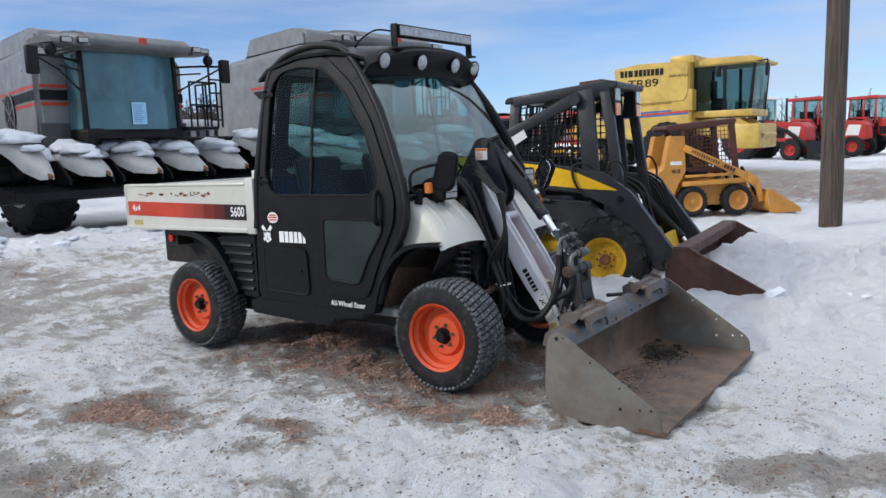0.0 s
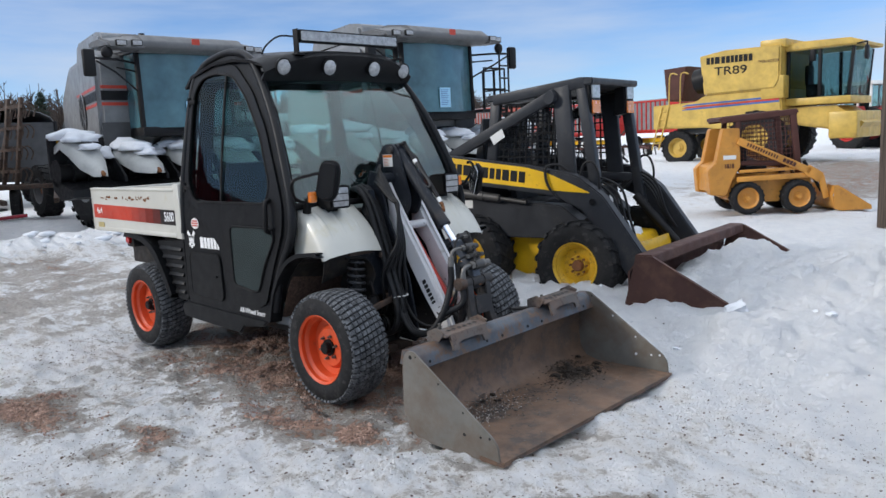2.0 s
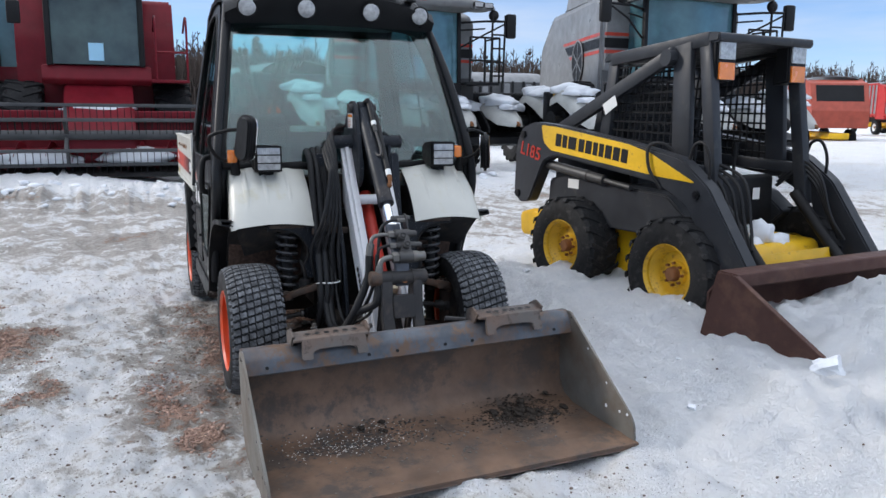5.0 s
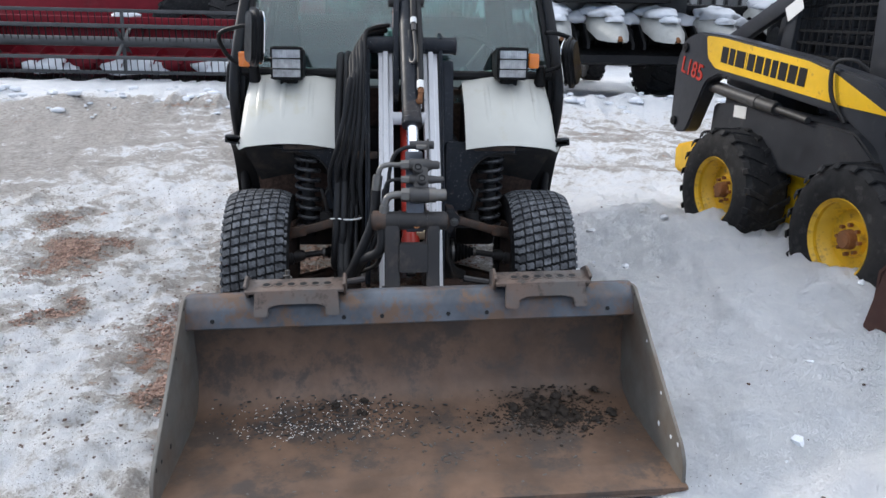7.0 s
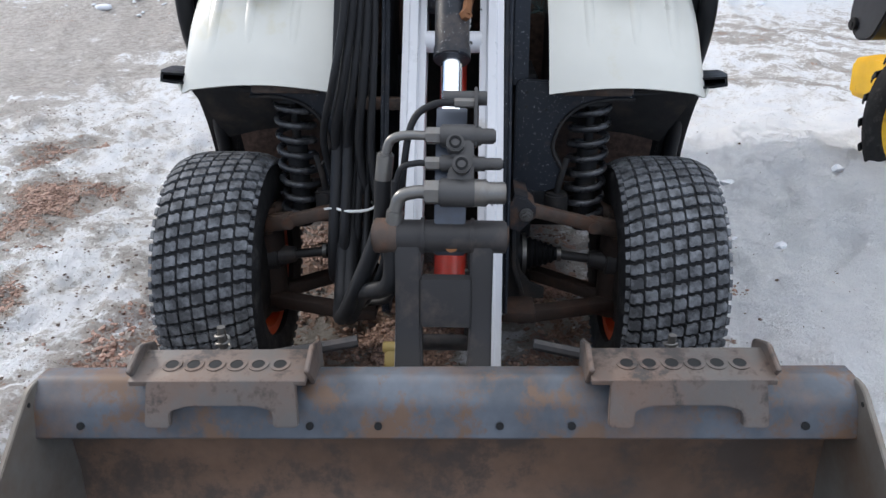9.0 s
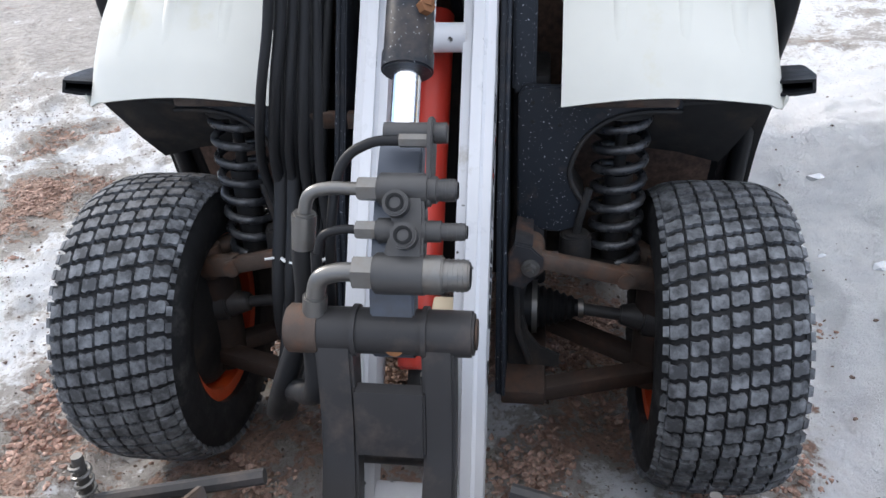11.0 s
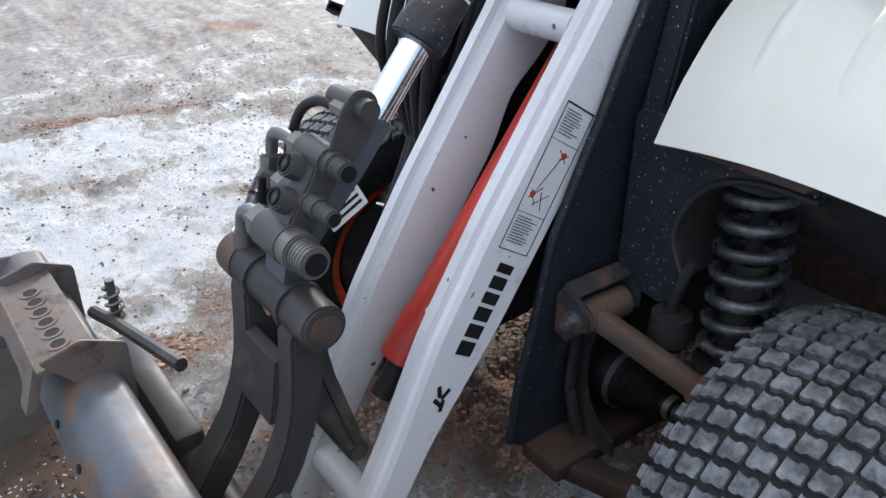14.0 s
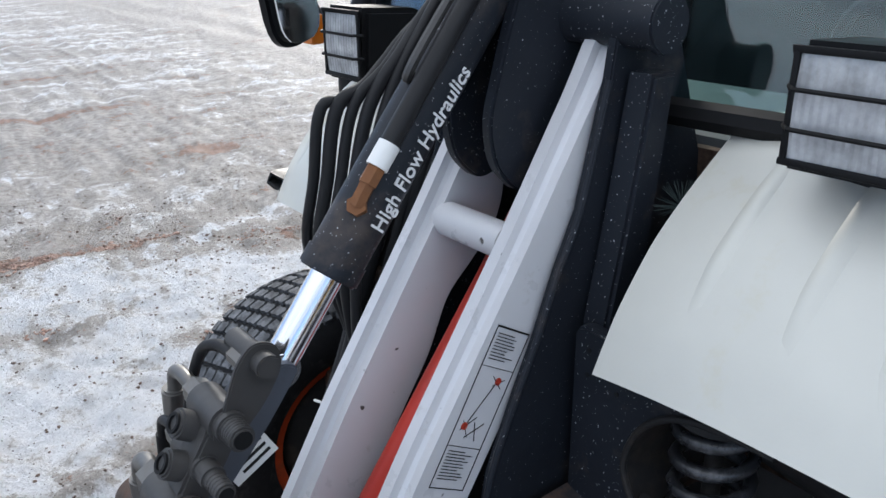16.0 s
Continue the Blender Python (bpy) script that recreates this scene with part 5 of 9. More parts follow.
build_arms()


def build_tilt():
    top, rod = Vector((-0.058, 0.030, 1.520)), Vector((0.425, 0.037, 0.915))
    d = (rod - top).normalized()
    end = Vector((0.337, 0.036, 1.026))
    bm = B()
    cyl(bm, top + d * 0.02, end, 0.0405, n=28, bevel=0.004)
    cyl(bm, end - d * 0.03, end + d * 0.004, 0.043, n=28, bevel=0.003)
    cyl(bm, top - Vector((0, 0.03, 0)), top + Vector((0, 0.03, 0)), 0.036, n=20)
    cylb = part("tilt_cylinder", bm, M_FRAME, LOADER, "black hydraulic tilt cylinder")
    bm = B()
    cyl(bm, end, rod, 0.0235, n=24)
    cyl(bm, rod - Vector((0, 0.020, 0)), rod + Vector((0, 0.020, 0)), 0.026, n=20)
    part("rod", bm, M_CHROME, cylb, "polished chrome rod")
    # lettering along the barrel, on its left flank
    flank = Vector((-0.10, 0.96, -0.16))
    n = (flank - d * flank.dot(d)).normalized()
    right = -d
    up = n.cross(right)
    lettering("barrel_lettering", "High Flow Hydraulics", M_TEXTWHITE, cylb, facing(end - d * 0.205 + n * 0.0402, right, up), 0.026, 0.0012, 0.80, "white slanted lettering")
    # ports with rusty unions and white-banded hoses
    top_n = (Vector((0.6, 0.1, 0.8)) - d * Vector((0.6, 0.1, 0.8)).dot(d)).normalized()
    pn = (top_n + Vector((0, 0.8, 0))).normalized()
    p0 = end - d * 0.095 + pn * 0.040
    bm = B()
    cyl(bm, p0 - pn * 0.01, p0 + pn * 0.014, 0.014, n=6)
    cyl(bm, p0 + pn * 0.008 - d * 0.0, p0 + pn * 0.016 - d * 0.035, 0.011, n=6)
    cyl(bm, p0 + pn * 0.016 - d * 0.030, p0 + pn * 0.016 - d * 0.055, 0.013, n=6)
    part("union", bm, M_RUST, cylb, "rusty hose union")
    bm = B()
    cyl(bm, p0 + pn * 0.016 - d * 0.055, p0 + pn * 0.016 - d * 0.090, 0.0155, n=16)
    part("hose_band", bm, M_PAPER, cylb, "white hose band")
    bm = B()
    tube(bm, smooth_path([p0 + pn * 0.016 - d * 0.085, p0 + pn * 0.020 - d * 0.22, p0 + pn * 0.024 - d * 0.36, top + pn * 0.06 + d * 0.08, top + Vector((-0.06, 0.03, 0.02)), top + Vector((-0.2, 0.0, -0.12))], 6), 0.014, 10)
    part("hose", bm, M_HOSE, cylb)
    q0 = end - d * 0.33 + top_n * 0.042
    bm = B()
    tube(bm, smooth_path([q0 + pn * 0.02 - d * 0.10, q0 + pn * 0.025 + d * 0.02, q0 + pn * 0.012 + d * 0.055, q0 - pn * 0.012 + d * 0.02, q0 - pn * 0.01 - d * 0.12], 6), 0.007, 8)
    part("steel_line", bm, M_VALVE, cylb)
    bm = B()
    cyl(bm, q0 + pn * 0.02 - d * 0.10, q0 + pn * 0.02 - d * 0.14, 0.012, n=6)
    part("union", bm, M_VALVE, cylb)
    bm = B()
    cyl(bm, q0 + pn * 0.02 - d * 0.14, q0 + pn * 0.02 - d * 0.165, 0.014, n=14)
    part("hose_band", bm, M_PAPER, cylb)
    bm = B()
    tube(bm, smooth_path([q0 + pn * 0.02 - d * 0.16, q0 + pn * 0.02 - d * 0.3, top + top_n * 0.06, top + Vector((-0.12, 0.02, 0.0))], 6), 0.013, 10)
    part("hose", bm, M_HOSE, cylb)
    # red lift cylinder between the arms
    bm = B()
    cyl(bm, (-0.06, 0.034, 1.045), (0.375, 0.034, 0.472), 0.036, n=28, bevel=0.004)
    cyl(bm, (0.318, 0.034, 0.547), (0.379, 0.034, 0.467), 0.040, n=28, bevel=0.004)
    lift = part("lift_cylinder", bm, M_RED, LOADER, "red-orange lift cylinder")
    bm = B()
    box(bm, (-0.018, -0.022, -0.022), (0.018, 0.022, 0.022), 0.006, Matrix.Translation((0.318, 0.080, 0.565)) @ Matrix.Rotation(0.5, 4, "Y"))
    part("port_cap", bm, paint("cream_plastic", (0.72, 0.60, 0.40), 0.5), lift, "cream plastic port cap")
    bm = B()
    cyl(bm, (0.37, 0.034, 0.478), (0.42, 0.034, 0.41), 0.02, n=16)
    part("rod", bm, M_DARK, lift)


build_tilt()


def build_coupler():
    # pin tube, centre link and valve block
    bm = B()
    cyl(bm, (0.586, -0.095, 0.686), (0.586, 0.163, 0.686), 0.036, n=28, bevel=0.004)
    for y in (-0.02, 0.088):
        cyl(bm, (0.586, y - 0.004, 0.686), (0.586, y + 0.004, 0.686), 0.041, n=28)
    pin = part("pivot_tube", bm, M_LINK, LOADER, "dark pivot tube with rusty ends")
    bm = B()
    cyl(bm, (0.586, -0.128, 0.686), (0.586, -0.072, 0.686), 0.0385, n=28, bevel=0.004)
    part("pin_sleeve", bm, M_RUSTARM, pin, "rusty pin sleeve")
    for y, s in ((-0.129, -1), (0.164, 1)):
        bm = B()
        cyl(bm, (0.586, y, 0.686), (0.586, y + s * 0.003, 0.686), 0.024, n=20)
        part("pin_end", bm, M_RUSTARM, pin)
    # cast frame: two deep legs that sweep forward below, joined by a web above the window
    front = [(0.628, 0.595), (0.634, 0.54), (0.646, 0.49), (0.672, 0.43), (0.712, 0.375), (0.755, 0.315), (0.775, 0.25)]
    back = [(0.725, 0.24), (0.705, 0.30), (0.660, 0.365), (0.622, 0.43), (0.598, 0.49), (0.580, 0.56), (0.570, 0.62)]
    bm = B()
    prism(bm, [(0.612, 0.606), (0.632, 0.602), (0.640, 0.545), (0.650, 0.494), (0.622, 0.488), (0.600, 0.55)], -0.024, 0.088, bevel=0.004)
    fr = part("coupler_frame", bm, M_LINK, LOADER, "dark grey cast quick-coupler frame")
    for ya, yb, out in ((-0.080, -0.022, -1), (0.084, 0.134, 1)):
        bm = B()
        prism(bm, [(0.575, 0.706), (0.608, 0.706), (0.624, 0.66)] + front + back + [(0.560, 0.675)], ya, yb, bevel=0.005)
        # the inner flank spreads below the window's top
        for v in bm.verts:
            if (v.co.y - (ya + yb) / 2) * out < 0 and v.co.z < 0.48:
                v.co.y -= out * 0.05 * (0.48 - v.co.z)
        leg = part("leg", bm, M_LINK, fr, smooth=30)
        bm = B()
        yo = 0.080 if out > 0 else ya + 0.012
        prism(bm, [(0.562, 0.66), (0.578, 0.60), (0.582, 0.50), (0.525, 0.382), (0.502, 0.388), (0.498, 0.41), (0.540, 0.55)], yo, yo + 0.020, bevel=0.003)
        part("gusset", bm, M_LINK, leg)
        bm = B()
        bar(bm, (0.575, yo + 0.010, 0.60), (0.512, yo + 0.010, 0.40), 0.034, 0.010, 0.002, up=(1, 0, 0.3))
        part("gusset_rib", bm, M_LINK, leg)
    bm = B()
    cyl(bm, (0.505, -0.09, 0.372), (0.505, 0.10, 0.372), 0.020, n=20, bevel=0.003)
    part("lower_pin", bm, M_LINK, fr, "dark lower pivot pin")
    bm = B()
    cyl(bm, (0.70, -0.55, 0.27), (0.70, 0.62, 0.27), 0.032, n=20)
    part("coupler_beam", bm, M_LINK, LOADER)
    for ya, yb in ((-0.56, -0.16), (0.22, 0.64)):
        bm = B()
        box(bm, (0.675, ya, 0.16), (0.735, yb, 0.33), 0.015)
        part("coupler_face", bm, M_LINK, LOADER, "dark coupler plate behind the bucket")
    bm = B()
    prism(bm, round_loop([(0.42, 0.22), (0.445, 0.33), (0.475, 0.345), (0.500, 0.30), (0.49, 0.22)], 0.012), -0.125, -0.095, bevel=0.005)
    cyl(bm, (0.47, -0.13, 0.335), (0.47, -0.09, 0.335), 0.014, n=14, bevel=0.002)
    part("stop_tab", bm, paint("yellow_chipped_paint", (0.55, 0.40, 0.14), 0.5, dirt=(0.2, 0.12, 0.06), amount=0.4), LOADER, "chipped yellow stop tab")
    # the two locking levers with springs
    for s in (-1, 1):
        bm = B()
        y0 = YC + s * 0.19
        tube(bm, smooth_path([(0.70, y0, 0.485), (0.72, y0 + s * 0.12, 0.47), (0.74, y0 + s * 0.24, 0.455), (0.76, y0 + s * 0.34, 0.44)], 5), 0.013, 8)
        lev = part("lock_lever", bm, M_LINK, LOADER, "dark locking lever")
        bm = B()
        pts = [(0.73 + 0.014 * math.cos(a), YC + s * 0.475 + 0.014 * math.sin(a), 0.44 + 0.0016 * k) for k, a in enumerate([i * 0.55 for i in range(48)])]
        tube(bm, pts, 0.0035, 6)
        cyl(bm, (0.73, YC + s * 0.475, 0.43), (0.73, YC + s * 0.475, 0.53), 0.009, n=10)
        part("lever_spring", bm, M_STEEL, lev)
    # link from the rod end down to the pivot tube
    bm = B()
    prism(bm, round_loop([(0.405, 0.925), (0.440, 0.940), (0.52, 0.86), (0.590, 0.76), (0.612, 0.655), (0.580, 0.635), (0.545, 0.76), (0.455, 0.86)], 0.02), YC - 0.028, YC + 0.040, bevel=0.003)
    link = part("tilt_link", bm, paint("blue_grey_link", (0.075, 0.085, 0.105), 0.45, metal=0.3, dirt=(0.05, 0.045, 0.045), amount=0.4), LOADER, "dark bluish steel link")
    bm = B()
    prism(bm, round_loop([(0.478, 0.994), (0.446, 0.982), (0.442, 0.948), (0.470, 0.905), (0.515, 0.865), (0.545, 0.875), (0.520, 0.925), (0.502, 0.970)], 0.02), 0.088, 0.096, bevel=0.002)
    part("lug_plate", bm, M_VALVE, link)
    bm = B()
    cyl(bm, (0.470, 0.02, 0.965), (0.470, 0.115, 0.965), 0.016, n=16)
    cyl(bm, (0.470, 0.106, 0.965), (0.470, 0.116, 0.965), 0.0155, n=6)
    part("rod_pin", bm, M_VALVE, link)
    bm = B()
    cyl(bm, (0.60, YC + 0.010, 0.675), (0.618, YC + 0.010, 0.675), 0.014, n=12)
    part("link_bolt", bm, M_RUST, link)
    # valve block with its two round bosses and three couplings
    bm = B()
    ax = Vector((0.55, 0, -0.835)).normalized()
    o = Vector((0.565, 0.055, 0.885))
    nrm = Vector((0.835, 0, 0.55))
    tm = Matrix.Translation(o) @ Matrix((ax, Vector((0, 1, 0)), nrm)).transposed().to_4x4()
    prism(bm, round_loop([(-0.052, -0.022), (-0.052, 0.026), (0.0, 0.034), (0.11, 0.034), (0.118, -0.016), (0.06, -0.024), (0.03, -0.012), (-0.005, -0.020)], 0.010, 3), -0.058, -0.014, "z", 0.004, tm)
    for c, r in ((-0.032, 0.025), (0.030, 0.019), (0.094, 0.031)):
        cyl(bm, tm @ Vector((c, -0.040, -0.033)), tm @ Vector((c, 0.040, -0.033)), r, n=24, bevel=0.004)
    for c in ((-0.005, -0.006), (0.042, 0.008)):
        cyl(bm, tm @ Vector((*c, -0.04)), tm @ Vector((*c, 0.010)), 0.0195, n=22, bevel=0.003)
    valve = part("valve_block", bm, M_VALVE, LOADER, "grey cast hydraulic valve block")
    for c in ((-0.005, -0.006), (0.042, 0.008)):
        bm = B()
        lathe(bm, [(0.0, 0.009), (0.0, 0.0135), (0.004, 0.0135), (0.004, 0.009)], 20, "z")
        bmesh.ops.transform(bm, matrix=tm @ Matrix.Translation((*c, 0.0095)), verts=bm.verts)
        part("socket_plug", bm, M_RUBBER_TRIM, valve)
    for c, length, r in ((-0.032, 0.062, 0.0165), (0.030, 0.078, 0.0130), (0.094, 0.085, 0.0235)):
        a = tm @ Vector((c, 0.018, -0.033))
        bm = B()
        y = a.y
        cyl(bm, a, (a.x, y + length * 0.55, a.z), r * 1.25, n=24, bevel=0.003)
        cyl(bm, (a.x, y + length * 0.5, a.z), (a.x, y + length, a.z), r, n=24, bevel=0.003)
        for k in range(4):
            yy = y + length * (0.6 + 0.085 * k)
            cyl(bm, (a.x, yy, a.z), (a.x, yy + 0.003, a.z), r * 1.05, n=20)
        cp = part("quick_coupling", bm, M_STEEL if r > 0.02 else M_VALVE, valve, "steel quick coupling")
        bm = B()
        cyl(bm, (a.x, y + length - 0.002, a.z), (a.x, y + length + 0.0008, a.z), r * 0.72, n=18)
        part("coupling_tip", bm, M_RUBBER_TRIM, cp)
        # nut, bent pipe, crimp sleeve and hose on the right side
        bm = B()
        b = tm @ Vector((c, -0.036, -0.033))
        cyl(bm, b, (b.x, b.y - 0.035, b.z), r * 1.15, n=6, bevel=0.002)
        part("hex_nut", bm, M_STEEL, valve)
        bend = {0: (-0.10, 0.10), 1: (-0.075, 0.06), 2: (-0.075, 0.075)}[0 if c < -0.02 else 1 if c < 0.05 else 2]
        bm = B()
        p = [(b.x, b.y - 0.03, b.z), (b.x, b.y + bend[0] + 0.02, b.z), (b.x, b.y + bend[0] - 0.012, b.z - 0.012), (b.x, b.y + bend[0] - 0.025, b.z - 0.05)]
        tube(bm, smooth_path(p, 7), r * 0.62 if r > 0.014 else 0.007, 12)
        part("bent_pipe", bm, M_STEEL if r > 0.014 else M_HOSE, valve, "bent zinc pipe")
        if r > 0.014:
            bm = B()
            e0 = Vector(p[-1])
            cyl(bm, e0 + Vector((0, 0.002, 0.01)), e0 + Vector((0, -0.006, -0.055)), 0.019, n=20, bevel=0.003)
            part("crimp_sleeve", bm, M_STEEL, valve)
            bm = B()
            e1 = e0 + Vector((0, -0.006, -0.05))
            dx = -0.02 if c < 0 else 0.0
            tube(bm, smooth_path([e1, e1 + Vector((0.0, -0.01, -0.12)), Vector((0.50, -0.17 + dx, 0.50)), Vector((0.42, -0.22 + dx, 0.39)), Vector((0.28, -0.24 + dx, 0.40)), Vector((0.16, -0.235 + dx, 0.60)), Vector((0.05, -0.215 + dx, 0.90)), Vector((-0.05, -0.20 + dx, 1.16)), Vector((-0.15, -0.18 + dx, 1.28)), Vector((-0.28, -0.14, 1.20))], 7), 0.020, 12)
            part("hose", bm, M_HOSE, valve, "thick black hydraulic hose")
        else:
            bm = B()
            e0 = Vector(p[-1])
            tube(bm, smooth_path([e0 + Vector((0, 0, 0.01)), e0 + Vector((0.0, -0.01, -0.1)), Vector((0.52, -0.13, 0.55)), Vector((0.40, -0.19, 0.42)), Vector((0.22, -0.20, 0.5)), Vector((0.08, -0.19, 0.85)), Vector((-0.08, -0.17, 1.2)), Vector((-0.25, -0.14, 1.22))], 7), 0.009, 10)
            part("hose", bm, M_HOSE, valve)
    # thin hose from the rod pin
    bm = B()
    tube(bm, smooth_path([(0.485, 0.055, 0.958), (0.490, 0.0, 0.955), (0.50, -0.045, 0.92), (0.52, -0.065, 0.82), (0.53, -0.075, 0.68), (0.50, -0.10, 0.50), (0.40, -0.17, 0.42)], 7), 0.008, 10)
    part("hose", bm, M_HOSE, valve)
    bm = B()
    cyl(bm, (0.485, 0.045, 0.958), (0.485, 0.095, 0.958), 0.011, n=6)
    part("union", bm, M_STEEL, valve)
    # instruction tag behind the block
    bm = B()
    box(bm, (-0.035, -0.0012, -0.055), (0.035, 0.0012, 0.055), 0.0005, Matrix.Translation((0.50, 0.055, 0.835)) @ Matrix.Rotation(0.5, 4, "Y"))
    tag = part("warning_tag", bm, M_PAPER, valve, "white plastic warning tag")
    bm = B()
    for k in range(7):
        box(bm, (-0.028, 0.0010, -0.045 + 0.012 * k), (0.018 + 0.004 * (k % 3), 0.0018, -0.040 + 0.012 * k), 0, Matrix.Translation((0.50, 0.055, 0.835)) @ Matrix.Rotation(0.5, 4, "Y"))
    part("tag_print", bm, M_TEXTBLACK, tag)


build_coupler()


def build_hoses():
    # the bundle of hoses that runs down the right-hand tower
    for k in range(5):
        y = -0.15 - 0.014 * k
        d = 0.022 * k
        bm = B()
        tube(bm, smooth_path([(-0.16, y + 0.10, 1.42 - d), (-0.05 + d * 0.5, y, 1.39 - d), (0.04 + d, y - 0.01, 1.29 - d), (0.10 + d, y - 0.015, 1.19), (0.14 + d * 0.7, y - 0.015 - 0.2 * d, 1.07), (0.17 + d * 0.4, y - 0.02 - 0.5 * d, 0.93), (0.17 - 0.6 * d, y - 0.03 - 0.9 * d, 0.76), (0.16 - d, y - 0.02 - 0.6 * d, 0.58), (0.06 - d, y - 0.02, 0.44), (-0.10, y - 0.01, 0.38)], 6), 0.010 + 0.002 * (k % 2), 10)
        part("hose", bm, M_HOSE, LOADER, "black hydraulic hose")
    for k in range(3):
        y = -0.205 - 0.030 * k
        bm = B()
        x = 0.02 * (k % 2)
        tube(bm, smooth_path([(-0.32, y + 0.03, 1.18), (-0.18, y, 1.30 - 0.01 * k), (-0.06 + x, y - 0.004, 1.20), (0.05 + x, y - 0.01, 0.95), (0.13 + x, y - 0.012, 0.72), (0.20 + x, y - 0.02, 0.52), (0.16, y - 0.03, 0.38), (0.0, y - 0.02, 0.33)], 6), 0.011 + 0.004 * (k % 3), 10)
        part("hose", bm, M_HOSE, LOADER, "black hydraulic hose")
    bm = B()
    box(bm, (0.062, -0.30, 0.845), (0.090, -0.105, 0.878), 0.004)
    cyl(bm, (0.09, -0.245, 0.862), (0.098, -0.245, 0.862), 0.012, n=6)
    part("hose_clamp", bm, M_RUSTARM, LOADER, "rusty hose clamp")
    bm = B()
    pts = [(0.17 + 0.045 * math.cos(a), -0.23 + 0.055 * math.sin(a), 0.60) for a in [2 * math.pi * i / 16 for i in range(17)]]
    tube(bm, pts, 0.004, 6, cap=False)
    cyl(bm, (0.19, -0.285, 0.60), (0.20, -0.31, 0.60), 0.003, n=6)
    part("cable_tie", bm, M_PAPER, LOADER, "white cable tie")


build_hoses()


def build_suspension():
    for s in (-1, 1):
        def side(bm):
            if s < 0:
                mirror_y(bm)
        # inner tower: a black, snow-speckled panel with an arched opening round the spring
        bm = B()
        arch = [(0.53, 0.868), (0.45, 0.866), (0.385, 0.848), (0.338, 0.806), (0.314, 0.745), (0.322, 0.705), (0.345, 0.668)]
        prism(bm, [(0.335, 0.612), (0.30, 0.598), (0.212, 0.606), (0.205, 0.62), (0.205, 0.900), (0.212, 0.914), (0.225, 0.919), (0.53, 0.905)] + arch, 0.004, 0.030, "x", 0.004)
        side(bm)
        face = part("tower_face", bm, M_FRAME, LOADER, "speckled black tower face")
        bm = B()
        line = smooth_path([(0.0, y, z) for y, z in arch], 4)
        sheet(bm, [[(x, p.y, p.z) for x in (0.034, 0.02, -0.03, -0.09)] for p in line], 0.004)
        tube(bm, [(0.033, p.y, p.z) for p in line], 0.0055, 8)
        side(bm)
        part("opening_rim", bm, M_DARK, face)
        for hy, hz in ((0.235, 0.885), (0.235, 0.845), (0.29, 0.838)):
            bm = B()
            cyl(bm, (0.028, hy, hz), (0.0312, hy, hz), 0.0042, n=10)
            side(bm)
            part("face_hole", bm, M_TEXTBLACK, face)
        # the narrow column above it, up to the arm's pivot
        bm = B()
        prism(bm, [(0.005, 0.90), (-0.025, 1.05), (-0.062, 1.27), (-0.110, 1.27), (-0.085, 1.05), (-0.06, 0.90)], 0.192, 0.240, bevel=0.006)
        side(bm)
        part("tower_column", bm, M_FRAME, LOADER, "speckled black column")
        # the arched lower plate round the drive shaft, with its rusty foot
        bm = B()
        prism(bm, [(0.189, 0.290), (0.189, 0.550), (0.240, 0.545), (0.226, 0.480), (0.224, 0.425), (0.236, 0.380), (0.262, 0.345), (0.305, 0.325), (0.305, 0.290)], 0.090, 0.100, "x", 0.003)
        bar(bm, (0.112, 0.207, 0.54), (0.125, 0.212, 0.40), 0.012, 0.020, 0.003, up=(1, 0, 0))
        bar(bm, (0.125, 0.212, 0.405), (0.120, 0.240, 0.315), 0.012, 0.020, 0.003, up=(1, 0, 0))
        side(bm)
        low = part("lower_plate", bm, M_DARK, LOADER, "dark stained lower plate")
        bm = B()
        box(bm, (-0.12, 0.18, 0.262), (0.205, 0.275, 0.296), 0.006)
        side(bm)
        part("foot", bm, M_RUSTLOW, low, "rusty foot of the frame")
        bm = B()
        box(bm, (-0.40, 0.19, 0.42), (-0.05, 0.27, 0.92), 0.01)
        side(bm)
        part("chassis_rail", bm, M_DARK, LOADER)
        # coil spring over a damper
        c0, c1 = Vector((-0.030, 0.420, 0.518)), Vector((-0.022, 0.420, 0.850))
        bm = B()
        turns = 7.5
        pts = []
        for i in range(int(turns * 18) + 1):
            a = i / 18 * 2 * math.pi
            p = c0.lerp(c1, i / (turns * 18))
            pts.append(p + Vector((0.051 * math.cos(a), 0.051 * math.sin(a), 0)))
        tube(bm, pts, 0.0098, 10)
        side(bm)
        sp = part("coil_spring", bm, M_SPRING, LOADER, "black coil spring")
        bm = B()
        cyl(bm, c0 - Vector((0, 0, 0.05)), c0.lerp(c1, 0.6), 0.030, n=20)
        cyl(bm, c0.lerp(c1, 0.55), c1 + Vector((0, 0, 0.05)), 0.013, n=14)
        cyl(bm, c0 - Vector((0, 0, 0.012)), c0 - Vector((0, 0, 0.002)), 0.062, n=24)
        cyl(bm, c1, c1 + Vector((0, 0, 0.02)), 0.062, 0.045, 24)
        side(bm)
        part("damper", bm, M_DARK, sp)
        # upper and lower wishbones
        bm = B()
        bar(bm, (0.122, 0.250, 0.579), (0.070, 0.440, 0.514), 0.032, 0.038, 0.008)
        bar(bm, (0.070, 0.425, 0.517), (0.025, 0.570, 0.480), 0.038, 0.050, 0.010)
        cyl(bm, (0.040, 0.238, 0.577), (0.148, 0.238, 0.577), 0.029, n=24, bevel=0.005)
        cyl(bm, (0.080, 0.440, 0.512), (0.093, 0.440, 0.512), 0.020, n=20, bevel=0.003)
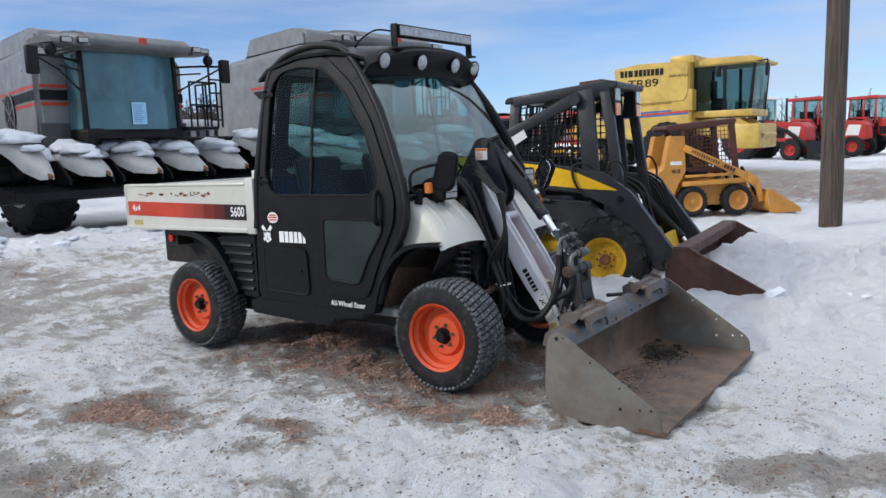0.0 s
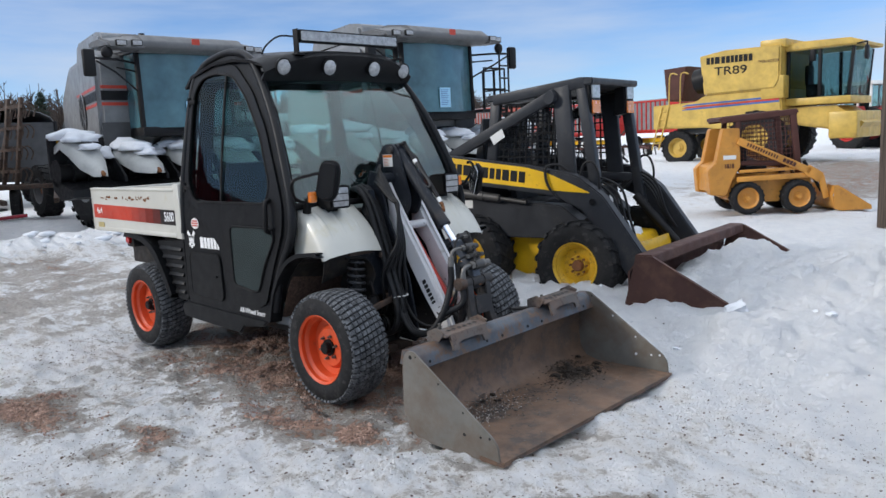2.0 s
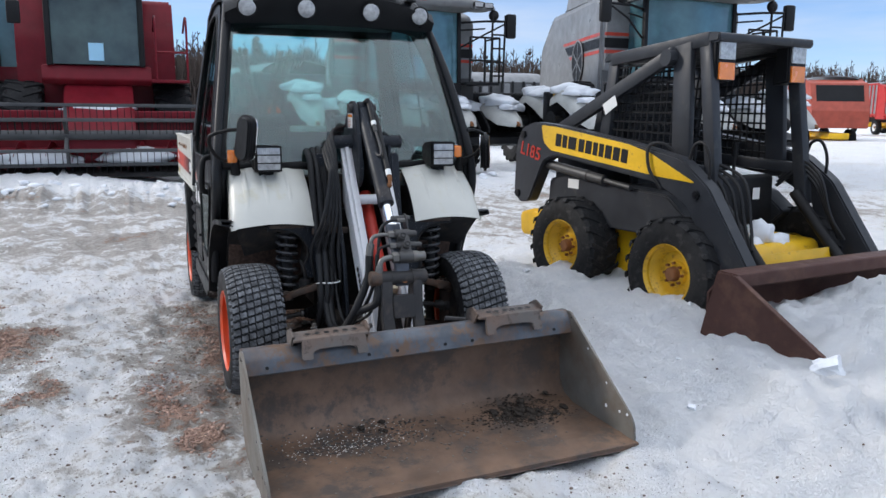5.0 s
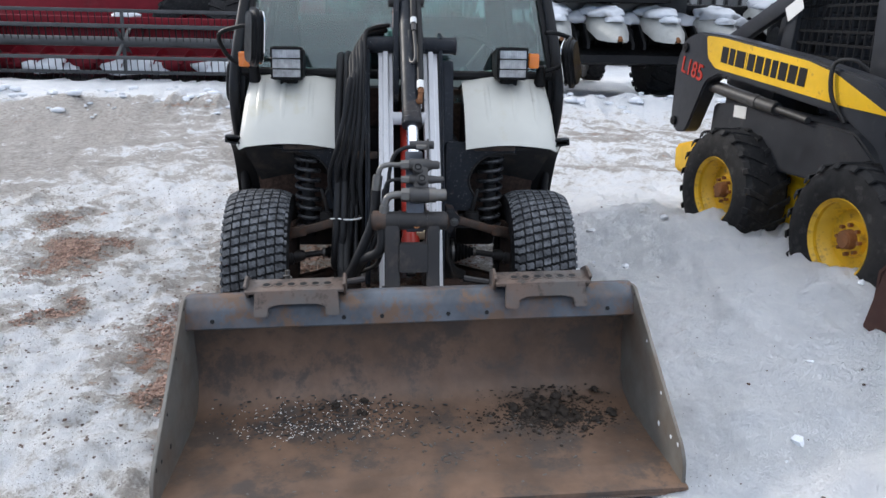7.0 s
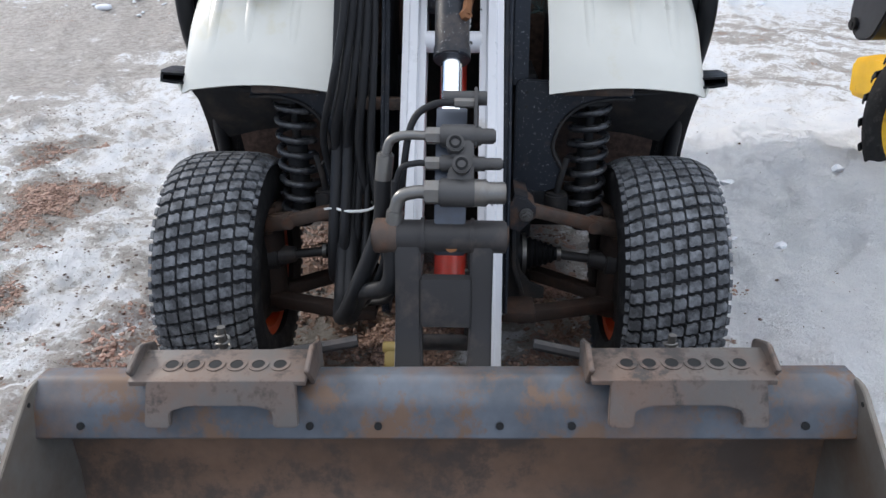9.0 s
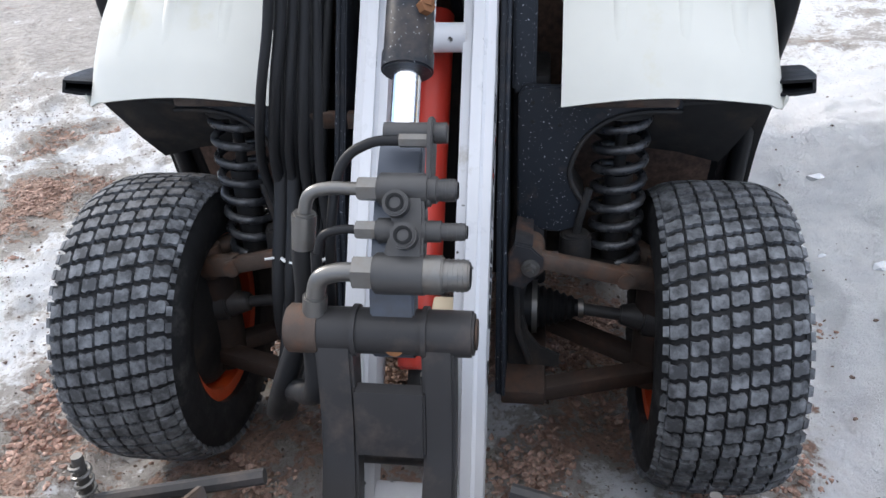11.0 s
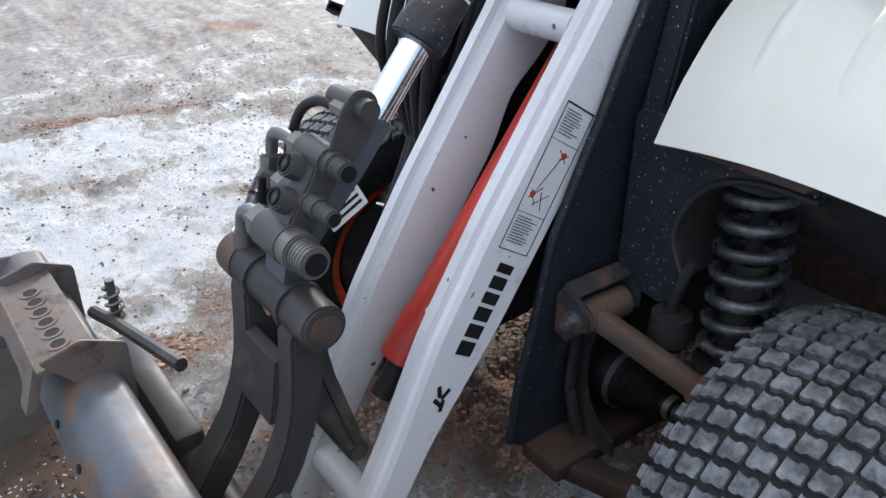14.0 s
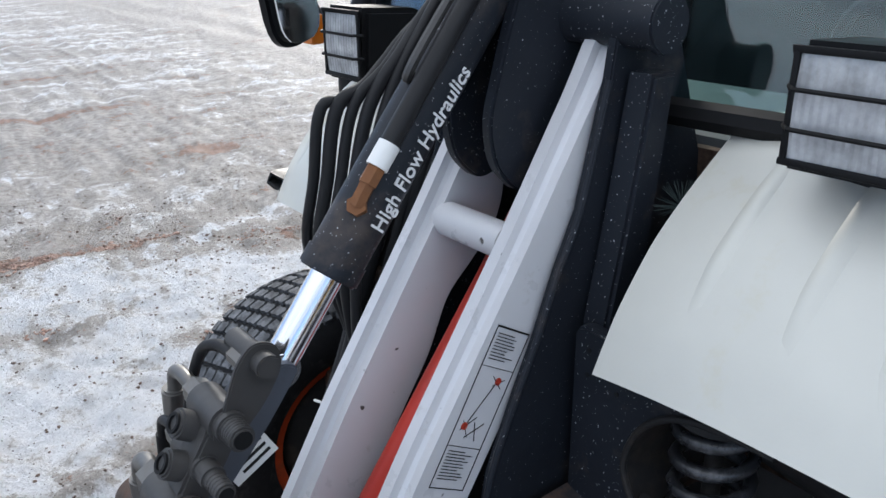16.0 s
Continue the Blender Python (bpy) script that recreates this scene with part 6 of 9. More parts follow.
        tube(bm, smooth_path([(-0.22, 0.225, 0.575), (-0.16, 0.34, 0.555), (-0.02, 0.53, 0.50)], 5), 0.024, 10)
        cyl(bm, (0.02, 0.52, 0.46), (0.02, 0.52, 0.54), 0.030, n=16)
        side(bm)
        part("upper_wishbone", bm, M_RUSTARM, LOADER, "rusty brown suspension arm")
        bm = B()
        bar(bm, (0.17, 0.22, 0.27), (0.02, 0.54, 0.24), 0.05, 0.04, 0.008)
        bar(bm, (-0.18, 0.22, 0.27), (0.0, 0.54, 0.24), 0.05, 0.04, 0.008)
        cyl(bm, (0.0, 0.52, 0.20), (0.0, 0.52, 0.50), 0.045, n=18)
        side(bm)
        part("lower_wishbone", bm, M_RUSTLOW, LOADER)
        bm = B()
        cheek = [(0.193, 0.535), (0.191, 0.605), (0.206, 0.630), (0.240, 0.622), (0.264, 0.598), (0.264, 0.568), (0.240, 0.545), (0.222, 0.525)]
        prism(bm, cheek, 0.152, 0.161, "x", 0.003)
        prism(bm, cheek, 0.022, 0.031, "x", 0.003)
        prism(bm, [(0.191, 0.600), (0.206, 0.634), (0.242, 0.626), (0.240, 0.620), (0.208, 0.626), (0.197, 0.600)], 0.028, 0.156, "x", 0.001)
        side(bm)
        br = part("pivot_bracket", bm, M_BRACKET, LOADER, "dark bracket with rusty edges")
        bm = B()
        cyl(bm, (0.160, 0.238, 0.577), (0.166, 0.238, 0.577), 0.019, n=20)
        cyl(bm, (0.164, 0.238, 0.577), (0.180, 0.238, 0.577), 0.0135, n=6)
        cyl(bm, (0.178, 0.238, 0.577), (0.188, 0.238, 0.577), 0.007, n=10)
        side(bm)
        part("bolt", bm, M_STEEL, br)
        # drive shaft in its rubber boot
        bm = B()
        prof = [(0.20, 0.002), (0.20, 0.058), (0.245, 0.058)]
        for k in range(6):
            prof += [(0.250 + 0.016 * k, 0.055 - 0.005 * k), (0.258 + 0.016 * k, 0.046 - 0.005 * k)]
        prof += [(0.36, 0.018), (0.36, 0.002)]
        lathe(bm, [(d, r) for d, r in prof], 28, "y", (0.008, 0, 0.395), closed=False)
        side(bm)
        bt = part("shaft_boot", bm, M_RUBBER_TRIM, LOADER, "black ribbed rubber boot")
        bm = B()
        cyl(bm, (0.008, 0.34, 0.395), (0.008, 0.56, 0.365), 0.014, n=14)
        cyl(bm, (0.008, 0.44, 0.382), (0.008, 0.49, 0.376), 0.022, 0.034, 20, 0.003)
        cyl(bm, (0.008, 0.49, 0.376), (0.008, 0.55, 0.368), 0.042, 0.050, 20, 0.004)
        side(bm)
        part("shaft", bm, M_LINK, bt)
        for yy, r in ((0.247, 0.060), (0.352, 0.021)):
            bm = B()
            lathe(bm, [(yy - 0.006, r - 0.002), (yy - 0.006, r + 0.002), (yy + 0.006, r + 0.002), (yy + 0.006, r - 0.002)], 28, "y", (0.008, 0, 0.395))
            side(bm)
            part("boot_clamp", bm, M_STEEL, bt)
        # bump stop with its stalk
        bm = B()
        cyl(bm, (0.026, 0.332, 0.535), (0.026, 0.332, 0.597), 0.036, 0.034, 22, 0.006)
        tube(bm, smooth_path([(0.030, 0.332, 0.590), (0.036, 0.340, 0.64), (0.030, 0.356, 0.700)], 5), 0.009, 8)
        side(bm)
        part("bump_stop", bm, M_DARK, LOADER)
        # rust-stained top seat of the spring, under the fender
        bm = B()
        box(bm, (-0.08, 0.33, 0.88), (0.055, 0.52, 0.905), 0.008)
        side(bm)
        part("spring_seat", bm, M_RUSTARM, LOADER)
    bm = B()
    box(bm, (-0.60, -0.20, 0.36), (-0.20, 0.20, 0.95), 0.02)
    part("front_chassis", bm, M_DARK, LOADER)
    # a sprig of spruce caught behind the lamp
    bm = B()
    rng = random.Random(2)
    for k in range(70):
        a, e = rng.uniform(0, 6.28), rng.uniform(-0.4, 1.2)
        p = Vector((-0.105, 0.272, 1.085))
        q = p + 0.04 * Vector((math.cos(a) * math.cos(e), math.sin(a) * math.cos(e), math.sin(e)))
        tube(bm, [p, q], [0.0008, 0.0003], 4)
    part("spruce_sprig", bm, paint("blue_spruce_needles", (0.04, 0.055, 0.052), 0.7), LOADER, "sprig of blue spruce needles")


build_suspension()


M_HOOK = paint("rust_stained_plate", (0.125, 0.11, 0.10), 0.6, metal=0.25, dirt=(0.15, 0.08, 0.048), amount=0.7, dscale=6, grain=90, bump=0.25, spots=((0.05, 0.042, 0.038), 12, 0.53))


def build_bucket():
    m = Matrix.Translation((0, YC + 0.002, 0.0)) @ Matrix.Rotation(radians(1.5), 4, "X")
    hw = 0.815
    shell = [(1.465, 0.012), (0.92, 0.010), (0.83, 0.035), (0.785, 0.10), (0.775, 0.20), (0.785, 0.36), (0.80, 0.44)]
    inner = [(x + 0.010, z + 0.012) for x, z in shell]
    bm = B()
    rows = [[(x, y, z) for y in np.linspace(-hw, hw, 9)] for x, z in (inner[0], *[tuple(p) for p in [v for v in inner[1:]]])]
    sheet(bm, [[tuple(m @ Vector(p)) for p in r] for r in rows], 0.012)
    bk = part("bucket", bm, M_BUCKIN, LOADER, "wide steel bucket, rusty inside, resting on the snow", smooth=60)
    bm = B()
    # rolled beam along the top edge: a flat face below a rounded lip
    prism(bm, round_loop([(0.765, 0.40), (0.790, 0.485), (0.845, 0.492), (0.885, 0.455), (0.906, 0.385), (0.895, 0.380), (0.865, 0.43)], 0.015), -hw, hw, bevel=0.002, m=m)
    beam = part("top_beam", bm, M_BEAM, bk, "worn blue-grey top beam")
    for y in (-0.715, -0.253, -0.117, 0.122, 0.262, 0.71):
        bm = B()
        p = m @ Vector((0.8985, y, 0.412))
        cyl(bm, p, p + Vector((0.003, 0, 0.001)), 0.008, n=12)
        part("bolt_hole", bm, M_TEXTBLACK, beam)
    for s in (-1, 1):
        bm = B()
        poly = [(0.80, 0.445), (0.835, 0.487), (0.885, 0.490), (1.415, 0.135), (1.445, 0.095), (1.452, 0.0), (0.90, 0.0), (0.815, 0.045), (0.775, 0.15)]
        prism(bm, round_loop(poly, 0.02), s * hw - 0.006, s * hw + 0.006, bevel=0.002, m=m)
        sp = part("side_plate", bm, M_BUCKET, bk, "scuffed grey steel side plate with rust below")
        for x, z, r in ((0.86, 0.455, 0.012), (0.90, 0.462, 0.005), (1.06, 0.345, 0.006), (1.225, 0.225, 0.006), (1.225, 0.112, 0.009), (1.335, 0.122, 0.007), (1.395, 0.128, 0.007)):
            bm = B()
            cyl(bm, m @ Vector((x, s * hw - 0.0072, z)), m @ Vector((x, s * hw + 0.0072, z)), r, n=12)
            part("plate_hole", bm, M_SNOWLUMP if s > 0 and z < 0.4 else M_TEXTBLACK, sp)
    bm = B()
    prism(bm, [(1.475, 0.0), (1.33, 0.0), (1.32, 0.020), (1.33, 0.028), (1.462, 0.018)], -hw - 0.012, hw + 0.012, bevel=0.003, m=m)
    part("cutting_edge", bm, M_BUCKIN, bk, "worn cutting edge")
    # hook plates for the coupler, with a row of round slots
    for y0 in (-0.565, 0.325):
        bm = B()
        y1 = y0 + 0.30
        poly = round_loop([(y0, 0.418), (y0 + 0.005, 0.510), (y1 - 0.005, 0.510), (y1, 0.418), (y1 - 0.05, 0.418), (y1 - 0.05, 0.450), (y1 - 0.085, 0.460), (y0 + 0.085, 0.460), (y0 + 0.05, 0.450), (y0 + 0.05, 0.418)], 0.010)
        mm = m @ Matrix.Translation((0.930, 0, 0.436)) @ Matrix.Rotation(radians(-20), 4, "Y") @ Matrix.Translation((0, 0, -0.42))
        prism(bm, poly, -0.006, 0.010, "x", 0.002, mm)
        slant = mm @ Matrix.Translation((0.004, 0, 0.505)) @ Matrix.Rotation(radians(28), 4, "Y")
        box(bm, (-0.095, y0 - 0.03, -0.006), (0.004, y1 + 0.015, 0.006), 0.002, slant)
        box(bm, (-0.095, y0 - 0.03, -0.09), (-0.085, y1 + 0.015, 0.0), 0.002, slant)
        hk = part("hook_plate", bm, M_HOOK, bk, "rusty hook plate")
        for k in range(6):
            p = Vector((-0.046, y0 + 0.042 + 0.043 * k, 0.006))
            bm = B()
            lathe(bm, [(0.0, 0.013), (0.0, 0.020), (0.002, 0.020), (0.002, 0.013)], 18, "z")
            bmesh.ops.transform(bm, matrix=slant @ Matrix.Translation(p), verts=bm.verts)
            part("slot_rim", bm, M_HOOK, hk)
            bm = B()
            cyl(bm, (0, 0, 0), (0, 0, 0.0012), 0.0155, n=16)
            bmesh.ops.transform(bm, matrix=slant @ Matrix.Translation(p), verts=bm.verts)
            part("slot", bm, M_TEXTBLACK, hk)
        for yy in (y0 - 0.035, y1 + 0.012):
            bm = B()
            prism(bm, round_loop([(0.765, 0.40), (0.765, 0.53), (0.835, 0.560), (0.905, 0.54), (0.845, 0.47), (0.835, 0.40)], 0.01), yy, yy + 0.010, bevel=0.002, m=m)
            part("hook_gusset", bm, M_HOOK, bk)
    # sooty lumps among the debris
    rng = random.Random(21)
    for k in range(26):
        bm = B()
        r = rng.uniform(0.009, 0.022)
        x, y = (0.875 + rng.uniform(-0.02, 0.05), -0.215 + rng.uniform(-0.08, 0.05)) if k < 4 else (rng.gauss(0.95, 0.04), rng.gauss(0.52, 0.08))
        lump(bm, tuple(m @ Vector((x, y, 0.03 + max(0, 0.92 - x) * 0.5))), (r * rng.uniform(0.9, 1.5), r, r * 0.7), k + 3, 0.6, 2)
        part("clod", bm, M_CLOD, bk, "dark clod")
    # grit and dark debris lying in the bucket
    rng = random.Random(8)
    for cx, cy, sx, sy, n, mt, lab in ((0.96, 0.50, 0.065, 0.11, 2600, M_CLOD, "dark clods and straw"), (0.93, -0.33, 0.06, 0.19, 620, M_VALVE, "loose grey grit"), (1.12, 0.05, 0.16, 0.45, 260, M_STEEL, "loose pale grit"), (0.94, -0.36, 0.06, 0.17, 420, M_PAPER, "spilled pale grain")):
        bm = B()
        for k in range(n):
            x, y = rng.gauss(cx, sx), rng.gauss(cy, sy)
            if not (0.82 < x < 1.42 and abs(y) < 0.78):
                continue
            z = 0.022 if x > 0.92 else 0.022 + (0.92 - x) * 0.5
            r = rng.uniform(0.0015, 0.003) if mt is M_PAPER else rng.uniform(0.002, 0.006) if mt is not M_CLOD else 0.0012 + 0.0055 * rng.random() ** 3
            q = m @ Vector((x, y, z + r * 0.4))
            bmesh.ops.create_icosphere(bm, subdivisions=1, radius=r, matrix=Matrix.Translation(q) @ Matrix.Rotation(rng.uniform(0, 3), 4, "Z") @ Matrix.Diagonal((1, rng.uniform(0.7, 2.6), 0.45, 1)))
        o = part("debris", bm, mt, bk, lab)
        o["kind"] = "stuff"


build_bucket()


def build_marks():
    # brand name on the cab side as bars, with a pale mark; the steering note is lettered
    for s in (-1, 1):
        right = (1, 0, 0) if s < 0 else (-1, 0, 0)
        bm = B()
        word_bars(bm, facing((-1.23, s * 0.7665, 0.925), right, (0, 0, 1)), (0.046, 0.036, 0.038, 0.034, 0.034, 0.026), 0.078, 0.010, 0.0015)
        m = facing((-1.49, s * 0.7665, 0.945), right, (0, 0, 1))
        for dx, dy, w, h, a in ((-0.03, 0.03, 0.03, 0.014, -0.9), (0.03, 0.03, 0.03, 0.014, 0.9), (0, 0.0, 0.035, 0.022, 0), (-0.022, -0.035, 0.02, 0.012, 0.7), (0.022, -0.035, 0.02, 0.012, -0.7), (0, -0.055, 0.014, 0.010, 0)):
            box(bm, (-w, -h, 0), (w, h, 0.0015), 0, m @ Matrix.Translation((dx, dy, 0)) @ Matrix.Rotation(a, 4, "Z"))
        part("brand_mark", bm, M_TEXTWHITE, LOADER, "white brand mark on the black side")["kind"] = "stuff"
        lettering("steer_note", "All-Wheel Steer", M_TEXTWHITE, LOADER, facing((-0.73, s * 0.7665, 0.485), right, (0, 0, 1)), 0.036, 0.001, 0.95, "small white lettering")
        bm = B()
        cyl(bm, (-1.42, s * 0.7655, 1.06), (-1.42, s * 0.767, 1.06), 0.055, n=28)
        for v in bm.verts:
            v.co.z = 1.06 + (v.co.z - 1.06) * 0.72
        d = part("round_sticker", bm, M_PAPER, LOADER, "oval red and white sticker")
        bm = B()
        for z, w in ((1.078, 0.035), (1.062, 0.046), (1.044, 0.036)):
            box(bm, (-1.42 - w, min(s * 0.767, s * 0.7685), z - 0.005), (-1.42 + w, max(s * 0.767, s * 0.7685), z + 0.005))
        part("sticker_print", bm, M_DECALRED, d)


build_marks()

# ---- other machines ----
def lug_wheel(parent, at, side, r, w, rr, rim_mat, lugs=22, dish=0.4, bolts=8, label="lugged farm tyre", hubcol=None, deep=1.0):
    """A wheel with slanting lugs. Its axle lies along y; side tells which way its face looks."""
    k, h = side, w / 2
    o = k * h
    bm = B()
    d = dish * w
    lathe(bm, [(o - k * 0.02, rr - 0.02), (o, rr), (o - k * 0.02, rr + 0.01), (o - k * 0.05, rr - 0.03), (o - k * d, rr - 0.06), (o - k * d, rr * 0.45), (o - k * d * 0.8, rr * 0.40), (o - k * d * 0.8, 0.001), (o - k * (d + 0.02), 0.001), (o - k * (d + 0.02), rr - 0.05), (-o, rr - 0.02)], 40)
    rim = part("wheel", bm, rim_mat, parent)
    rim.matrix_basis = Matrix.Translation(at)
    bm = B()
    t = (r - rr)
    lathe(bm, [(h - 0.01, rr - 0.01), (h + 0.01, rr + 0.15 * t), (h + 0.02, rr + 0.5 * t), (h, rr + 0.82 * t), (h * 0.8, r - 0.03 * r), (0, r - 0.02 * r), (-h * 0.8, r - 0.03 * r), (-h, rr + 0.82 * t), (-h - 0.02, rr + 0.5 * t), (-h - 0.01, rr + 0.15 * t), (-h + 0.01, rr - 0.01)], 56)
    part("tyre", bm, M_TYRE, rim, label, smooth=30)
    bm = B()
    step = 2 * math.pi / lugs
    hh = (0.035 * r + 0.012) * deep
    for i in range(lugs):
        for s in (-1, 1):
            a0 = (i + (0.5 if s > 0 else 0)) * step
            pa = []
            for f, da in ((0.05, 0.0), (0.55, 0.35), (1.0, 0.62), (1.12, 0.66)):
                pa.append((s * h * f, a0 + da * step * 0.9, r * (1.0 if f < 1.05 else 0.93)))
            tw = step * 0.17
            lo, hi = [], []
            for y, a, q in pa:
                for sg in (-1, 1):
                    aa = a + sg * tw
                    lo.append(bm.verts.new(((q - hh * 1.4) * math.cos(aa), y * 0.98, (q - hh * 1.4) * math.sin(aa))))
                    aa = a + sg * tw * 0.75
                    hi.append(bm.verts.new((q * math.cos(aa), y, q * math.sin(aa))))
            for j in range(len(pa) - 1):
                b = 2 * j
                bm.faces.new((hi[b], hi[b + 1], hi[b + 3], hi[b + 2]))
                bm.faces.new((lo[b], hi[b], hi[b + 2], lo[b + 2]))
                bm.faces.new((lo[b + 1], lo[b + 3], hi[b + 3], hi[b + 1]))
            bm.faces.new((lo[-2], hi[-2], hi[-1], lo[-1]))
            bm.faces.new((lo[0], lo[1], hi[1], hi[0]))
    part("tread", bm, M_TYRE, rim, "deep slanting lugs", smooth=30)["kind"] = "stuff"
    bm = B()
    ho = o - k * d * 0.8
    cyl(bm, (0, ho - k * 0.02, 0), (0, ho + k * 0.05, 0), rr * 0.26, rr * 0.22, 20, 0.006)
    part("hub", bm, hubcol or M_RUST, rim)
    for i in range(bolts):
        a = 2 * math.pi * i / bolts
        bm = B()
        c = (rr * 0.36 * math.cos(a), rr * 0.36 * math.sin(a))
        cyl(bm, (c[0], ho, c[1]), (c[0], ho + k * 0.025, c[1]), rr * 0.05, n=6)
        part("wheel_nut", bm, hubcol or M_RUST, rim)
    return rim


def mesh_screen(name, parent, corners, nu, nv, r, mat=None, label="black wire mesh screen"):
    """A grid of rods between four corners."""
    a, b, c, d = [Vector(v) for v in corners]
    bm = B()
    for i in range(nu + 1):
        t = i / nu
        bar(bm, a.lerp(b, t), d.lerp(c, t), r * 2, r * 2, up=(0.3, 0.9, 0.1))
    for j in range(nv + 1):
        t = j / nv
        bar(bm, a.lerp(d, t), b.lerp(c, t), r * 2, r * 2, up=(0.3, 0.9, 0.1))
    o = part(name, bm, mat or M_BLACK, parent, label)
    o["kind"] = "stuff"
    return o


SKID = thing("skid_loader", "yellow and charcoal skid-steer loader standing in snow, bucket down", "loader", pose(-0.99, 3.12, -0.04, 0, 0, 8.5), "skid loaders")


def build_skid():
    P = SKID
    for x in (-0.67, 0.54):
        for s in (-1, 1):
            lug_wheel(P, (x, s * 0.70, 0.42 if x < 0 else 0.395), s, 0.42, 0.30, 0.225, M_NHRIM, 20, 0.38, 8, "worn black loader tyre", deep=0.25)
    bm = B()
    prism(bm, round_loop([(-1.10, 0.24), (-1.15, 0.42), (-1.0, 0.62), (0.80, 0.60), (0.92, 0.30), (0.80, 0.20)], 0.05), -0.50, 0.50, bevel=0.012)
    part("chassis", bm, M_YELLOW, P, "yellow lower chassis")
    bm = B()
    prism(bm, round_loop([(-1.40, 0.42), (-1.42, 0.62), (-1.20, 0.68), (-1.05, 0.66), (-1.05, 0.42)], 0.04), -0.74, 0.74, bevel=0.03)
    part("rear_bumper", bm, M_YELLOW, P)
    for s in (-1, 1):
        bm = B()
        prism(bm, round_loop([(-1.12, 0.68), (-1.10, 0.96), (-0.80, 1.0), (0.30, 0.94), (0.52, 0.78), (0.36, 0.62), (-0.9, 0.60)], 0.04), -0.64, -0.44, bevel=0.012)
        if s > 0:
            mirror_y(bm)
        sd = part("side_panel", bm, M_CHARCOAL, P, "charcoal side panel")
        bm = B()
        prism(bm, round_loop([(-1.06, 0.60), (-1.06, 0.68), (-0.55, 0.70), (-0.50, 0.62)], 0.03), -0.62, -0.46, bevel=0.01)
        if s > 0:
            mirror_y(bm)
        part("yellow_trim", bm, M_YELLOW, sd)
        # boom
        bm = B()
        arm = round_loop([(-1.50, 0.82), (-1.48, 1.25), (-1.40, 1.40), (-1.22, 1.455), (-0.9, 1.435), (0.0, 1.325), (0.42, 1.235), (0.68, 1.04), (1.10, 0.46), (1.08, 0.31), (0.92, 0.30), (0.68, 0.62), (0.48, 0.90), (0.25, 1.04), (-0.9, 1.175), (-1.06, 1.12), (-1.27, 0.735), (-1.42, 0.715)], 0.05)
        prism(bm, arm, -0.75, -0.63, bevel=0.012)
        if s > 0:
            mirror_y(bm)
        boom = part("boom_arm", bm, M_CHARCOAL, P, "charcoal loader boom with a yellow band")
        bm = B()
        prism(bm, round_loop([(-1.10, 1.430), (-0.88, 1.417), (0.0, 1.308), (0.20, 1.255), (0.56, 1.065), (0.28, 1.085), (-0.96, 1.215), (-1.06, 1.28)], 0.03), -0.754, -0.748)
        if s > 0:
            mirror_y(bm)
        part("yellow_band", bm, M_YELLOW, boom)
        right = (1, 0, -0.112) if s < 0 else (-1, 0, 0.112)
        bm = B()
        word_bars(bm, facing((-0.45, s * 0.7542, 1.262), right, (0.112, 0, 1)), (0.075, 0.06, 0.10, -0.001, 0.07, 0.075, 0.055, 0.055, 0.075, 0.075, 0.07), 0.105, 0.018, 0.0025)
        part("brand_lettering", bm, M_TEXTBLACK, boom, "black brand lettering bars")["kind"] = "stuff"
        lettering("model_number", "L185", M_RED, boom, facing((-1.255, s * 0.7535, 1.19), (1, 0, -0.2) if s < 0 else (-1, 0, 0.2), (0.1, 0, 1)), 0.115, 0.003, 0.92, "red model number")
        for cx, cz, r in ((-1.43, 0.80, 0.035), (-1.36, 1.34, 0.035), (0.58, 0.985, 0.03), (1.00, 0.38, 0.035)):
            bm = B()
            cyl(bm, (cx, -0.748, cz), (cx, -0.77, cz), r, n=16, bevel=0.004)
            cyl(bm, (cx, -0.769, cz), (cx, -0.776, cz), r * 0.4, n=6)
            if s > 0:
                mirror_y(bm)
            part("pin_head", bm, M_BLACK, boom)
        bm = B()
        cyl(bm, (-1.15, -0.665, 1.09), (-0.35, -0.665, 1.00), 0.042, n=18, bevel=0.004)
        cyl(bm, (-0.60, -0.665, 1.028), (-0.54, -0.665, 1.021), 0.047, n=18)
        if s > 0:
            mirror_y(bm)
        lc = part("lift_cylinder", bm, M_VALVE, P, "grey lift cylinder")
        bm = B()
        cyl(bm, (-0.36, -0.665, 1.001), (-0.05, -0.665, 0.965), 0.022, n=14)
        if s > 0:
            mirror_y(bm)
        part("rod", bm, M_VALVE, lc)
        bm = B()
        cyl(bm, (0.50, -0.44, 0.95), (0.93, -0.44, 0.48), 0.042, n=18, bevel=0.004)
        if s > 0:
            mirror_y(bm)
        tc_ = part("tilt_cylinder", bm, M_BLACK, P, "black tilt cylinder")
        bm = B()
        cyl(bm, (0.92, -0.44, 0.49), (1.08, -0.44, 0.31), 0.022, n=14)
        if s > 0:
            mirror_y(bm)
        part("rod", bm, M_CHROME, tc_)
        for k in range(4):
            bm = B()
            a = 0.03 * k
            tube(bm, smooth_path([(0.35, -0.46 - a * 0.5, 0.98 + a), (0.48, -0.50, 1.10 + a), (0.62 + a, -0.52 + a, 1.00 + a), (0.72 + a, -0.54 + a, 0.80), (0.85 + a * 0.5, -0.52, 0.62)], 6), 0.012, 8)
            if s > 0:
                mirror_y(bm)
            part("hose", bm, M_HOSE, P)
        bm = B()
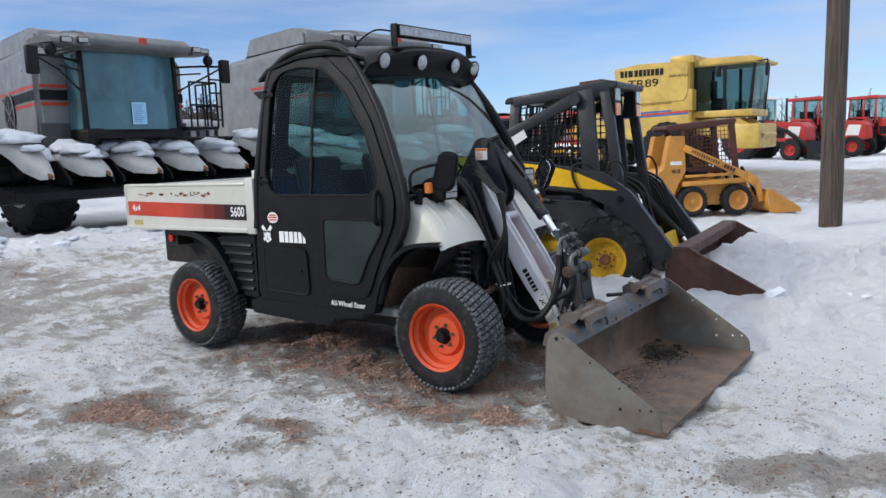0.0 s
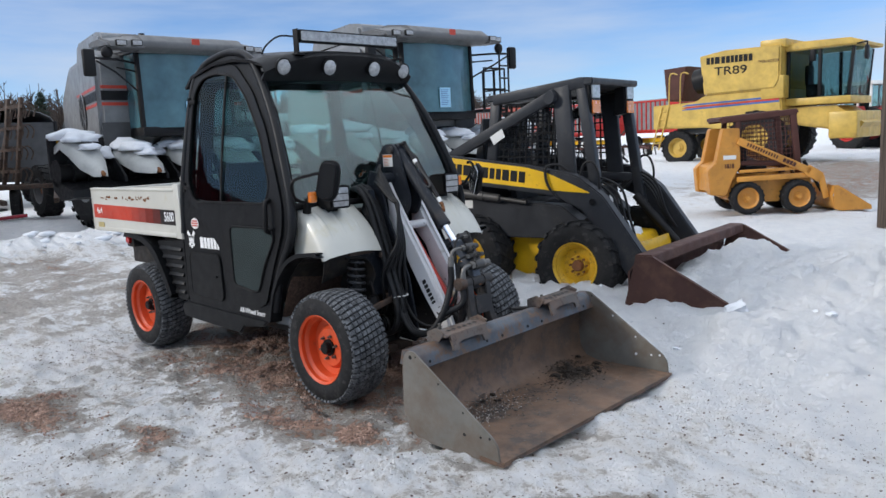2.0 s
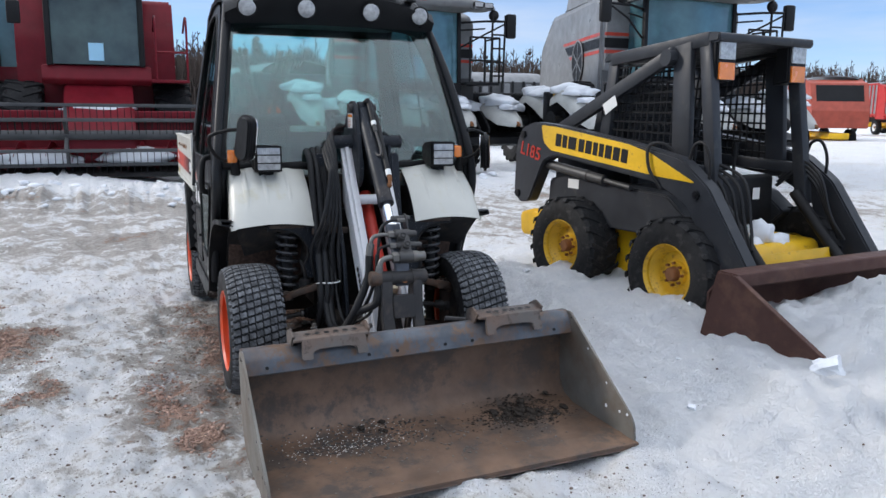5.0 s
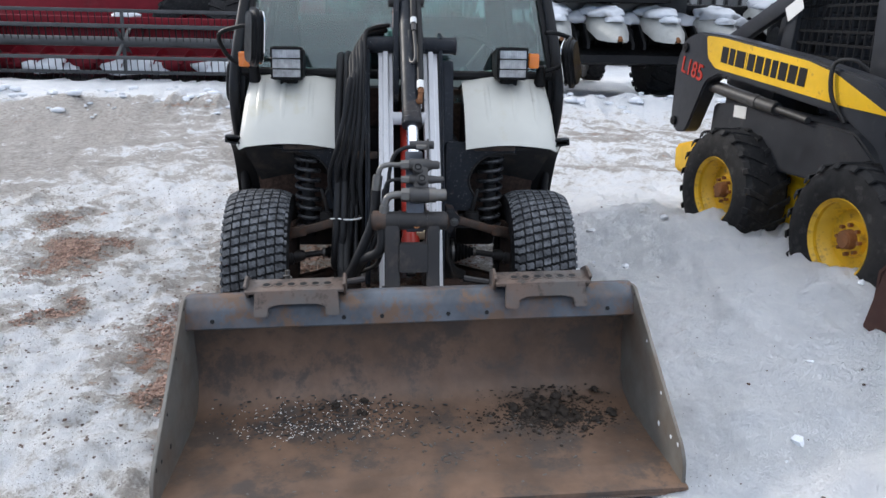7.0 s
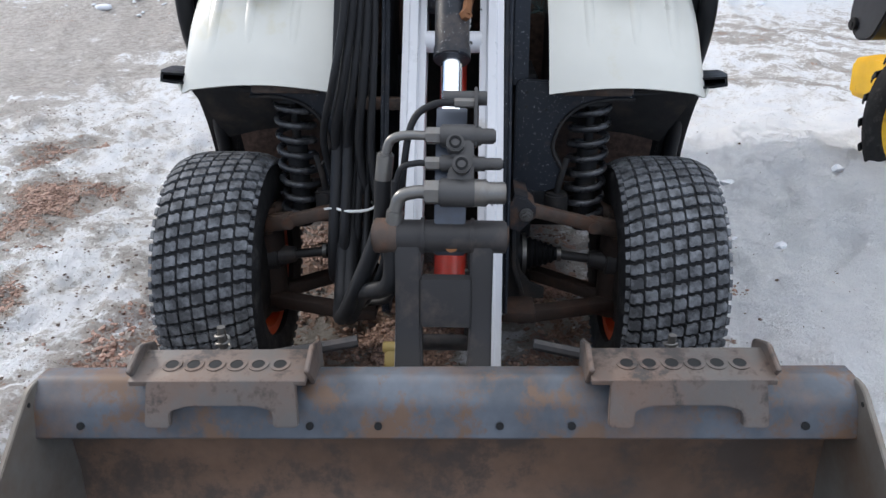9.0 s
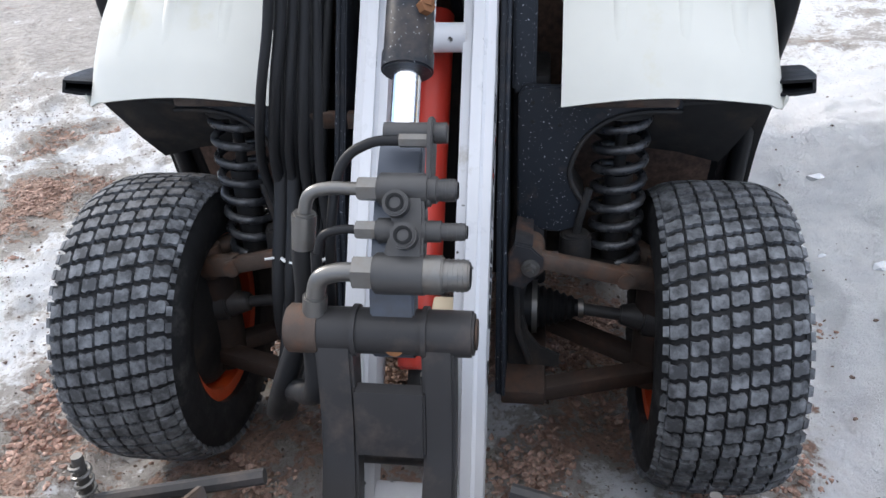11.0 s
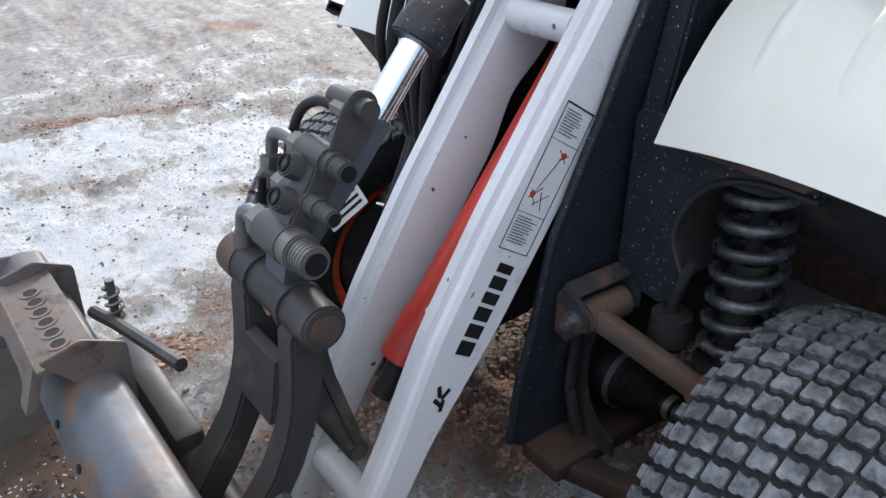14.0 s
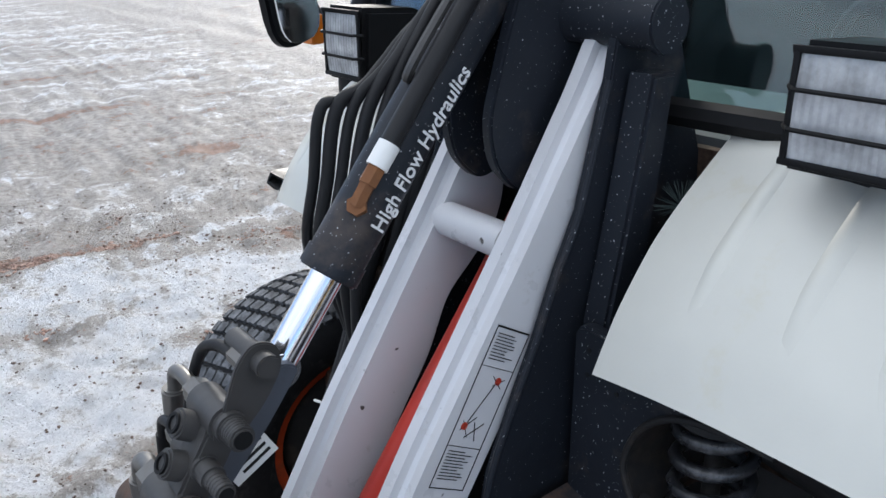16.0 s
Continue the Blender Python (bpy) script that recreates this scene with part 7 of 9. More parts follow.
        tube(bm, smooth_path([(0.30, -0.76, 1.00), (0.22, -0.78, 1.14), (0.20, -0.77, 1.30), (0.28, -0.74, 1.33), (0.34, -0.70, 1.28)], 6), 0.011, 8)
        if s > 0:
            mirror_y(bm)
        part("hose", bm, M_HOSE, P)
        # upper link from the boom to the cab roof
        bm = B()
        bar(bm, (-1.24, -0.50, 1.28), (-0.02, -0.50, 1.87), 0.05, 0.10, 0.01)
        cyl(bm, (-0.06, -0.47, 1.845), (-0.06, -0.54, 1.845), 0.055, n=20)
        if s > 0:
            mirror_y(bm)
        lk = part("upper_link", bm, M_CHARCOAL, P, "charcoal upper boom link")
        bm = B()
        box(bm, (-0.07, -0.001, -0.04), (0.07, 0.001, 0.04), 0, Matrix.Translation((-0.62, -0.526, 1.54)) @ Matrix.Rotation(radians(-29), 4, "Y"))
        if s > 0:
            mirror_y(bm)
        part("warning_sticker", bm, M_PAPER, lk)
        bm = B()
        box(bm, (-0.84, -0.644, 0.895), (-0.70, -0.641, 0.975))
        if s > 0:
            mirror_y(bm)
        part("warning_sticker", bm, M_PAPER, sd)
        # cab frame
        bm = B()
        bar(bm, (0.46, -0.44, 0.85), (0.20, -0.42, 1.97), 0.075, 0.10, 0.012, up=(1, 0, 0.3))
        bar(bm, (0.16, -0.47, 1.05), (0.02, -0.45, 1.93), 0.05, 0.17, 0.012, up=(1, 0, 0.2))
        bar(bm, (-0.72, -0.45, 1.10), (-0.70, -0.43, 1.84), 0.06, 0.09, 0.012, up=(1, 0, 0))
        bar(bm, (-0.72, -0.43, 1.86), (0.25, -0.42, 1.95), 0.09, 0.09, 0.012)
        bar(bm, (-0.74, -0.45, 1.16), (0.36, -0.45, 1.12), 0.06, 0.08, 0.012)
        if s > 0:
            mirror_y(bm)
        part("cab_frame", bm, M_CHARCOAL, P, "charcoal cab guard frame")
        mesh_screen("side_screen", P, [(-0.68, s * 0.445, 1.18), (0.06, s * 0.45, 1.14), (0.0, s * 0.435, 1.84), (-0.66, s * 0.435, 1.80)], 11, 10, 0.006)
        # lamp stack on the front post
        bm = B()
        prism(bm, round_loop([(0.19, 1.68), (0.19, 1.95), (0.30, 1.96), (0.33, 1.70)], 0.02), -0.44, -0.25, bevel=0.012)
        if s > 0:
            mirror_y(bm)
        lp = part("lamp_housing", bm, M_BLACK, P, "black lamp housing")
        for z0, z1, mt, nm in ((1.70, 1.805, M_AMBER, "amber_lens"), (1.825, 1.935, M_LENS, "clear_lens")):
            bm = B()
            prism(bm, [(0.326 - 0.10 * (z0 - 1.70), z0), (0.326 - 0.10 * (z1 - 1.70), z1), (0.340 - 0.10 * (z1 - 1.70), z1), (0.340 - 0.10 * (z0 - 1.70), z0)], -0.42, -0.275, bevel=0.004)
            if s > 0:
                mirror_y(bm)
            part(nm, bm, mt, lp)
    bm = B()
    prism(bm, round_loop([(-0.80, 1.84), (-0.78, 1.90), (0.20, 1.995), (0.34, 1.985), (0.34, 1.93), (0.20, 1.92)], 0.03), -0.46, 0.46, bevel=0.012)
    part("cab_roof", bm, M_CHARCOAL, P, "charcoal cab roof")
    bm = B()
    prism(bm, round_loop([(-1.30, 0.90), (-1.25, 1.22), (-0.80, 1.36), (-0.70, 1.80), (-0.66, 1.80), (-0.70, 1.10), (-0.75, 0.90)], 0.04), -0.43, 0.43, bevel=0.012)
    part("engine_hood", bm, M_CHARCOAL, P)
    mesh_screen("rear_screen", P, [(-0.63, -0.40, 1.30), (-0.63, 0.40, 1.30), (-0.61, 0.40, 1.82), (-0.61, -0.40, 1.82)], 10, 7, 0.006)
    bm = B()
    box(bm, (-0.55, -0.28, 0.80), (-0.10, 0.28, 0.95), 0.05)
    prism(bm, round_loop([(-0.52, 0.92), (-0.42, 0.92), (-0.50, 1.45), (-0.58, 1.45)], 0.03), -0.26, 0.26, bevel=0.04, seg=3)
    part("seat", bm, M_SEAT, P, "black seat behind the guard")
    bm = B()
    prism(bm, round_loop([(0.30, 0.55), (0.44, 0.60), (0.42, 1.06), (0.36, 1.08), (0.25, 0.62)], 0.02), -0.42, 0.42, bevel=0.01)
    part("front_panel", bm, M_BLACK, P)
    bm = B()
    box(bm, (-0.60, -0.42, 0.55), (0.35, 0.42, 0.80), 0.02)
    part("cab_tub", bm, M_BLACK, P)
    bm = B()
    box(bm, (0.441, 0.16, 0.885), (0.4435, 0.24, 0.975))
    part("warning_sticker", bm, M_PAPER, P)
    for s in (-1, 1):
        bm = B()
        tube(bm, smooth_path([(0.30, s * 0.20, 0.85), (0.20, s * 0.22, 1.05), (0.18, s * 0.24, 1.22)], 5), 0.014, 8)
        cyl(bm, (0.18, s * 0.24, 1.20), (0.18, s * 0.24, 1.32), 0.025, n=12, bevel=0.006)
        part("control_lever", bm, M_BLACK, P)
        bm = B()
        tube(bm, smooth_path([(0.42, s * 0.66, 1.16), (0.46, s * 0.66, 1.32), (0.54, s * 0.66, 1.34), (0.60, s * 0.66, 1.22), (0.60, s * 0.66, 1.04)], 5), 0.012, 8)
        part("grab_loop", bm, M_BLACK, P)
    bm = B()
    prism(bm, [(0.90, 0.24), (0.82, 0.56), (0.86, 0.57), (0.95, 0.25)], -0.40, 0.40, bevel=0.006)
    part("quick_coupler", bm, M_YELLOW, P, "chipped yellow coupler plate")
    # bucket, tipped a little forward and turned a hand's width to one side
    def skew(bm):
        for v in bm.verts:
            v.co.x += 0.032 * v.co.y
        return bm

    bm = B()
    hw, z0 = 1.17, 0.12
    shell = [(2.12, z0 + 0.03), (1.44, z0 + 0.01), (1.32, z0 + 0.04), (1.25, z0 + 0.13), (1.25, z0 + 0.32), (1.34, z0 + 0.43)]
    sheet(bm, [[(x, y, z) for y in np.linspace(-hw, hw, 7)] for x, z in shell], 0.014)
    bk = part("bucket", skew(bm), M_MAROON, P, "rusted maroon bucket half full of snow", smooth=60)
    for s in (-1, 1):
        bm = B()
        prism(bm, round_loop([(1.31, z0 + 0.465), (1.45, z0 + 0.465), (2.13, z0 + 0.085), (2.17, z0), (1.44, z0 - 0.01), (1.21, z0 + 0.05)], 0.012), s * hw - 0.012, s * hw + 0.012, bevel=0.003)
        side = part("side_plate", skew(bm), M_MAROON, bk)
        bm = B()
        prism(bm, [(1.43, z0 + 0.462), (1.46, z0 + 0.462), (2.13, z0 + 0.088), (2.11, z0 + 0.080)], s * hw - 0.020, s * hw + 0.020, bevel=0.003)
        part("edge_strip", skew(bm), M_MAROON, side, "welded strip along the sloping edge")
    bm = B()
    prism(bm, round_loop([(1.29, z0 + 0.36), (1.30, z0 + 0.475), (1.45, z0 + 0.475), (1.455, z0 + 0.385)], 0.015), -hw, hw, bevel=0.006)
    part("top_beam", skew(bm), M_MAROON, bk)
    bm = B()
    box(bm, (2.02, -hw - 0.01, z0 - 0.005), (2.18, hw + 0.01, z0 + 0.02), 0.004)
    part("cutting_edge", skew(bm), M_MAROON, bk)


build_skid()


def fit_cab(ob):
    """The guard cab stands wider, taller and a little further ahead than drawn."""
    for v in ob.data.vertices:
        v.co.y *= 1.15
        v.co.x += 0.19 * step01(v.co.x, -1.2, -0.6)
        if v.co.z > 1.05:
            v.co.x += 0.08 * (v.co.z - 1.05)
            v.co.z = 1.05 + (v.co.z - 1.05) * 1.135


def fit_nose(ob):
    """The boom's front leg reaches a little further ahead."""
    for v in ob.data.vertices:
        v.co.x += 0.11 * step01(v.co.x, 0.05, 0.55)


for ob in list(SKID.children):
    if ob.name.split(".")[0] in ("boom_arm", "tilt_cylinder", "hose", "grab_loop", "quick_coupler"):
        for one in [ob, *ob.children]:
            fit_nose(one)
    if ob.name.split(".")[0] in ("cab_frame", "side_screen", "rear_screen", "lamp_housing", "cab_roof", "upper_link"):
        for one in [ob, *ob.children]:
            fit_cab(one)


def snow_thing(label, lumps, m=None):
    bm = B()
    for k, (c, s) in enumerate(lumps):
        lump(bm, c, s, k + len(lumps))
    if m is not None:
        bmesh.ops.transform(bm, matrix=m, verts=bm.verts)
    o = part("snow_heap", bm, M_SNOWLUMP, None, smooth=180)
    return tagged(o, label, "snow", kind="stuff")


SK = pose(-0.99, 3.12, -0.04, 0, 0, 8.5)
snow_thing("white lump of snow lying on the loader's coupler", [((0.66, 0.00, 0.64), (0.10, 0.13, 0.12)), ((0.72, 0.14, 0.585), (0.07, 0.12, 0.07)), ((0.70, -0.12, 0.58), (0.07, 0.08, 0.06))], SK)
snow_thing("heap of snow filling the maroon loader bucket", [((1.74, 0.06, 0.12), (0.50, 1.05, 0.22)), ((1.62, 0.45, 0.22), (0.34, 0.50, 0.17)), ((1.64, -0.35, 0.18), (0.34, 0.5, 0.15)), ((2.05, 0.2, 0.06), (0.5, 0.85, 0.22))], SK)

MINI = thing("skid_loader", "small orange-yellow skid-steer loader with a brown guard cage", "loader", pose(-2.10, 10.73, 0.0, 0, 0, 41.5), "skid loaders")


def build_mini():
    P = MINI
    for x in (-0.44, 0.44):
        for s in (-1, 1):
            lug_wheel(P, (x, s * 0.475, 0.29), s, 0.29, 0.20, 0.185, M_CASEYEL, 20, 0.3, 6, "narrow black lugged tyre", M_CASEYEL)
    bm = B()
    prism(bm, round_loop([(-0.75, 0.28), (-0.62, 0.60), (0.70, 0.62), (0.78, 0.30), (0.6, 0.20), (-0.6, 0.20)], 0.04), -0.36, 0.36, bevel=0.01)
    part("chassis", bm, M_CASEYEL, P)
    for s in (-1, 1):
        bm = B()
        prism(bm, round_loop([(-1.08, 0.36), (-1.12, 0.80), (-0.98, 0.92), (-0.86, 1.52), (-0.58, 1.52), (-0.56, 0.85), (-0.70, 0.62), (-0.80, 0.34)], 0.04), -0.52, -0.30, bevel=0.012)
        if s > 0:
            mirror_y(bm)
        tw = part("rear_tower", bm, M_CASEYEL, P, "orange-yellow rear tower")
        bm = B()
        bar(bm, (-0.62, -0.56, 1.30), (0.62, -0.56, 0.72), 0.06, 0.13, 0.012)
        bar(bm, (0.55, -0.56, 0.76), (0.80, -0.56, 0.60), 0.06, 0.18, 0.012)
        bar(bm, (0.80, -0.56, 0.64), (0.90, -0.54, 0.24), 0.06, 0.10, 0.012, up=(1, 0, 0))
        if s > 0:
            mirror_y(bm)
        bo = part("boom_arm", bm, M_CASEYEL, P, "orange-yellow boom")
        bm = B()
        m = facing((0.25, s * 0.592, 0.893), (1, 0, -0.468) if s < 0 else (-1, 0, 0.468), (0.468, 0, 1))
        word_bars(bm, m, (0.05, 0.05, 0.05, 0.05), 0.07, 0.012, 0.003)
        m2 = facing((-0.20, s * 0.592, 1.104), (1, 0, -0.468) if s < 0 else (-1, 0, 0.468), (0.468, 0, 1))
        for k in range(12):
            box(bm, (-0.30 + 0.05 * k, -0.03, 0), (-0.275 + 0.05 * k, 0.03, 0.003), 0, m2)
        part("brand_lettering", bm, M_CASEBROWN, bo)
        bm = B()
        bar(bm, (-0.58, -0.50, 0.76), (0.45, -0.50, 0.78), 0.10, 0.05, 0.008)
        bar(bm, (-0.62, -0.50, 0.62), (0.70, -0.50, 0.66), 0.12, 0.09, 0.01)
        if s > 0:
            mirror_y(bm)
        part("side_rail", bm, M_CASEYEL, P)
        right = (1, 0, 0) if s < 0 else (-1, 0, 0)
        lettering("model_number", "1818", M_CASEBROWN, tw, facing((-0.76, s * 0.525, 0.86), right, (0, 0, 1)), 0.08, 0.003, 0.8)
        bm = B()
        box(bm, (-0.86, -0.524, 0.98), (-0.64, -0.520, 1.05))
        if s > 0:
            mirror_y(bm)
        part("white_sticker", bm, M_PAPER, tw)
        bm = B()
        bar(bm, (0.48, -0.40, 0.66), (0.36, -0.40, 1.74), 0.07, 0.11, 0.01, up=(1, 0, 0.1))
        bar(bm, (-0.58, -0.40, 0.80), (-0.58, -0.40, 1.68), 0.06, 0.09, 0.01, up=(1, 0, 0))
        bar(bm, (-0.86, -0.40, 1.66), (0.42, -0.40, 1.76), 0.08, 0.11, 0.012)
        bar(bm, (-0.56, -0.40, 0.90), (0.44, -0.40, 0.84), 0.05, 0.07, 0.01)
        if s > 0:
            mirror_y(bm)
        part("cage_frame", bm, M_CASEBROWN, P, "dark brown cage frame")
        mesh_screen("side_screen", P, [(-0.55, s * 0.40, 0.92), (0.42, s * 0.40, 0.88), (0.36, s * 0.40, 1.68), (-0.55, s * 0.40, 1.62)], 13, 10, 0.006, M_CASEBROWN, "brown wire mesh")
        bm = B()
        cyl(bm, (0.55, -0.44, 0.90), (0.86, -0.44, 0.36), 0.03, n=14)
        if s > 0:
            mirror_y(bm)
        part("tilt_cylinder", bm, M_BLACK, P)
    bm = B()
    prism(bm, round_loop([(-0.90, 1.70), (0.44, 1.80), (0.46, 1.74), (-0.88, 1.64)], 0.02), -0.43, 0.43, bevel=0.01)
    part("cage_roof", bm, M_CASEBROWN, P)
    bm = B()
    prism(bm, round_loop([(-1.06, 0.40), (-1.06, 0.86), (-0.6, 1.0), (-0.55, 0.5)], 0.04), -0.31, 0.31, bevel=0.01)
    part("engine_cover", bm, M_CASEYEL, P)
    bm = B()
    box(bm, (-0.40, -0.24, 0.70), (0.0, 0.24, 0.84), 0.04)
    box(bm, (-0.46, -0.24, 0.8), (-0.36, 0.24, 1.3), 0.04)
    part("seat", bm, M_SEAT, P)
    bm = B()
    shell = [(1.62, 0.05), (1.10, 0.04), (1.0, 0.10), (0.97, 0.30), (1.02, 0.46)]
    sheet(bm, [[(x, y, z) for y in np.linspace(-0.66, 0.66, 5)] for x, z in shell], 0.014)
    bk = part("bucket", bm, M_CASEYEL, P, "orange bucket with rusty edge", smooth=60)
    for s in (-1, 1):
        bm = B()
        prism(bm, [(1.0, 0.05), (0.98, 0.46), (1.05, 0.47), (1.62, 0.10), (1.63, 0.03), (1.1, 0.02)], s * 0.66 - 0.01, s * 0.66 + 0.01, bevel=0.003)
        part("side_plate", bm, M_CASEYEL, bk)


build_mini()

# ---- the row of combines ----
def taper(bm):
    """The grey combines grow narrower towards the rear."""
    for v in bm.verts:
        v.co.y *= 0.90 * max(0.35, 1 - 0.1625 * max(0.0, -0.6 - v.co.x))


def combine_grey(m, label, fan_front):
    P = thing("combine_harvester", label, "combine", m, "combine harvesters")
    # body with its side bulges; tank on top
    bm = B()
    prism(bm, round_loop([(-0.55, 1.15), (-0.50, 3.25), (-0.9, 3.42), (-4.6, 3.42), (-5.2, 2.7), (-5.3, 1.5), (-4.5, 1.05)], 0.15), -1.72, 1.72, bevel=0.10, seg=3)
    taper(bm)
    body = part("body", bm, M_GREY, P, "silver-grey combine body")
    bm = B()
    prism(bm, round_loop([(-0.95, 3.40), (-1.05, 3.78), (-1.6, 3.86), (-3.6, 3.86), (-3.9, 3.40)], 0.10), -1.45, 1.45, bevel=0.08)
    taper(bm)
    part("grain_tank", bm, M_GREY, P)
    for s in (-1, 1):
        bm = B()
        for z0, z1 in ((2.66, 2.72), (2.34, 2.40)):
            box(bm, (-4.6, s * 1.722 - 0.004, z0), (-0.62, s * 1.722 + 0.004, z1))
        # stripes wrap to the front
            box(bm, (-0.515, min(s * 1.02, s * 1.66), z0), (-0.503, max(s * 1.02, s * 1.66), z1))
        taper(bm)
        part("red_stripe", bm, M_DECALRED, body)
        bm = B()
        box(bm, (-4.6, s * 1.722 - 0.004, 2.44), (-0.62, s * 1.722 + 0.004, 2.62))
        box(bm, (-0.515, min(s * 1.02, s * 1.66), 2.44), (-0.503, max(s * 1.02, s * 1.66), 2.62))
        taper(bm)
        part("black_stripe", bm, M_BLACK, body)
        bm = B()
        box(bm, (-0.512, min(s * 1.02, s * 1.70), 1.30), (-0.495, max(s * 1.02, s * 1.70), 2.02), 0.01)
        taper(bm)
        part("lower_panel", bm, M_GREYDK, body)
        bm = B()
        cyl(bm, (fan_front, s * 1.72, 2.25), (fan_front, s * 1.76, 2.25), 0.43, n=40)
        taper(bm)
        fan = part("fan_screen", bm, M_BLACK, body, "round black fan screen")
        for k in range(3):
            bm = B()
            a = math.pi * k / 3 + 0.5
            bar(bm, (fan_front - 0.4 * math.cos(a), s * 1.765, 2.25 - 0.4 * math.sin(a)), (fan_front + 0.4 * math.cos(a), s * 1.765, 2.25 + 0.4 * math.sin(a)), 0.03, 0.02, up=(0, 1, 0))
            taper(bm)
            part("fan_bar", bm, M_GREY, fan)
        bm = B()
        tube(bm, [(fan_front + 0.43 * math.cos(a), s * 1.765, 2.25 + 0.43 * math.sin(a)) for a in [2 * math.pi * i / 32 for i in range(33)]], 0.022, 6, cap=False)
        taper(bm)
        part("fan_ring", bm, M_GREY, fan)
        lug_wheel(P, (-1.2, s * 1.38, 0.92), s, 0.92, 0.72, 0.42, M_GREY, 22, 0.4, 8, "large black drive tyre")
        lug_wheel(P, (-5.2, s * 1.1, 0.62), s, 0.62, 0.40, 0.30, M_GREY, 18, 0.4, 8, "black steering tyre")
        # mirrors on long arms
        bm = B()
        tube(bm, [(-0.05, s * 1.0, 3.10), (0.25, s * 1.45, 3.12), (0.30, s * 1.95, 3.13)], 0.022, 8)
        tube(bm, [(-0.05, s * 1.0, 2.60), (0.25, s * 1.5, 2.90), (0.30, s * 1.85, 3.08)], 0.018, 8)
        tube(bm, [(-0.05, s * 1.0, 2.95), (0.22, s * 1.45, 2.98)], 0.016, 8)
        ma = part("mirror_arm", bm, M_BLACK, P)
        bm = B()
        box(bm, (0.25, s * 1.98 - 0.11, 2.80), (0.36, s * 1.98 + 0.11, 3.28), 0.04)
        part("mirror", bm, M_BLACK, ma, "black mirror")
        bm = B()
        bmesh.ops.create_uvsphere(bm, u_segments=14, v_segments=10, radius=0.11, matrix=Matrix.Translation((0.25, s * 1.62, 3.24)) @ Matrix.Diagonal((0.7, 1, 1, 1)))
        part("lamp", bm, M_BLACK, ma)
    # cab
    for y0, y1 in ((-1.0, -0.93), (0.93, 1.0)):
        bm = B()
        bar(bm, (0.02, (y0 + y1) / 2, 1.86), (-0.02, (y0 + y1) / 2, 3.30), 0.07, 0.10, 0.01, up=(1, 0, 0))
        part("cab_pillar", bm, M_BLACK, P)
    bm = B()
    rows = [[(0.02 + 0.16 * (1 - (y / 0.95) ** 2) - 0.04 * t, y, 1.88 + 1.40 * t) for y in np.linspace(-0.95, 0.95, 9)] for t in (0, 0.33, 0.66, 1)]
    sheet(bm, rows, 0.008)
    g = part("windscreen", bm, M_CABGLASS, P, "curved blue-green windscreen")
    bm = B()
    box(bm, (0.16, -0.14, 1.97), (0.172, 0.16, 2.38), 0, Matrix.Translation((0.028, 0.0, 0)))
    pp = part("price_sheet", bm, M_SHEET, P, "pale blue printed sheet behind the glass")
    bm = B()
    for k in range(9):
        box(bm, (0.2005, -0.11, 2.02 + 0.038 * k), (0.2015, 0.06 + 0.02 * (k % 3), 2.033 + 0.038 * k))
    part("sheet_print", bm, M_BLUE, pp)
    for s in (-1, 1):
        bm = B()
        prism(bm, [(-0.05, 1.90), (-0.05, 3.28), (-0.50, 3.28), (-0.50, 1.90)], s * 0.985 - 0.006, s * 0.985 + 0.006)
        part("side_window", bm, M_CABGLASS, P)
    bm = B()
    prism(bm, round_loop([(-1.2, 3.30), (-1.2, 3.58), (-0.3, 3.66), (0.30, 3.58), (0.52, 3.44), (0.50, 3.33), (0.25, 3.28)], 0.06), -1.10, 1.10, bevel=0.05, seg=3)
    roof = part("cab_roof", bm, M_VISOR, P, "dark silver-grey cab roof")
    for s in (-1, 1):
        bm = B()
        prism(bm, round_loop([(0.58, 0.0), (0.10, 0.0), (-0.35, 0.06), (-0.35, 0.24), (0.15, 0.28), (0.50, 0.16)], 0.04), 1.02, 1.62, bevel=0.04)
        for v in bm.verts:
            t = (v.co.y - 1.02) / 0.6
            v.co.x -= 0.22 * t
            v.co.z = 3.30 + v.co.z * (1 - 0.35 * t) + 0.04 * t
        if s < 0:
            mirror_y(bm)
        wing = part("light_wing", bm, M_VISOR, roof)
        for k in range(2):
            y0 = 1.06 + 0.25 * k
            x = 0.575 - 0.22 * (0.04 + 0.25 * k + 0.1) / 0.6
            bm = B()
            box(bm, (x - 0.04, y0, 3.345), (x + 0.012, y0 + 0.21, 3.455), 0.012)
            if s < 0:
                mirror_y(bm)
            lamp = part("roof_light", bm, M_BLACK, wing, "dark rectangular work light")
            bm = B()
            box(bm, (x + 0.008, y0 + 0.02, 3.36), (x + 0.017, y0 + 0.19, 3.44), 0.004)
            if s < 0:
                mirror_y(bm)
            part("lens", bm, M_LENS, lamp)
    bm = B()
    cyl(bm, (-2.2, 0.2, 3.84), (-2.2, 0.2, 3.98), 0.10, 0.06, 14)
    part("tank_cap", bm, M_BLACK, P)
    bm = B()
    box(bm, (0.505, -0.08, 3.42), (0.515, 0.08, 3.53))
    part("roof_badge", bm, M_DECALRED, roof)
    # inside: seat, column, floor
    bm = B()
    box(bm, (-0.95, -0.28, 2.15), (-0.55, 0.28, 2.35), 0.05)
    box(bm, (-1.0, -0.26, 2.3), (-0.86, 0.26, 2.95), 0.05)
    part("seat", bm, M_SEAT, P)
    bm = B()
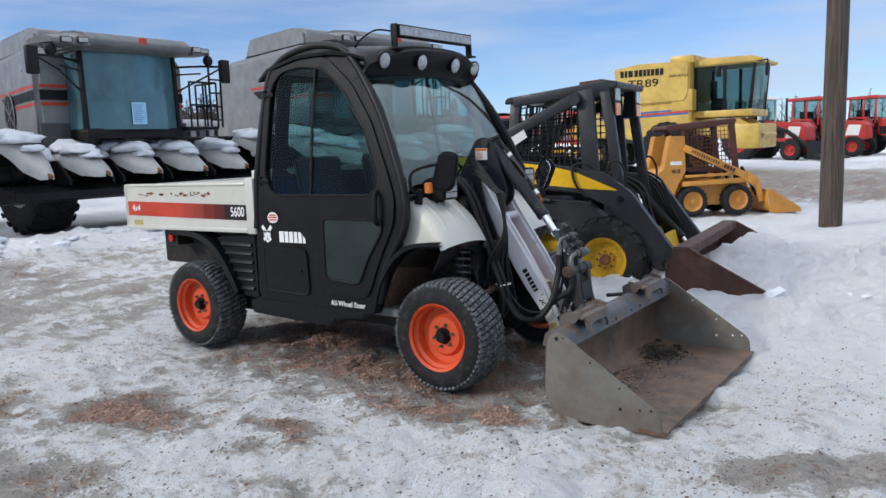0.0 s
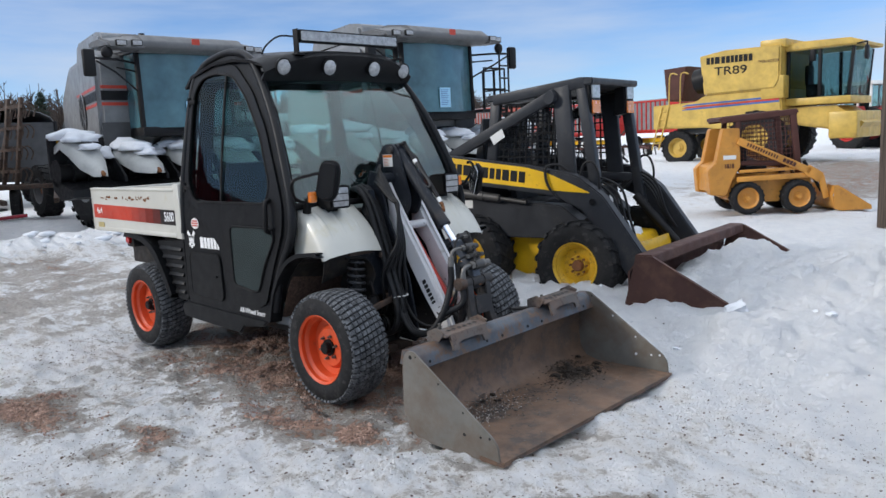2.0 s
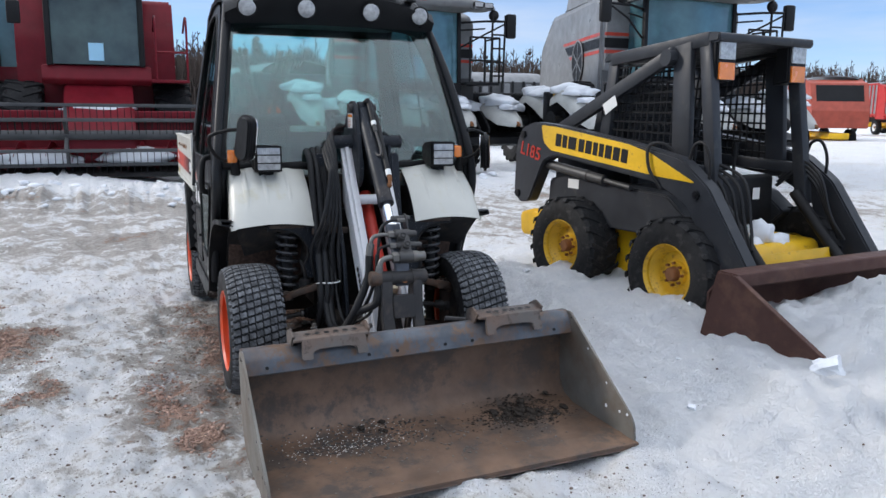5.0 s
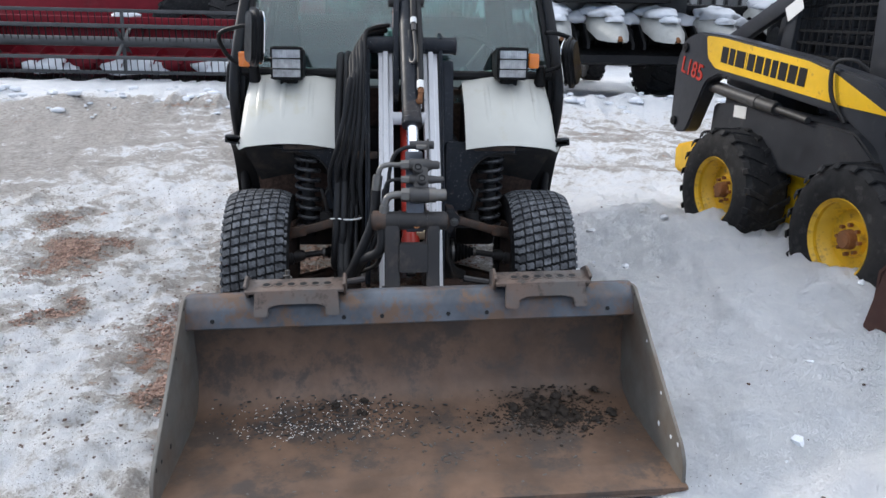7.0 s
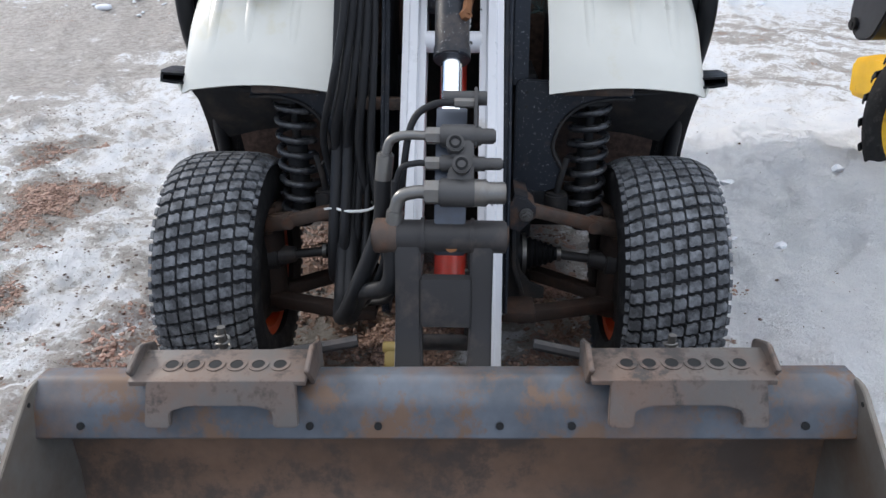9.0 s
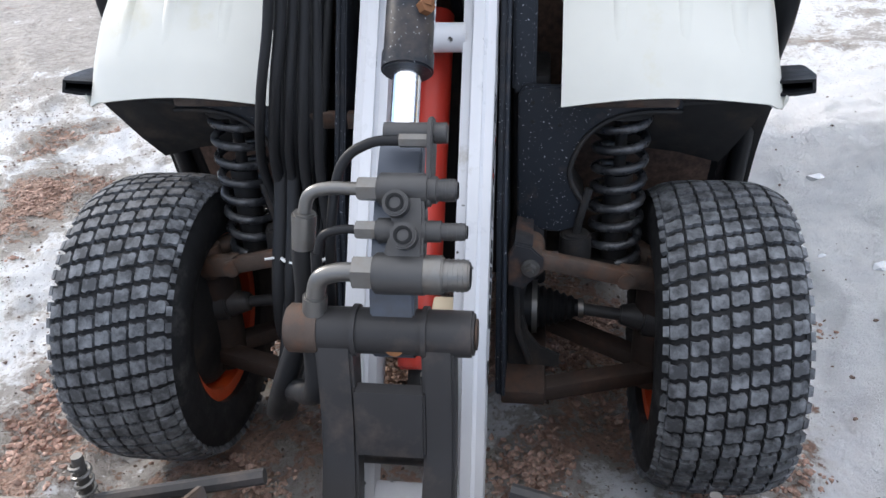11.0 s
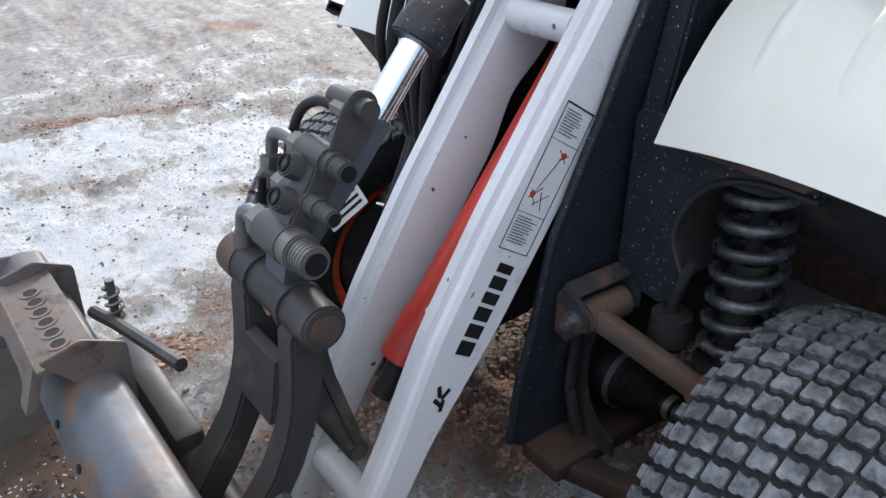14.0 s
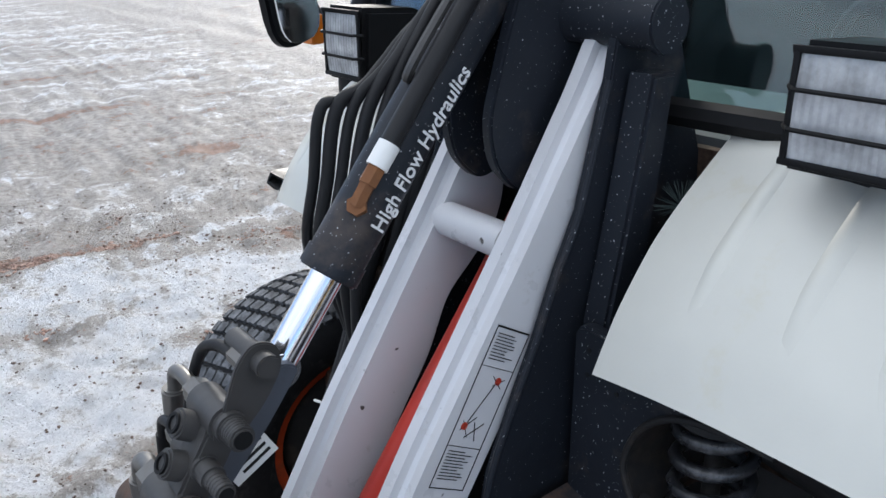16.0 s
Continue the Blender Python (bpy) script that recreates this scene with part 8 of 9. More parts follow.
    tube(bm, [(-0.28 + 0.05 * math.cos(a), 0.2 * math.sin(a), 2.52 + 0.19 * math.cos(a)) for a in [2 * math.pi * i / 20 for i in range(21)]], 0.015, 6, cap=False)
    cyl(bm, (-0.28, 0, 2.52), (-0.12, 0, 1.95), 0.04, n=10)
    part("steering_wheel", bm, M_BLACK, P)
    bm = B()
    box(bm, (-0.55, -1.0, 1.72), (0.10, 1.0, 1.90), 0.02)
    for k in range(7):
        box(bm, (0.102, -0.34 + 0.10 * k, 1.78), (0.108, -0.27 + 0.10 * k, 1.84))
    part("cab_floor", bm, [M_BLACK], P)
    bm = B()
    prism(bm, [(-0.9, 1.70), (-0.65, 1.70), (-0.58, 1.2), (-0.58, 0.75), (-0.7, 0.7), (-1.0, 1.2)], -0.70, 0.70, bevel=0.03)
    box(bm, (-1.6, -1.2, 0.75), (-0.4, 1.2, 1.25), 0.03)
    part("feeder_house", bm, M_BLACK, P, "black feeder house")
    # platform and ladder on the left-hand side
    bm = B()
    box(bm, (-0.45, 1.02, 1.86), (0.30, 1.75, 1.92), 0.01)
    lad = part("platform", bm, M_BLACK, P)
    for a, b in (((0.28, 1.10), (0.28, 1.75)), ((0.28, 1.75), (-0.4, 1.75))):
        bm = B()
        for z in (2.35, 2.80):
            tube(bm, [(*a, z), (*b, z)], 0.020, 8)
        for t in (0.0, 0.5, 1.0):
            x, y = a[0] + (b[0] - a[0]) * t, a[1] + (b[1] - a[1]) * t
            tube(bm, [(x, y, 1.90), (x, y, 2.80)], 0.020, 8)
        part("rail", bm, M_BLACK, lad, "black tube railing")
    bm = B()
    for y in (1.52, 1.80):
        tube(bm, [(0.36, y, 1.9), (0.30, y + 0.06, 3.25)], 0.022, 8)
    for k in range(5):
        tube(bm, [(0.355 - 0.01 * k, 1.52 + 0.015 * k, 2.05 + 0.27 * k), (0.355 - 0.01 * k, 1.80 + 0.015 * k, 2.05 + 0.27 * k)], 0.018, 8)
    part("ladder", bm, M_BLACK, lad, "folded black ladder")
    return P


M_CABGLASS = paint("blue_green_cab_glass", (0.055, 0.125, 0.145), 0.06, dark=0.55, light=1.5, scale=1.1, coat=0.6, bump=0.0)
M_SHEET = paint("pale_blue_paper", (0.33, 0.60, 0.78), 0.7, dark=0.95, light=1.0)
M_SNOUT = paint("grey_snout_plastic", (0.44, 0.44, 0.415), 0.5, dirt=(0.3, 0.29, 0.27), amount=0.3, dscale=3)


def corn_head(m, rows, first, label):
    """A corn head, with a snout between rows; x ahead, first snout at y = first, one metre apart."""
    P = thing("corn_head", label, "harvester header", m, "corn heads")
    y0, y1 = first - 0.35, first + rows * 1.02 + 0.35
    bm = B()
    box(bm, (-0.75, y0, 0.95), (-0.60, y1, 1.68), 0.02)
    prism(bm, [(-0.62, 0.75), (-0.62, 0.95), (0.35, 0.75), (0.35, 0.62), (-0.3, 0.55)], y0, y1, bevel=0.01)
    box(bm, (-0.70, y0, 1.46), (-0.56, y1, 1.66), 0.02)
    part("frame_beam", bm, M_BLACK, P, "long black header frame")
    bm = B()
    cyl(bm, (-0.40, y0, 1.05), (-0.40, y1, 1.05), 0.16, n=14)
    for k in range(int((y1 - y0) / 0.25)):
        y = y0 + 0.25 * k
        cyl(bm, (-0.40, y, 1.05), (-0.40, y + 0.015, 1.05), 0.25, n=14)
    part("auger", bm, M_BLACK, P)
    for s, yy in ((0, y0 + 0.35), (1, y0 + 0.62)):
        bm = B()
        box(bm, (-0.498, y0 + 0.10 + 0.28 * s, 1.55), (-0.494, y0 + 0.33 + 0.28 * s, 1.655))
        part("marker_plate", bm, (M_YELLOW, M_PAPER)[s], P)
    for i in range(rows + 1):
        y = first + 1.02 * i
        end = i in (0, rows)
        w = 0.36 if not end else 0.30
        rise = 0.20 if end else 0.0
        prof = [(-0.55, 1.50 + rise, w), (-0.25, 1.52 + rise * 1.3, w), (0.10, 1.44 + rise, w * 0.95), (0.45, 1.31 + rise * 0.5, w * 0.78), (0.75, 1.14 + rise * 0.2, w * 0.42), (0.86, 1.06, w * 0.16)]
        rows_ = []
        for x, z, ww in prof:
            bot = max(0.98, z - 0.30)
            rows_.append([(x, y - ww, bot), (x, y - ww * 0.95, bot + (z - bot) * 0.45), (x, y - ww * 0.55, bot + (z - bot) * 0.88), (x, y, z), (x, y + ww * 0.55, bot + (z - bot) * 0.88), (x, y + ww * 0.95, bot + (z - bot) * 0.45), (x, y + ww, bot)])
        bm = B()
        sheet(bm, rows_, 0.015)
        part("snout", bm, M_SNOUT, P, "tapered grey row divider", smooth=50)
        bm = B()
        cyl(bm, (0.82, y, 1.04), (0.90, y, 1.02), 0.05, 0.03, 12)
        part("snout_tip", bm, M_RUST, P)
        bm = B()
        prism(bm, [(-0.45, 0.85), (-0.45, 1.30), (-0.05, 1.28), (0.35, 0.95), (0.35, 0.85)], y + w + 0.02, y + w + 0.07, bevel=0.01)
        if not end:
            part("row_unit", bm, M_BLACK, P)
            bm = B()
        prism(bm, [(-0.45, 0.85), (-0.45, 1.30), (-0.05, 1.28), (0.35, 0.95), (0.35, 0.85)], y - w - 0.07, y - w - 0.02, bevel=0.01)
        if not end:
            part("row_unit", bm, M_BLACK, P)
        else:
            bm.free()
    return P


def snow_on_head(m, rows, first):
    rng = random.Random(rows + int(first * 10))
    lumps = []
    for i in range(rows + 1):
        y = first + 1.02 * i
        r = 0.20 if i in (0, rows) else 0.0
        lumps.append(((-0.05, y + rng.uniform(-0.05, 0.06), 1.45 + r), (0.50, 0.30, 0.14)))
        lumps.append(((0.34, y + rng.uniform(-0.03, 0.05), 1.35 + r * 0.7), (0.26, 0.17, 0.09)))
        lumps.append(((-0.36, y + rng.uniform(-0.1, 0.1), 1.50 + r), (0.24, 0.36, 0.15)))
        if i < rows:
            lumps.append(((-0.40, y + 0.51, 1.34), (0.20, 0.24, 0.16)))
    snow_thing("patches of snow lying on the corn head's snouts", lumps, m)


G1 = pose(-10.85, 4.2, 0.14, 0, 0, 0)
combine_grey(G1, "silver-grey combine with red stripes, dark cab and corn head", -2.6)
H1 = pose(-10.85, 4.2, 0.20, 0, 0, 0)
corn_head(H1, 5, -2.15, "grey corn head with snow on its snouts")
snow_on_head(H1, 5, -2.15)
G2 = pose(-9.05, 9.45, 0.14, 0, 0, -3) @ Matrix.Scale(1.08, 4)
combine_grey(G2, "silver-grey combine with red stripes behind the loader", -2.1)
H2 = pose(-9.05, 9.45, 0.20, 0, 0, -3)
corn_head(H2, 5, -2.5, "grey corn head partly hidden behind the loader")
snow_on_head(H2, 5, -2.5)


def combine_red(m, label, glass=True):
    P = thing("combine_harvester", label, "combine", m, "combine harvesters")
    bm = B()
    prism(bm, round_loop([(-0.9, 1.0), (-0.9, 2.55), (-1.2, 3.4), (-4.2, 3.4), (-4.6, 2.5), (-6.8, 2.2), (-6.9, 1.3), (-4.0, 0.95)], 0.12), -1.45, 1.45, bevel=0.05)
    body = part("body", bm, M_COMBRED, P, "dark red combine body")
    for s in (-1, 1):
        bm = B()
        prism(bm, [(-6.6, 1.80), (-6.6, 1.98), (-1.0, 2.28), (-1.0, 2.10)], s * 1.453 - 0.004, s * 1.453 + 0.004)
        st = part("black_stripe", bm, M_GREYDK, body)
        bm = B()
        prism(bm, [(-6.6, 1.99), (-6.6, 2.01), (-1.0, 2.31), (-1.0, 2.29)], s * 1.454 - 0.004, s * 1.454 + 0.004)
        prism(bm, [(-6.6, 1.76), (-6.6, 1.78), (-1.0, 2.08), (-1.0, 2.06)], s * 1.454 - 0.004, s * 1.454 + 0.004)
        part("white_line", bm, M_PAPER, body)
        bm = B()
        word_bars(bm, facing((-4.2, s * 1.459, 2.02), (1, 0, 0.053) if s < 0 else (-1, 0, -0.053), (0, 0, 1)), (0.09,) * 4 + (0.09,) * 12, 0.10, 0.03, 0.003)
        part("brand_lettering", bm, M_PAPER, body)
        lug_wheel(P, (-1.1, s * 1.35, 0.88), s, 0.88, 0.65, 0.42, M_COMBRED, 22, 0.4, 8, "large black drive tyre")
        lug_wheel(P, (-5.4, s * 1.15, 0.58), s, 0.58, 0.36, 0.28, M_COMBRED, 18, 0.4, 8, "black steering tyre")
    bm = B()
    prism(bm, round_loop([(-0.95, 1.75), (-0.95, 2.02), (0.05, 2.02), (0.12, 1.75), (0.0, 1.65)], 0.04), -0.95, 0.95, bevel=0.02)
    part("cab_base", bm, M_COMBRED, P)
    for s in (-1, 1):
        for x0, x1, w in ((0.10, 0.02, 0.10), (-0.9, -0.9, 0.12)):
            bm = B()
            bar(bm, (x0, s * 0.80, 2.0), (x1, s * 0.80, 3.45), w, 0.12, 0.02, up=(1, 0, 0))
            part("cab_pillar", bm, M_BLACK, P)
        bm = B()
        prism(bm, [(0.02, 2.02), (0.0, 3.4), (-0.85, 3.4), (-0.85, 2.02)], s * 0.80 - 0.006, s * 0.80 + 0.006)
        part("side_window", bm, M_CABGLASS, P)
    bm = B()
    rows = [[(0.10 + 0.06 * (1 - (y / 0.75) ** 2) - 0.06 * t, y, 2.03 + 1.38 * t) for y in np.linspace(-0.75, 0.75, 7)] for t in (0, 0.5, 1)]
    sheet(bm, rows, 0.008)
    part("windscreen", bm, M_REDCABGLASS, P, "dark green windscreen")
    bm = B()
    box(bm, (0.172, -0.13, 2.10), (0.176, 0.13, 2.42))
    pp = part("price_sheet", bm, M_SHEET, P, "pale blue printed sheet behind the glass")
    bm = B()
    prism(bm, round_loop([(-1.1, 3.42), (-1.1, 3.66), (0.1, 3.70), (0.35, 3.58), (0.3, 3.42)], 0.05), -0.95, 0.95, bevel=0.04)
    part("cab_roof", bm, M_COMBRED, P)
    bm = B()
    prism(bm, [(-0.6, 1.7), (0.0, 1.65), (1.2, 0.85), (1.2, 0.45), (0.4, 0.5), (-0.8, 1.1)], -0.60, 0.60, bevel=0.03)
    part("feeder_house", bm, M_COMBRED, P)
    bm = B()
    box(bm, (-0.9, 0.95, 1.72), (0.1, 1.65, 1.78), 0.01)
    pl = part("platform", bm, M_COMBRED, P)
    bm = B()
    for y in (1.05, 1.62):
        tube(bm, smooth_path([(0.08, y, 1.75), (0.10, y, 2.7), (0.0, y, 2.95), (-0.3, y, 2.95), (-0.8, y, 2.75)], 5), 0.022, 8)
    tube(bm, [(0.08, 1.05, 2.3), (0.08, 1.62, 2.3)], 0.02, 8)
    part("rail", bm, M_COMBRED, pl, "red tube railing")
    bm = B()
    tube(bm, [(-0.05, -0.85, 3.3), (0.3, -1.25, 3.2), (0.3, -1.3, 2.75)], 0.02, 8)
    ma = part("mirror_arm", bm, M_BLACK, P)
    bm = B()
    box(bm, (0.26, -1.42, 2.7), (0.34, -1.2, 3.1), 0.03)
    part("mirror", bm, M_BLACK, ma)
    return P


M_REDCABGLASS = paint("dark_green_cab_glass", (0.035, 0.055, 0.05), 0.08, dark=0.5, light=1.8, scale=1.3, coat=0.5, bump=0.0)
combine_red(pose(-12.3, -1.62, 0.24, 0, 0, 0), "dark red combine with a green-glassed cab and grain header")
combine_red(pose(-14.9, -2.6, 0.24, 0, 0, 90), "dark red combine standing side-on with a black stripe")


def grain_head():
    P = thing("grain_header", "red grain header with a black tined reel, standing in snow", "harvester header", pose(-11.35, 0, 0.20, 0, 0, 0))
    y0, y1 = -6.9, 0.35
    bm = B()
    prism(bm, [(-0.45, 0.35), (-0.50, 1.20), (-0.40, 1.22), (-0.34, 0.40)], y0, y1, bevel=0.01)
    prism(bm, round_loop([(-0.55, 1.06), (-0.55, 1.22), (-0.25, 1.22), (-0.25, 1.06)], 0.02), y0, y1, bevel=0.01)
    part("back_sheet", bm, M_COMBRED, P, "dark red back sheet")
    bm = B()
    prism(bm, [(-0.4, 0.12), (-0.4, 0.2), (0.55, 0.12), (0.62, 0.08), (0.5, 0.06)], y0, y1, bevel=0.005)
    part("cutter_bar", bm, M_BLACK, P)
    bm = B()
    cyl(bm, (-0.05, y0 + 0.1, 0.42), (-0.05, y1 - 0.1, 0.42), 0.15, n=16)
    part("auger_tube", bm, M_COMBRED, P)
    n = 14
    for i in range(n):
        y = y0 + 0.4 + (y1 - y0 - 0.8) * i / (n - 1)
        bm = B()
        rows = []
        for k in range(10):
            a = k / 9 * 2 * math.pi
            yy = y + 0.45 * k / 9
            rows.append([(-0.05 + 0.15 * math.cos(a), yy, 0.42 + 0.15 * math.sin(a)), (-0.05 + 0.27 * math.cos(a), yy, 0.42 + 0.27 * math.sin(a))])
        sheet(bm, rows, 0.008)
        part("auger_flight", bm, M_COMBRED, P)
    # reel
    rx, rz, rr = 0.35, 0.80, 0.52
    bm = B()
    cyl(bm, (rx, y0 + 0.15, rz), (rx, y1 - 0.15, rz), 0.085, n=18)
    reel = part("reel_tube", bm, M_GREYDK, P, "dark grey reel tube")
    spiders = [y0 + 0.2, y0 + 2.45, y0 + 4.75, y1 - 0.2]
    for k in range(6):
        a = 2 * math.pi * k / 6 + 0.55
        bx, bz = rx + rr * math.cos(a), rz + rr * math.sin(a)
        bm = B()
        box(bm, (bx - 0.03, y0 + 0.15, bz - 0.03), (bx + 0.03, y1 - 0.15, bz + 0.03), 0.008)
        bat = part("reel_bat", bm, M_GREYDK, reel, "dark reel bat with tines")
        bm = B()
        for i in range(62):
            y = y0 + 0.2 + (y1 - y0 - 0.4) * i / 61
            bar(bm, (bx, y, bz), (bx - 0.02, y, bz - 0.24), 0.012, 0.012, up=(1, 0, 0))
        o = part("tine_row", bm, M_BLACK, bat)
        o["kind"] = "stuff"
        for sy in spiders:
            bm = B()
            bar(bm, (rx, sy, rz), (bx, sy, bz), 0.03, 0.06, 0.005, up=(0, 1, 0))
            part("reel_spoke", bm, M_GREYDK, reel)
    for y in (y0, y1):
        bm = B()
        prism(bm, round_loop([(-0.55, 0.20), (-0.50, 1.25), (0.10, 1.28), (0.35, 1.0), (0.75, 0.10), (0.6, 0.02), (-0.4, 0.05)], 0.05), y - 0.05, y + 0.05, bevel=0.015)
        e = part("end_sheet", bm, M_COMBRED, P, "red end sheet")
        bm = B()
        tube(bm, [(0.55, y, 0.35), (1.15, y + (0.45 if y > -1 else -0.2), 0.42)], 0.03, 8)
        bar(bm, (-0.3, y + 0.08, 1.18), (0.45, y + 0.08, 0.85), 0.06, 0.09, 0.01)
        part("divider_rod", bm, M_COMBRED, e)
        bm = B()
        cyl(bm, (0.62, y, 0.45), (0.72, y, -0.05), 0.10, 0.05, 14)
        part("divider_point", bm, M_GREY, e)


grain_head()
snow_thing("snow drifted over the red grain header", [((-11.25, -1.0, 0.55), (0.2, 0.6, 0.22)), ((-11.3, -2.6, 0.52), (0.22, 0.75, 0.2)), ((-11.3, -4.4, 0.5), (0.2, 0.6, 0.2)), ((-11.75, -1.6, 1.45), (0.12, 0.6, 0.08)), ((-11.7, -4.6, 1.44), (0.1, 0.25, 0.08)), ((-11.3, -5.8, 0.5), (0.2, 0.5, 0.2))])


def combine_yellow():
    P = thing("combine_harvester", "yellow combine with a dark-windowed cab and red-blue stripe", "combine", pose(-7.25, 22.85, 0.28, 0, 0, 2), "combine harvesters")
    bm = B()
    prism(bm, round_loop([(-3.15, 1.25), (-3.15, 2.05), (-1.65, 2.10), (-1.25, 2.30), (1.15, 2.35), (1.20, 1.55), (0.9, 1.2), (-0.6, 1.1), (-1.3, 1.25)], 0.06), -1.5, 1.5, bevel=0.04)
    body = part("body", bm, M_TRYEL, P, "yellow combine body")
    bm = B()
    prism(bm, round_loop([(-1.30, 2.30), (-1.45, 3.55), (-0.6, 3.68), (1.15, 3.66), (1.15, 2.62), (1.0, 2.35)], 0.06), -1.55, 1.4, bevel=0.05)
    tank = part("grain_tank", bm, M_TRYEL, P, "yellow grain tank")
    bm = B()
    box(bm, (0.45, -1.35, 3.60), (1.25, 1.35, 3.86), 0.04)
    part("tank_lid", bm, M_TRYEL, P)
    lettering("model_number", "TR89", M_TEXTBLACK, tank, facing((-0.40, -1.556, 3.02), (1, 0, 0), (0, 0, 1)), 0.26, 0.004, 1.35, "black model number")
    lettering("rotor_note", "TWIN ROTOR", M_CASEBROWN, tank, facing((0.80, -1.556, 3.20), (1, 0, 0), (0, 0, 1)), 0.09, 0.003, 0.8)
    bm = B()
    word_bars(bm, facing((-0.45, -1.556, 3.38), (1, 0, 0), (0, 0, 1)), (0.12, 0.10, 0.16, -0.001, 0.12, 0.13, 0.1, 0.1, 0.12, 0.13, 0.12), 0.22, 0.03, 0.004)
    part("brand_lettering", bm, M_TEXTBLACK, tank)
    for z, mt, nm in ((1.97, M_BLUE, "blue_stripe"), (1.90, M_DECALRED, "red_stripe"), (1.84, M_BLUE, "blue_stripe")):
        bm = B()
        prism(bm, [(-2.1, z), (-1.9, z + 0.06), (1.12, z + 0.16), (1.12, z + 0.10)], -1.506, -1.502)
        part(nm, bm, mt, body)
    bm = B()
    prism(bm, [(-2.4, 1.05), (-2.4, 1.6), (0.9, 1.6), (0.9, 1.05)], -1.2, 1.2)
    part("undercarriage", bm, M_GREYDK, P)
    # cab
    bm = B()
    box(bm, (1.15, -1.1, 1.80), (3.05, 1.1, 2.02), 0.03)
    box(bm, (0.55, -1.52, 2.05), (1.25, -1.0, 2.75), 0.03)
    part("cab_base", bm, M_TRYEL, P)
    for x, y in ((1.22, -1.02), (1.22, 1.02), (2.15, -1.02), (2.95, -0.98), (2.95, 0.98), (2.15, 1.02)):
        bm = B()
        bar(bm, (x, y, 2.0), (x - (0.0 if x < 2.5 else -0.12), y, 3.46), 0.09, 0.10, 0.01, up=(1, 0, 0))
        part("cab_pillar", bm, M_BLACK, P)
    for y in (-1.03, 1.03):
        bm = B()
        prism(bm, [(1.25, 2.02), (1.25, 3.45), (3.05, 3.45), (2.93, 2.02)], y - 0.005, y + 0.005)
        g = part("side_window", bm, M_GLASSDARK, P)
        g.visible_shadow = False
    bm = B()
    sheet(bm, [[(2.96 + 0.13 * t + 0.12 * (1 - (y / 1.0) ** 2), y, 2.02 + 1.43 * t) for y in np.linspace(-1, 1, 7)] for t in (0, 0.5, 1)], 0.008)
    g = part("windscreen", bm, M_GLASSDARK, P)
    g.visible_shadow = False
    bm = B()
    prism(bm, round_loop([(1.05, 3.46), (1.05, 3.62), (1.6, 3.72), (3.0, 3.70), (3.35, 3.58), (3.32, 3.48)], 0.04), -1.15, 1.15, bevel=0.04)
    part("cab_roof", bm, M_TRYEL, P, "pale yellow cab roof")
    bm = B()
    box(bm, (1.5, -0.3, 2.05), (1.9, 0.3, 2.45), 0.05)
    box(bm, (1.45, -0.28, 2.4), (1.58, 0.28, 3.05), 0.05)
    part("seat", bm, M_SEAT, P)
    bm = B()
    tube(bm, [(3.2, -1.1, 3.5), (3.55, -1.45, 3.5), (3.55, -1.45, 3.2)], 0.025, 8)
    ma = part("mirror_arm", bm, M_BLACK, P)
    for lo, hi in (((3.5, -1.56, 3.0), (3.6, -1.36, 3.4)), ((1.9, -1.2, 3.1), (2.05, -1.06, 3.45))):
        bm = B()
        box(bm, lo, hi, 0.03)
        part("mirror", bm, M_BLACK, ma)
    for s in (-1, 1):
        lug_wheel(P, (0.42, s * 1.35, 0.86), s, 0.86, 0.62, 0.42, M_TRYEL, 22, 0.4, 8, "large black drive tyre", M_TRYEL)
        lug_wheel(P, (-2.28, s * 1.25, 0.60), s, 0.60, 0.40, 0.33, M_TRYEL, 20, 0.4, 8, "black steering tyre", M_TRYEL)
    # unloading auger, engine screen, rear hood and ladder
    bm = B()
    cyl(bm, (-1.75, -1.1, 2.75), (-1.25, -1.1, 2.85), 0.42, n=22, bevel=0.05)
    part("rotary_screen", bm, M_BLACK, P, "black rotary screen")
    bm = B()
    prism(bm, [(-2.95, 2.2), (-3.05, 3.3), (-2.2, 3.35), (-2.35, 2.2)], -0.9, 0.9, bevel=0.03)
    part("straw_hood", bm, M_CASEBROWN, P)
    for x in (-2.55, -2.15):
        bm = B()
        tube(bm, smooth_path([(x, -1.5, 2.05), (x + 0.02, -1.5, 2.95), (x + 0.12, -1.5, 3.10), (x + 0.3, -1.5, 3.05)], 5), 0.022, 8)
        part("handrail", bm, M_TRYEL, P)
    bm = B()
    for x in (-3.0, -2.75):
        tube(bm, [(x + 0.2, -1.52, 2.0), (x - 0.15, -1.6, 0.55)], 0.025, 8)
    for k in range(5):
        tube(bm, [(-2.83 - 0.06 * k, -1.53 - 0.015 * k, 1.85 - 0.27 * k), (-2.58 - 0.06 * k, -1.53 - 0.015 * k, 1.85 - 0.27 * k)], 0.02, 6)
    part("ladder", bm, M_TRYEL, P)
    bm = B()
    prism(bm, [(1.15, 1.75), (1.2, 1.25), (3.2, 0.9), (3.4, 1.2), (2.6, 1.75)], -1.0, 1.0, bevel=0.05)
    box(bm, (2.5, -1.3, 0.75), (3.3, 1.3, 1.55), 0.05)
    part("feeder_house", bm, M_TRYEL, P)


combine_yellow()

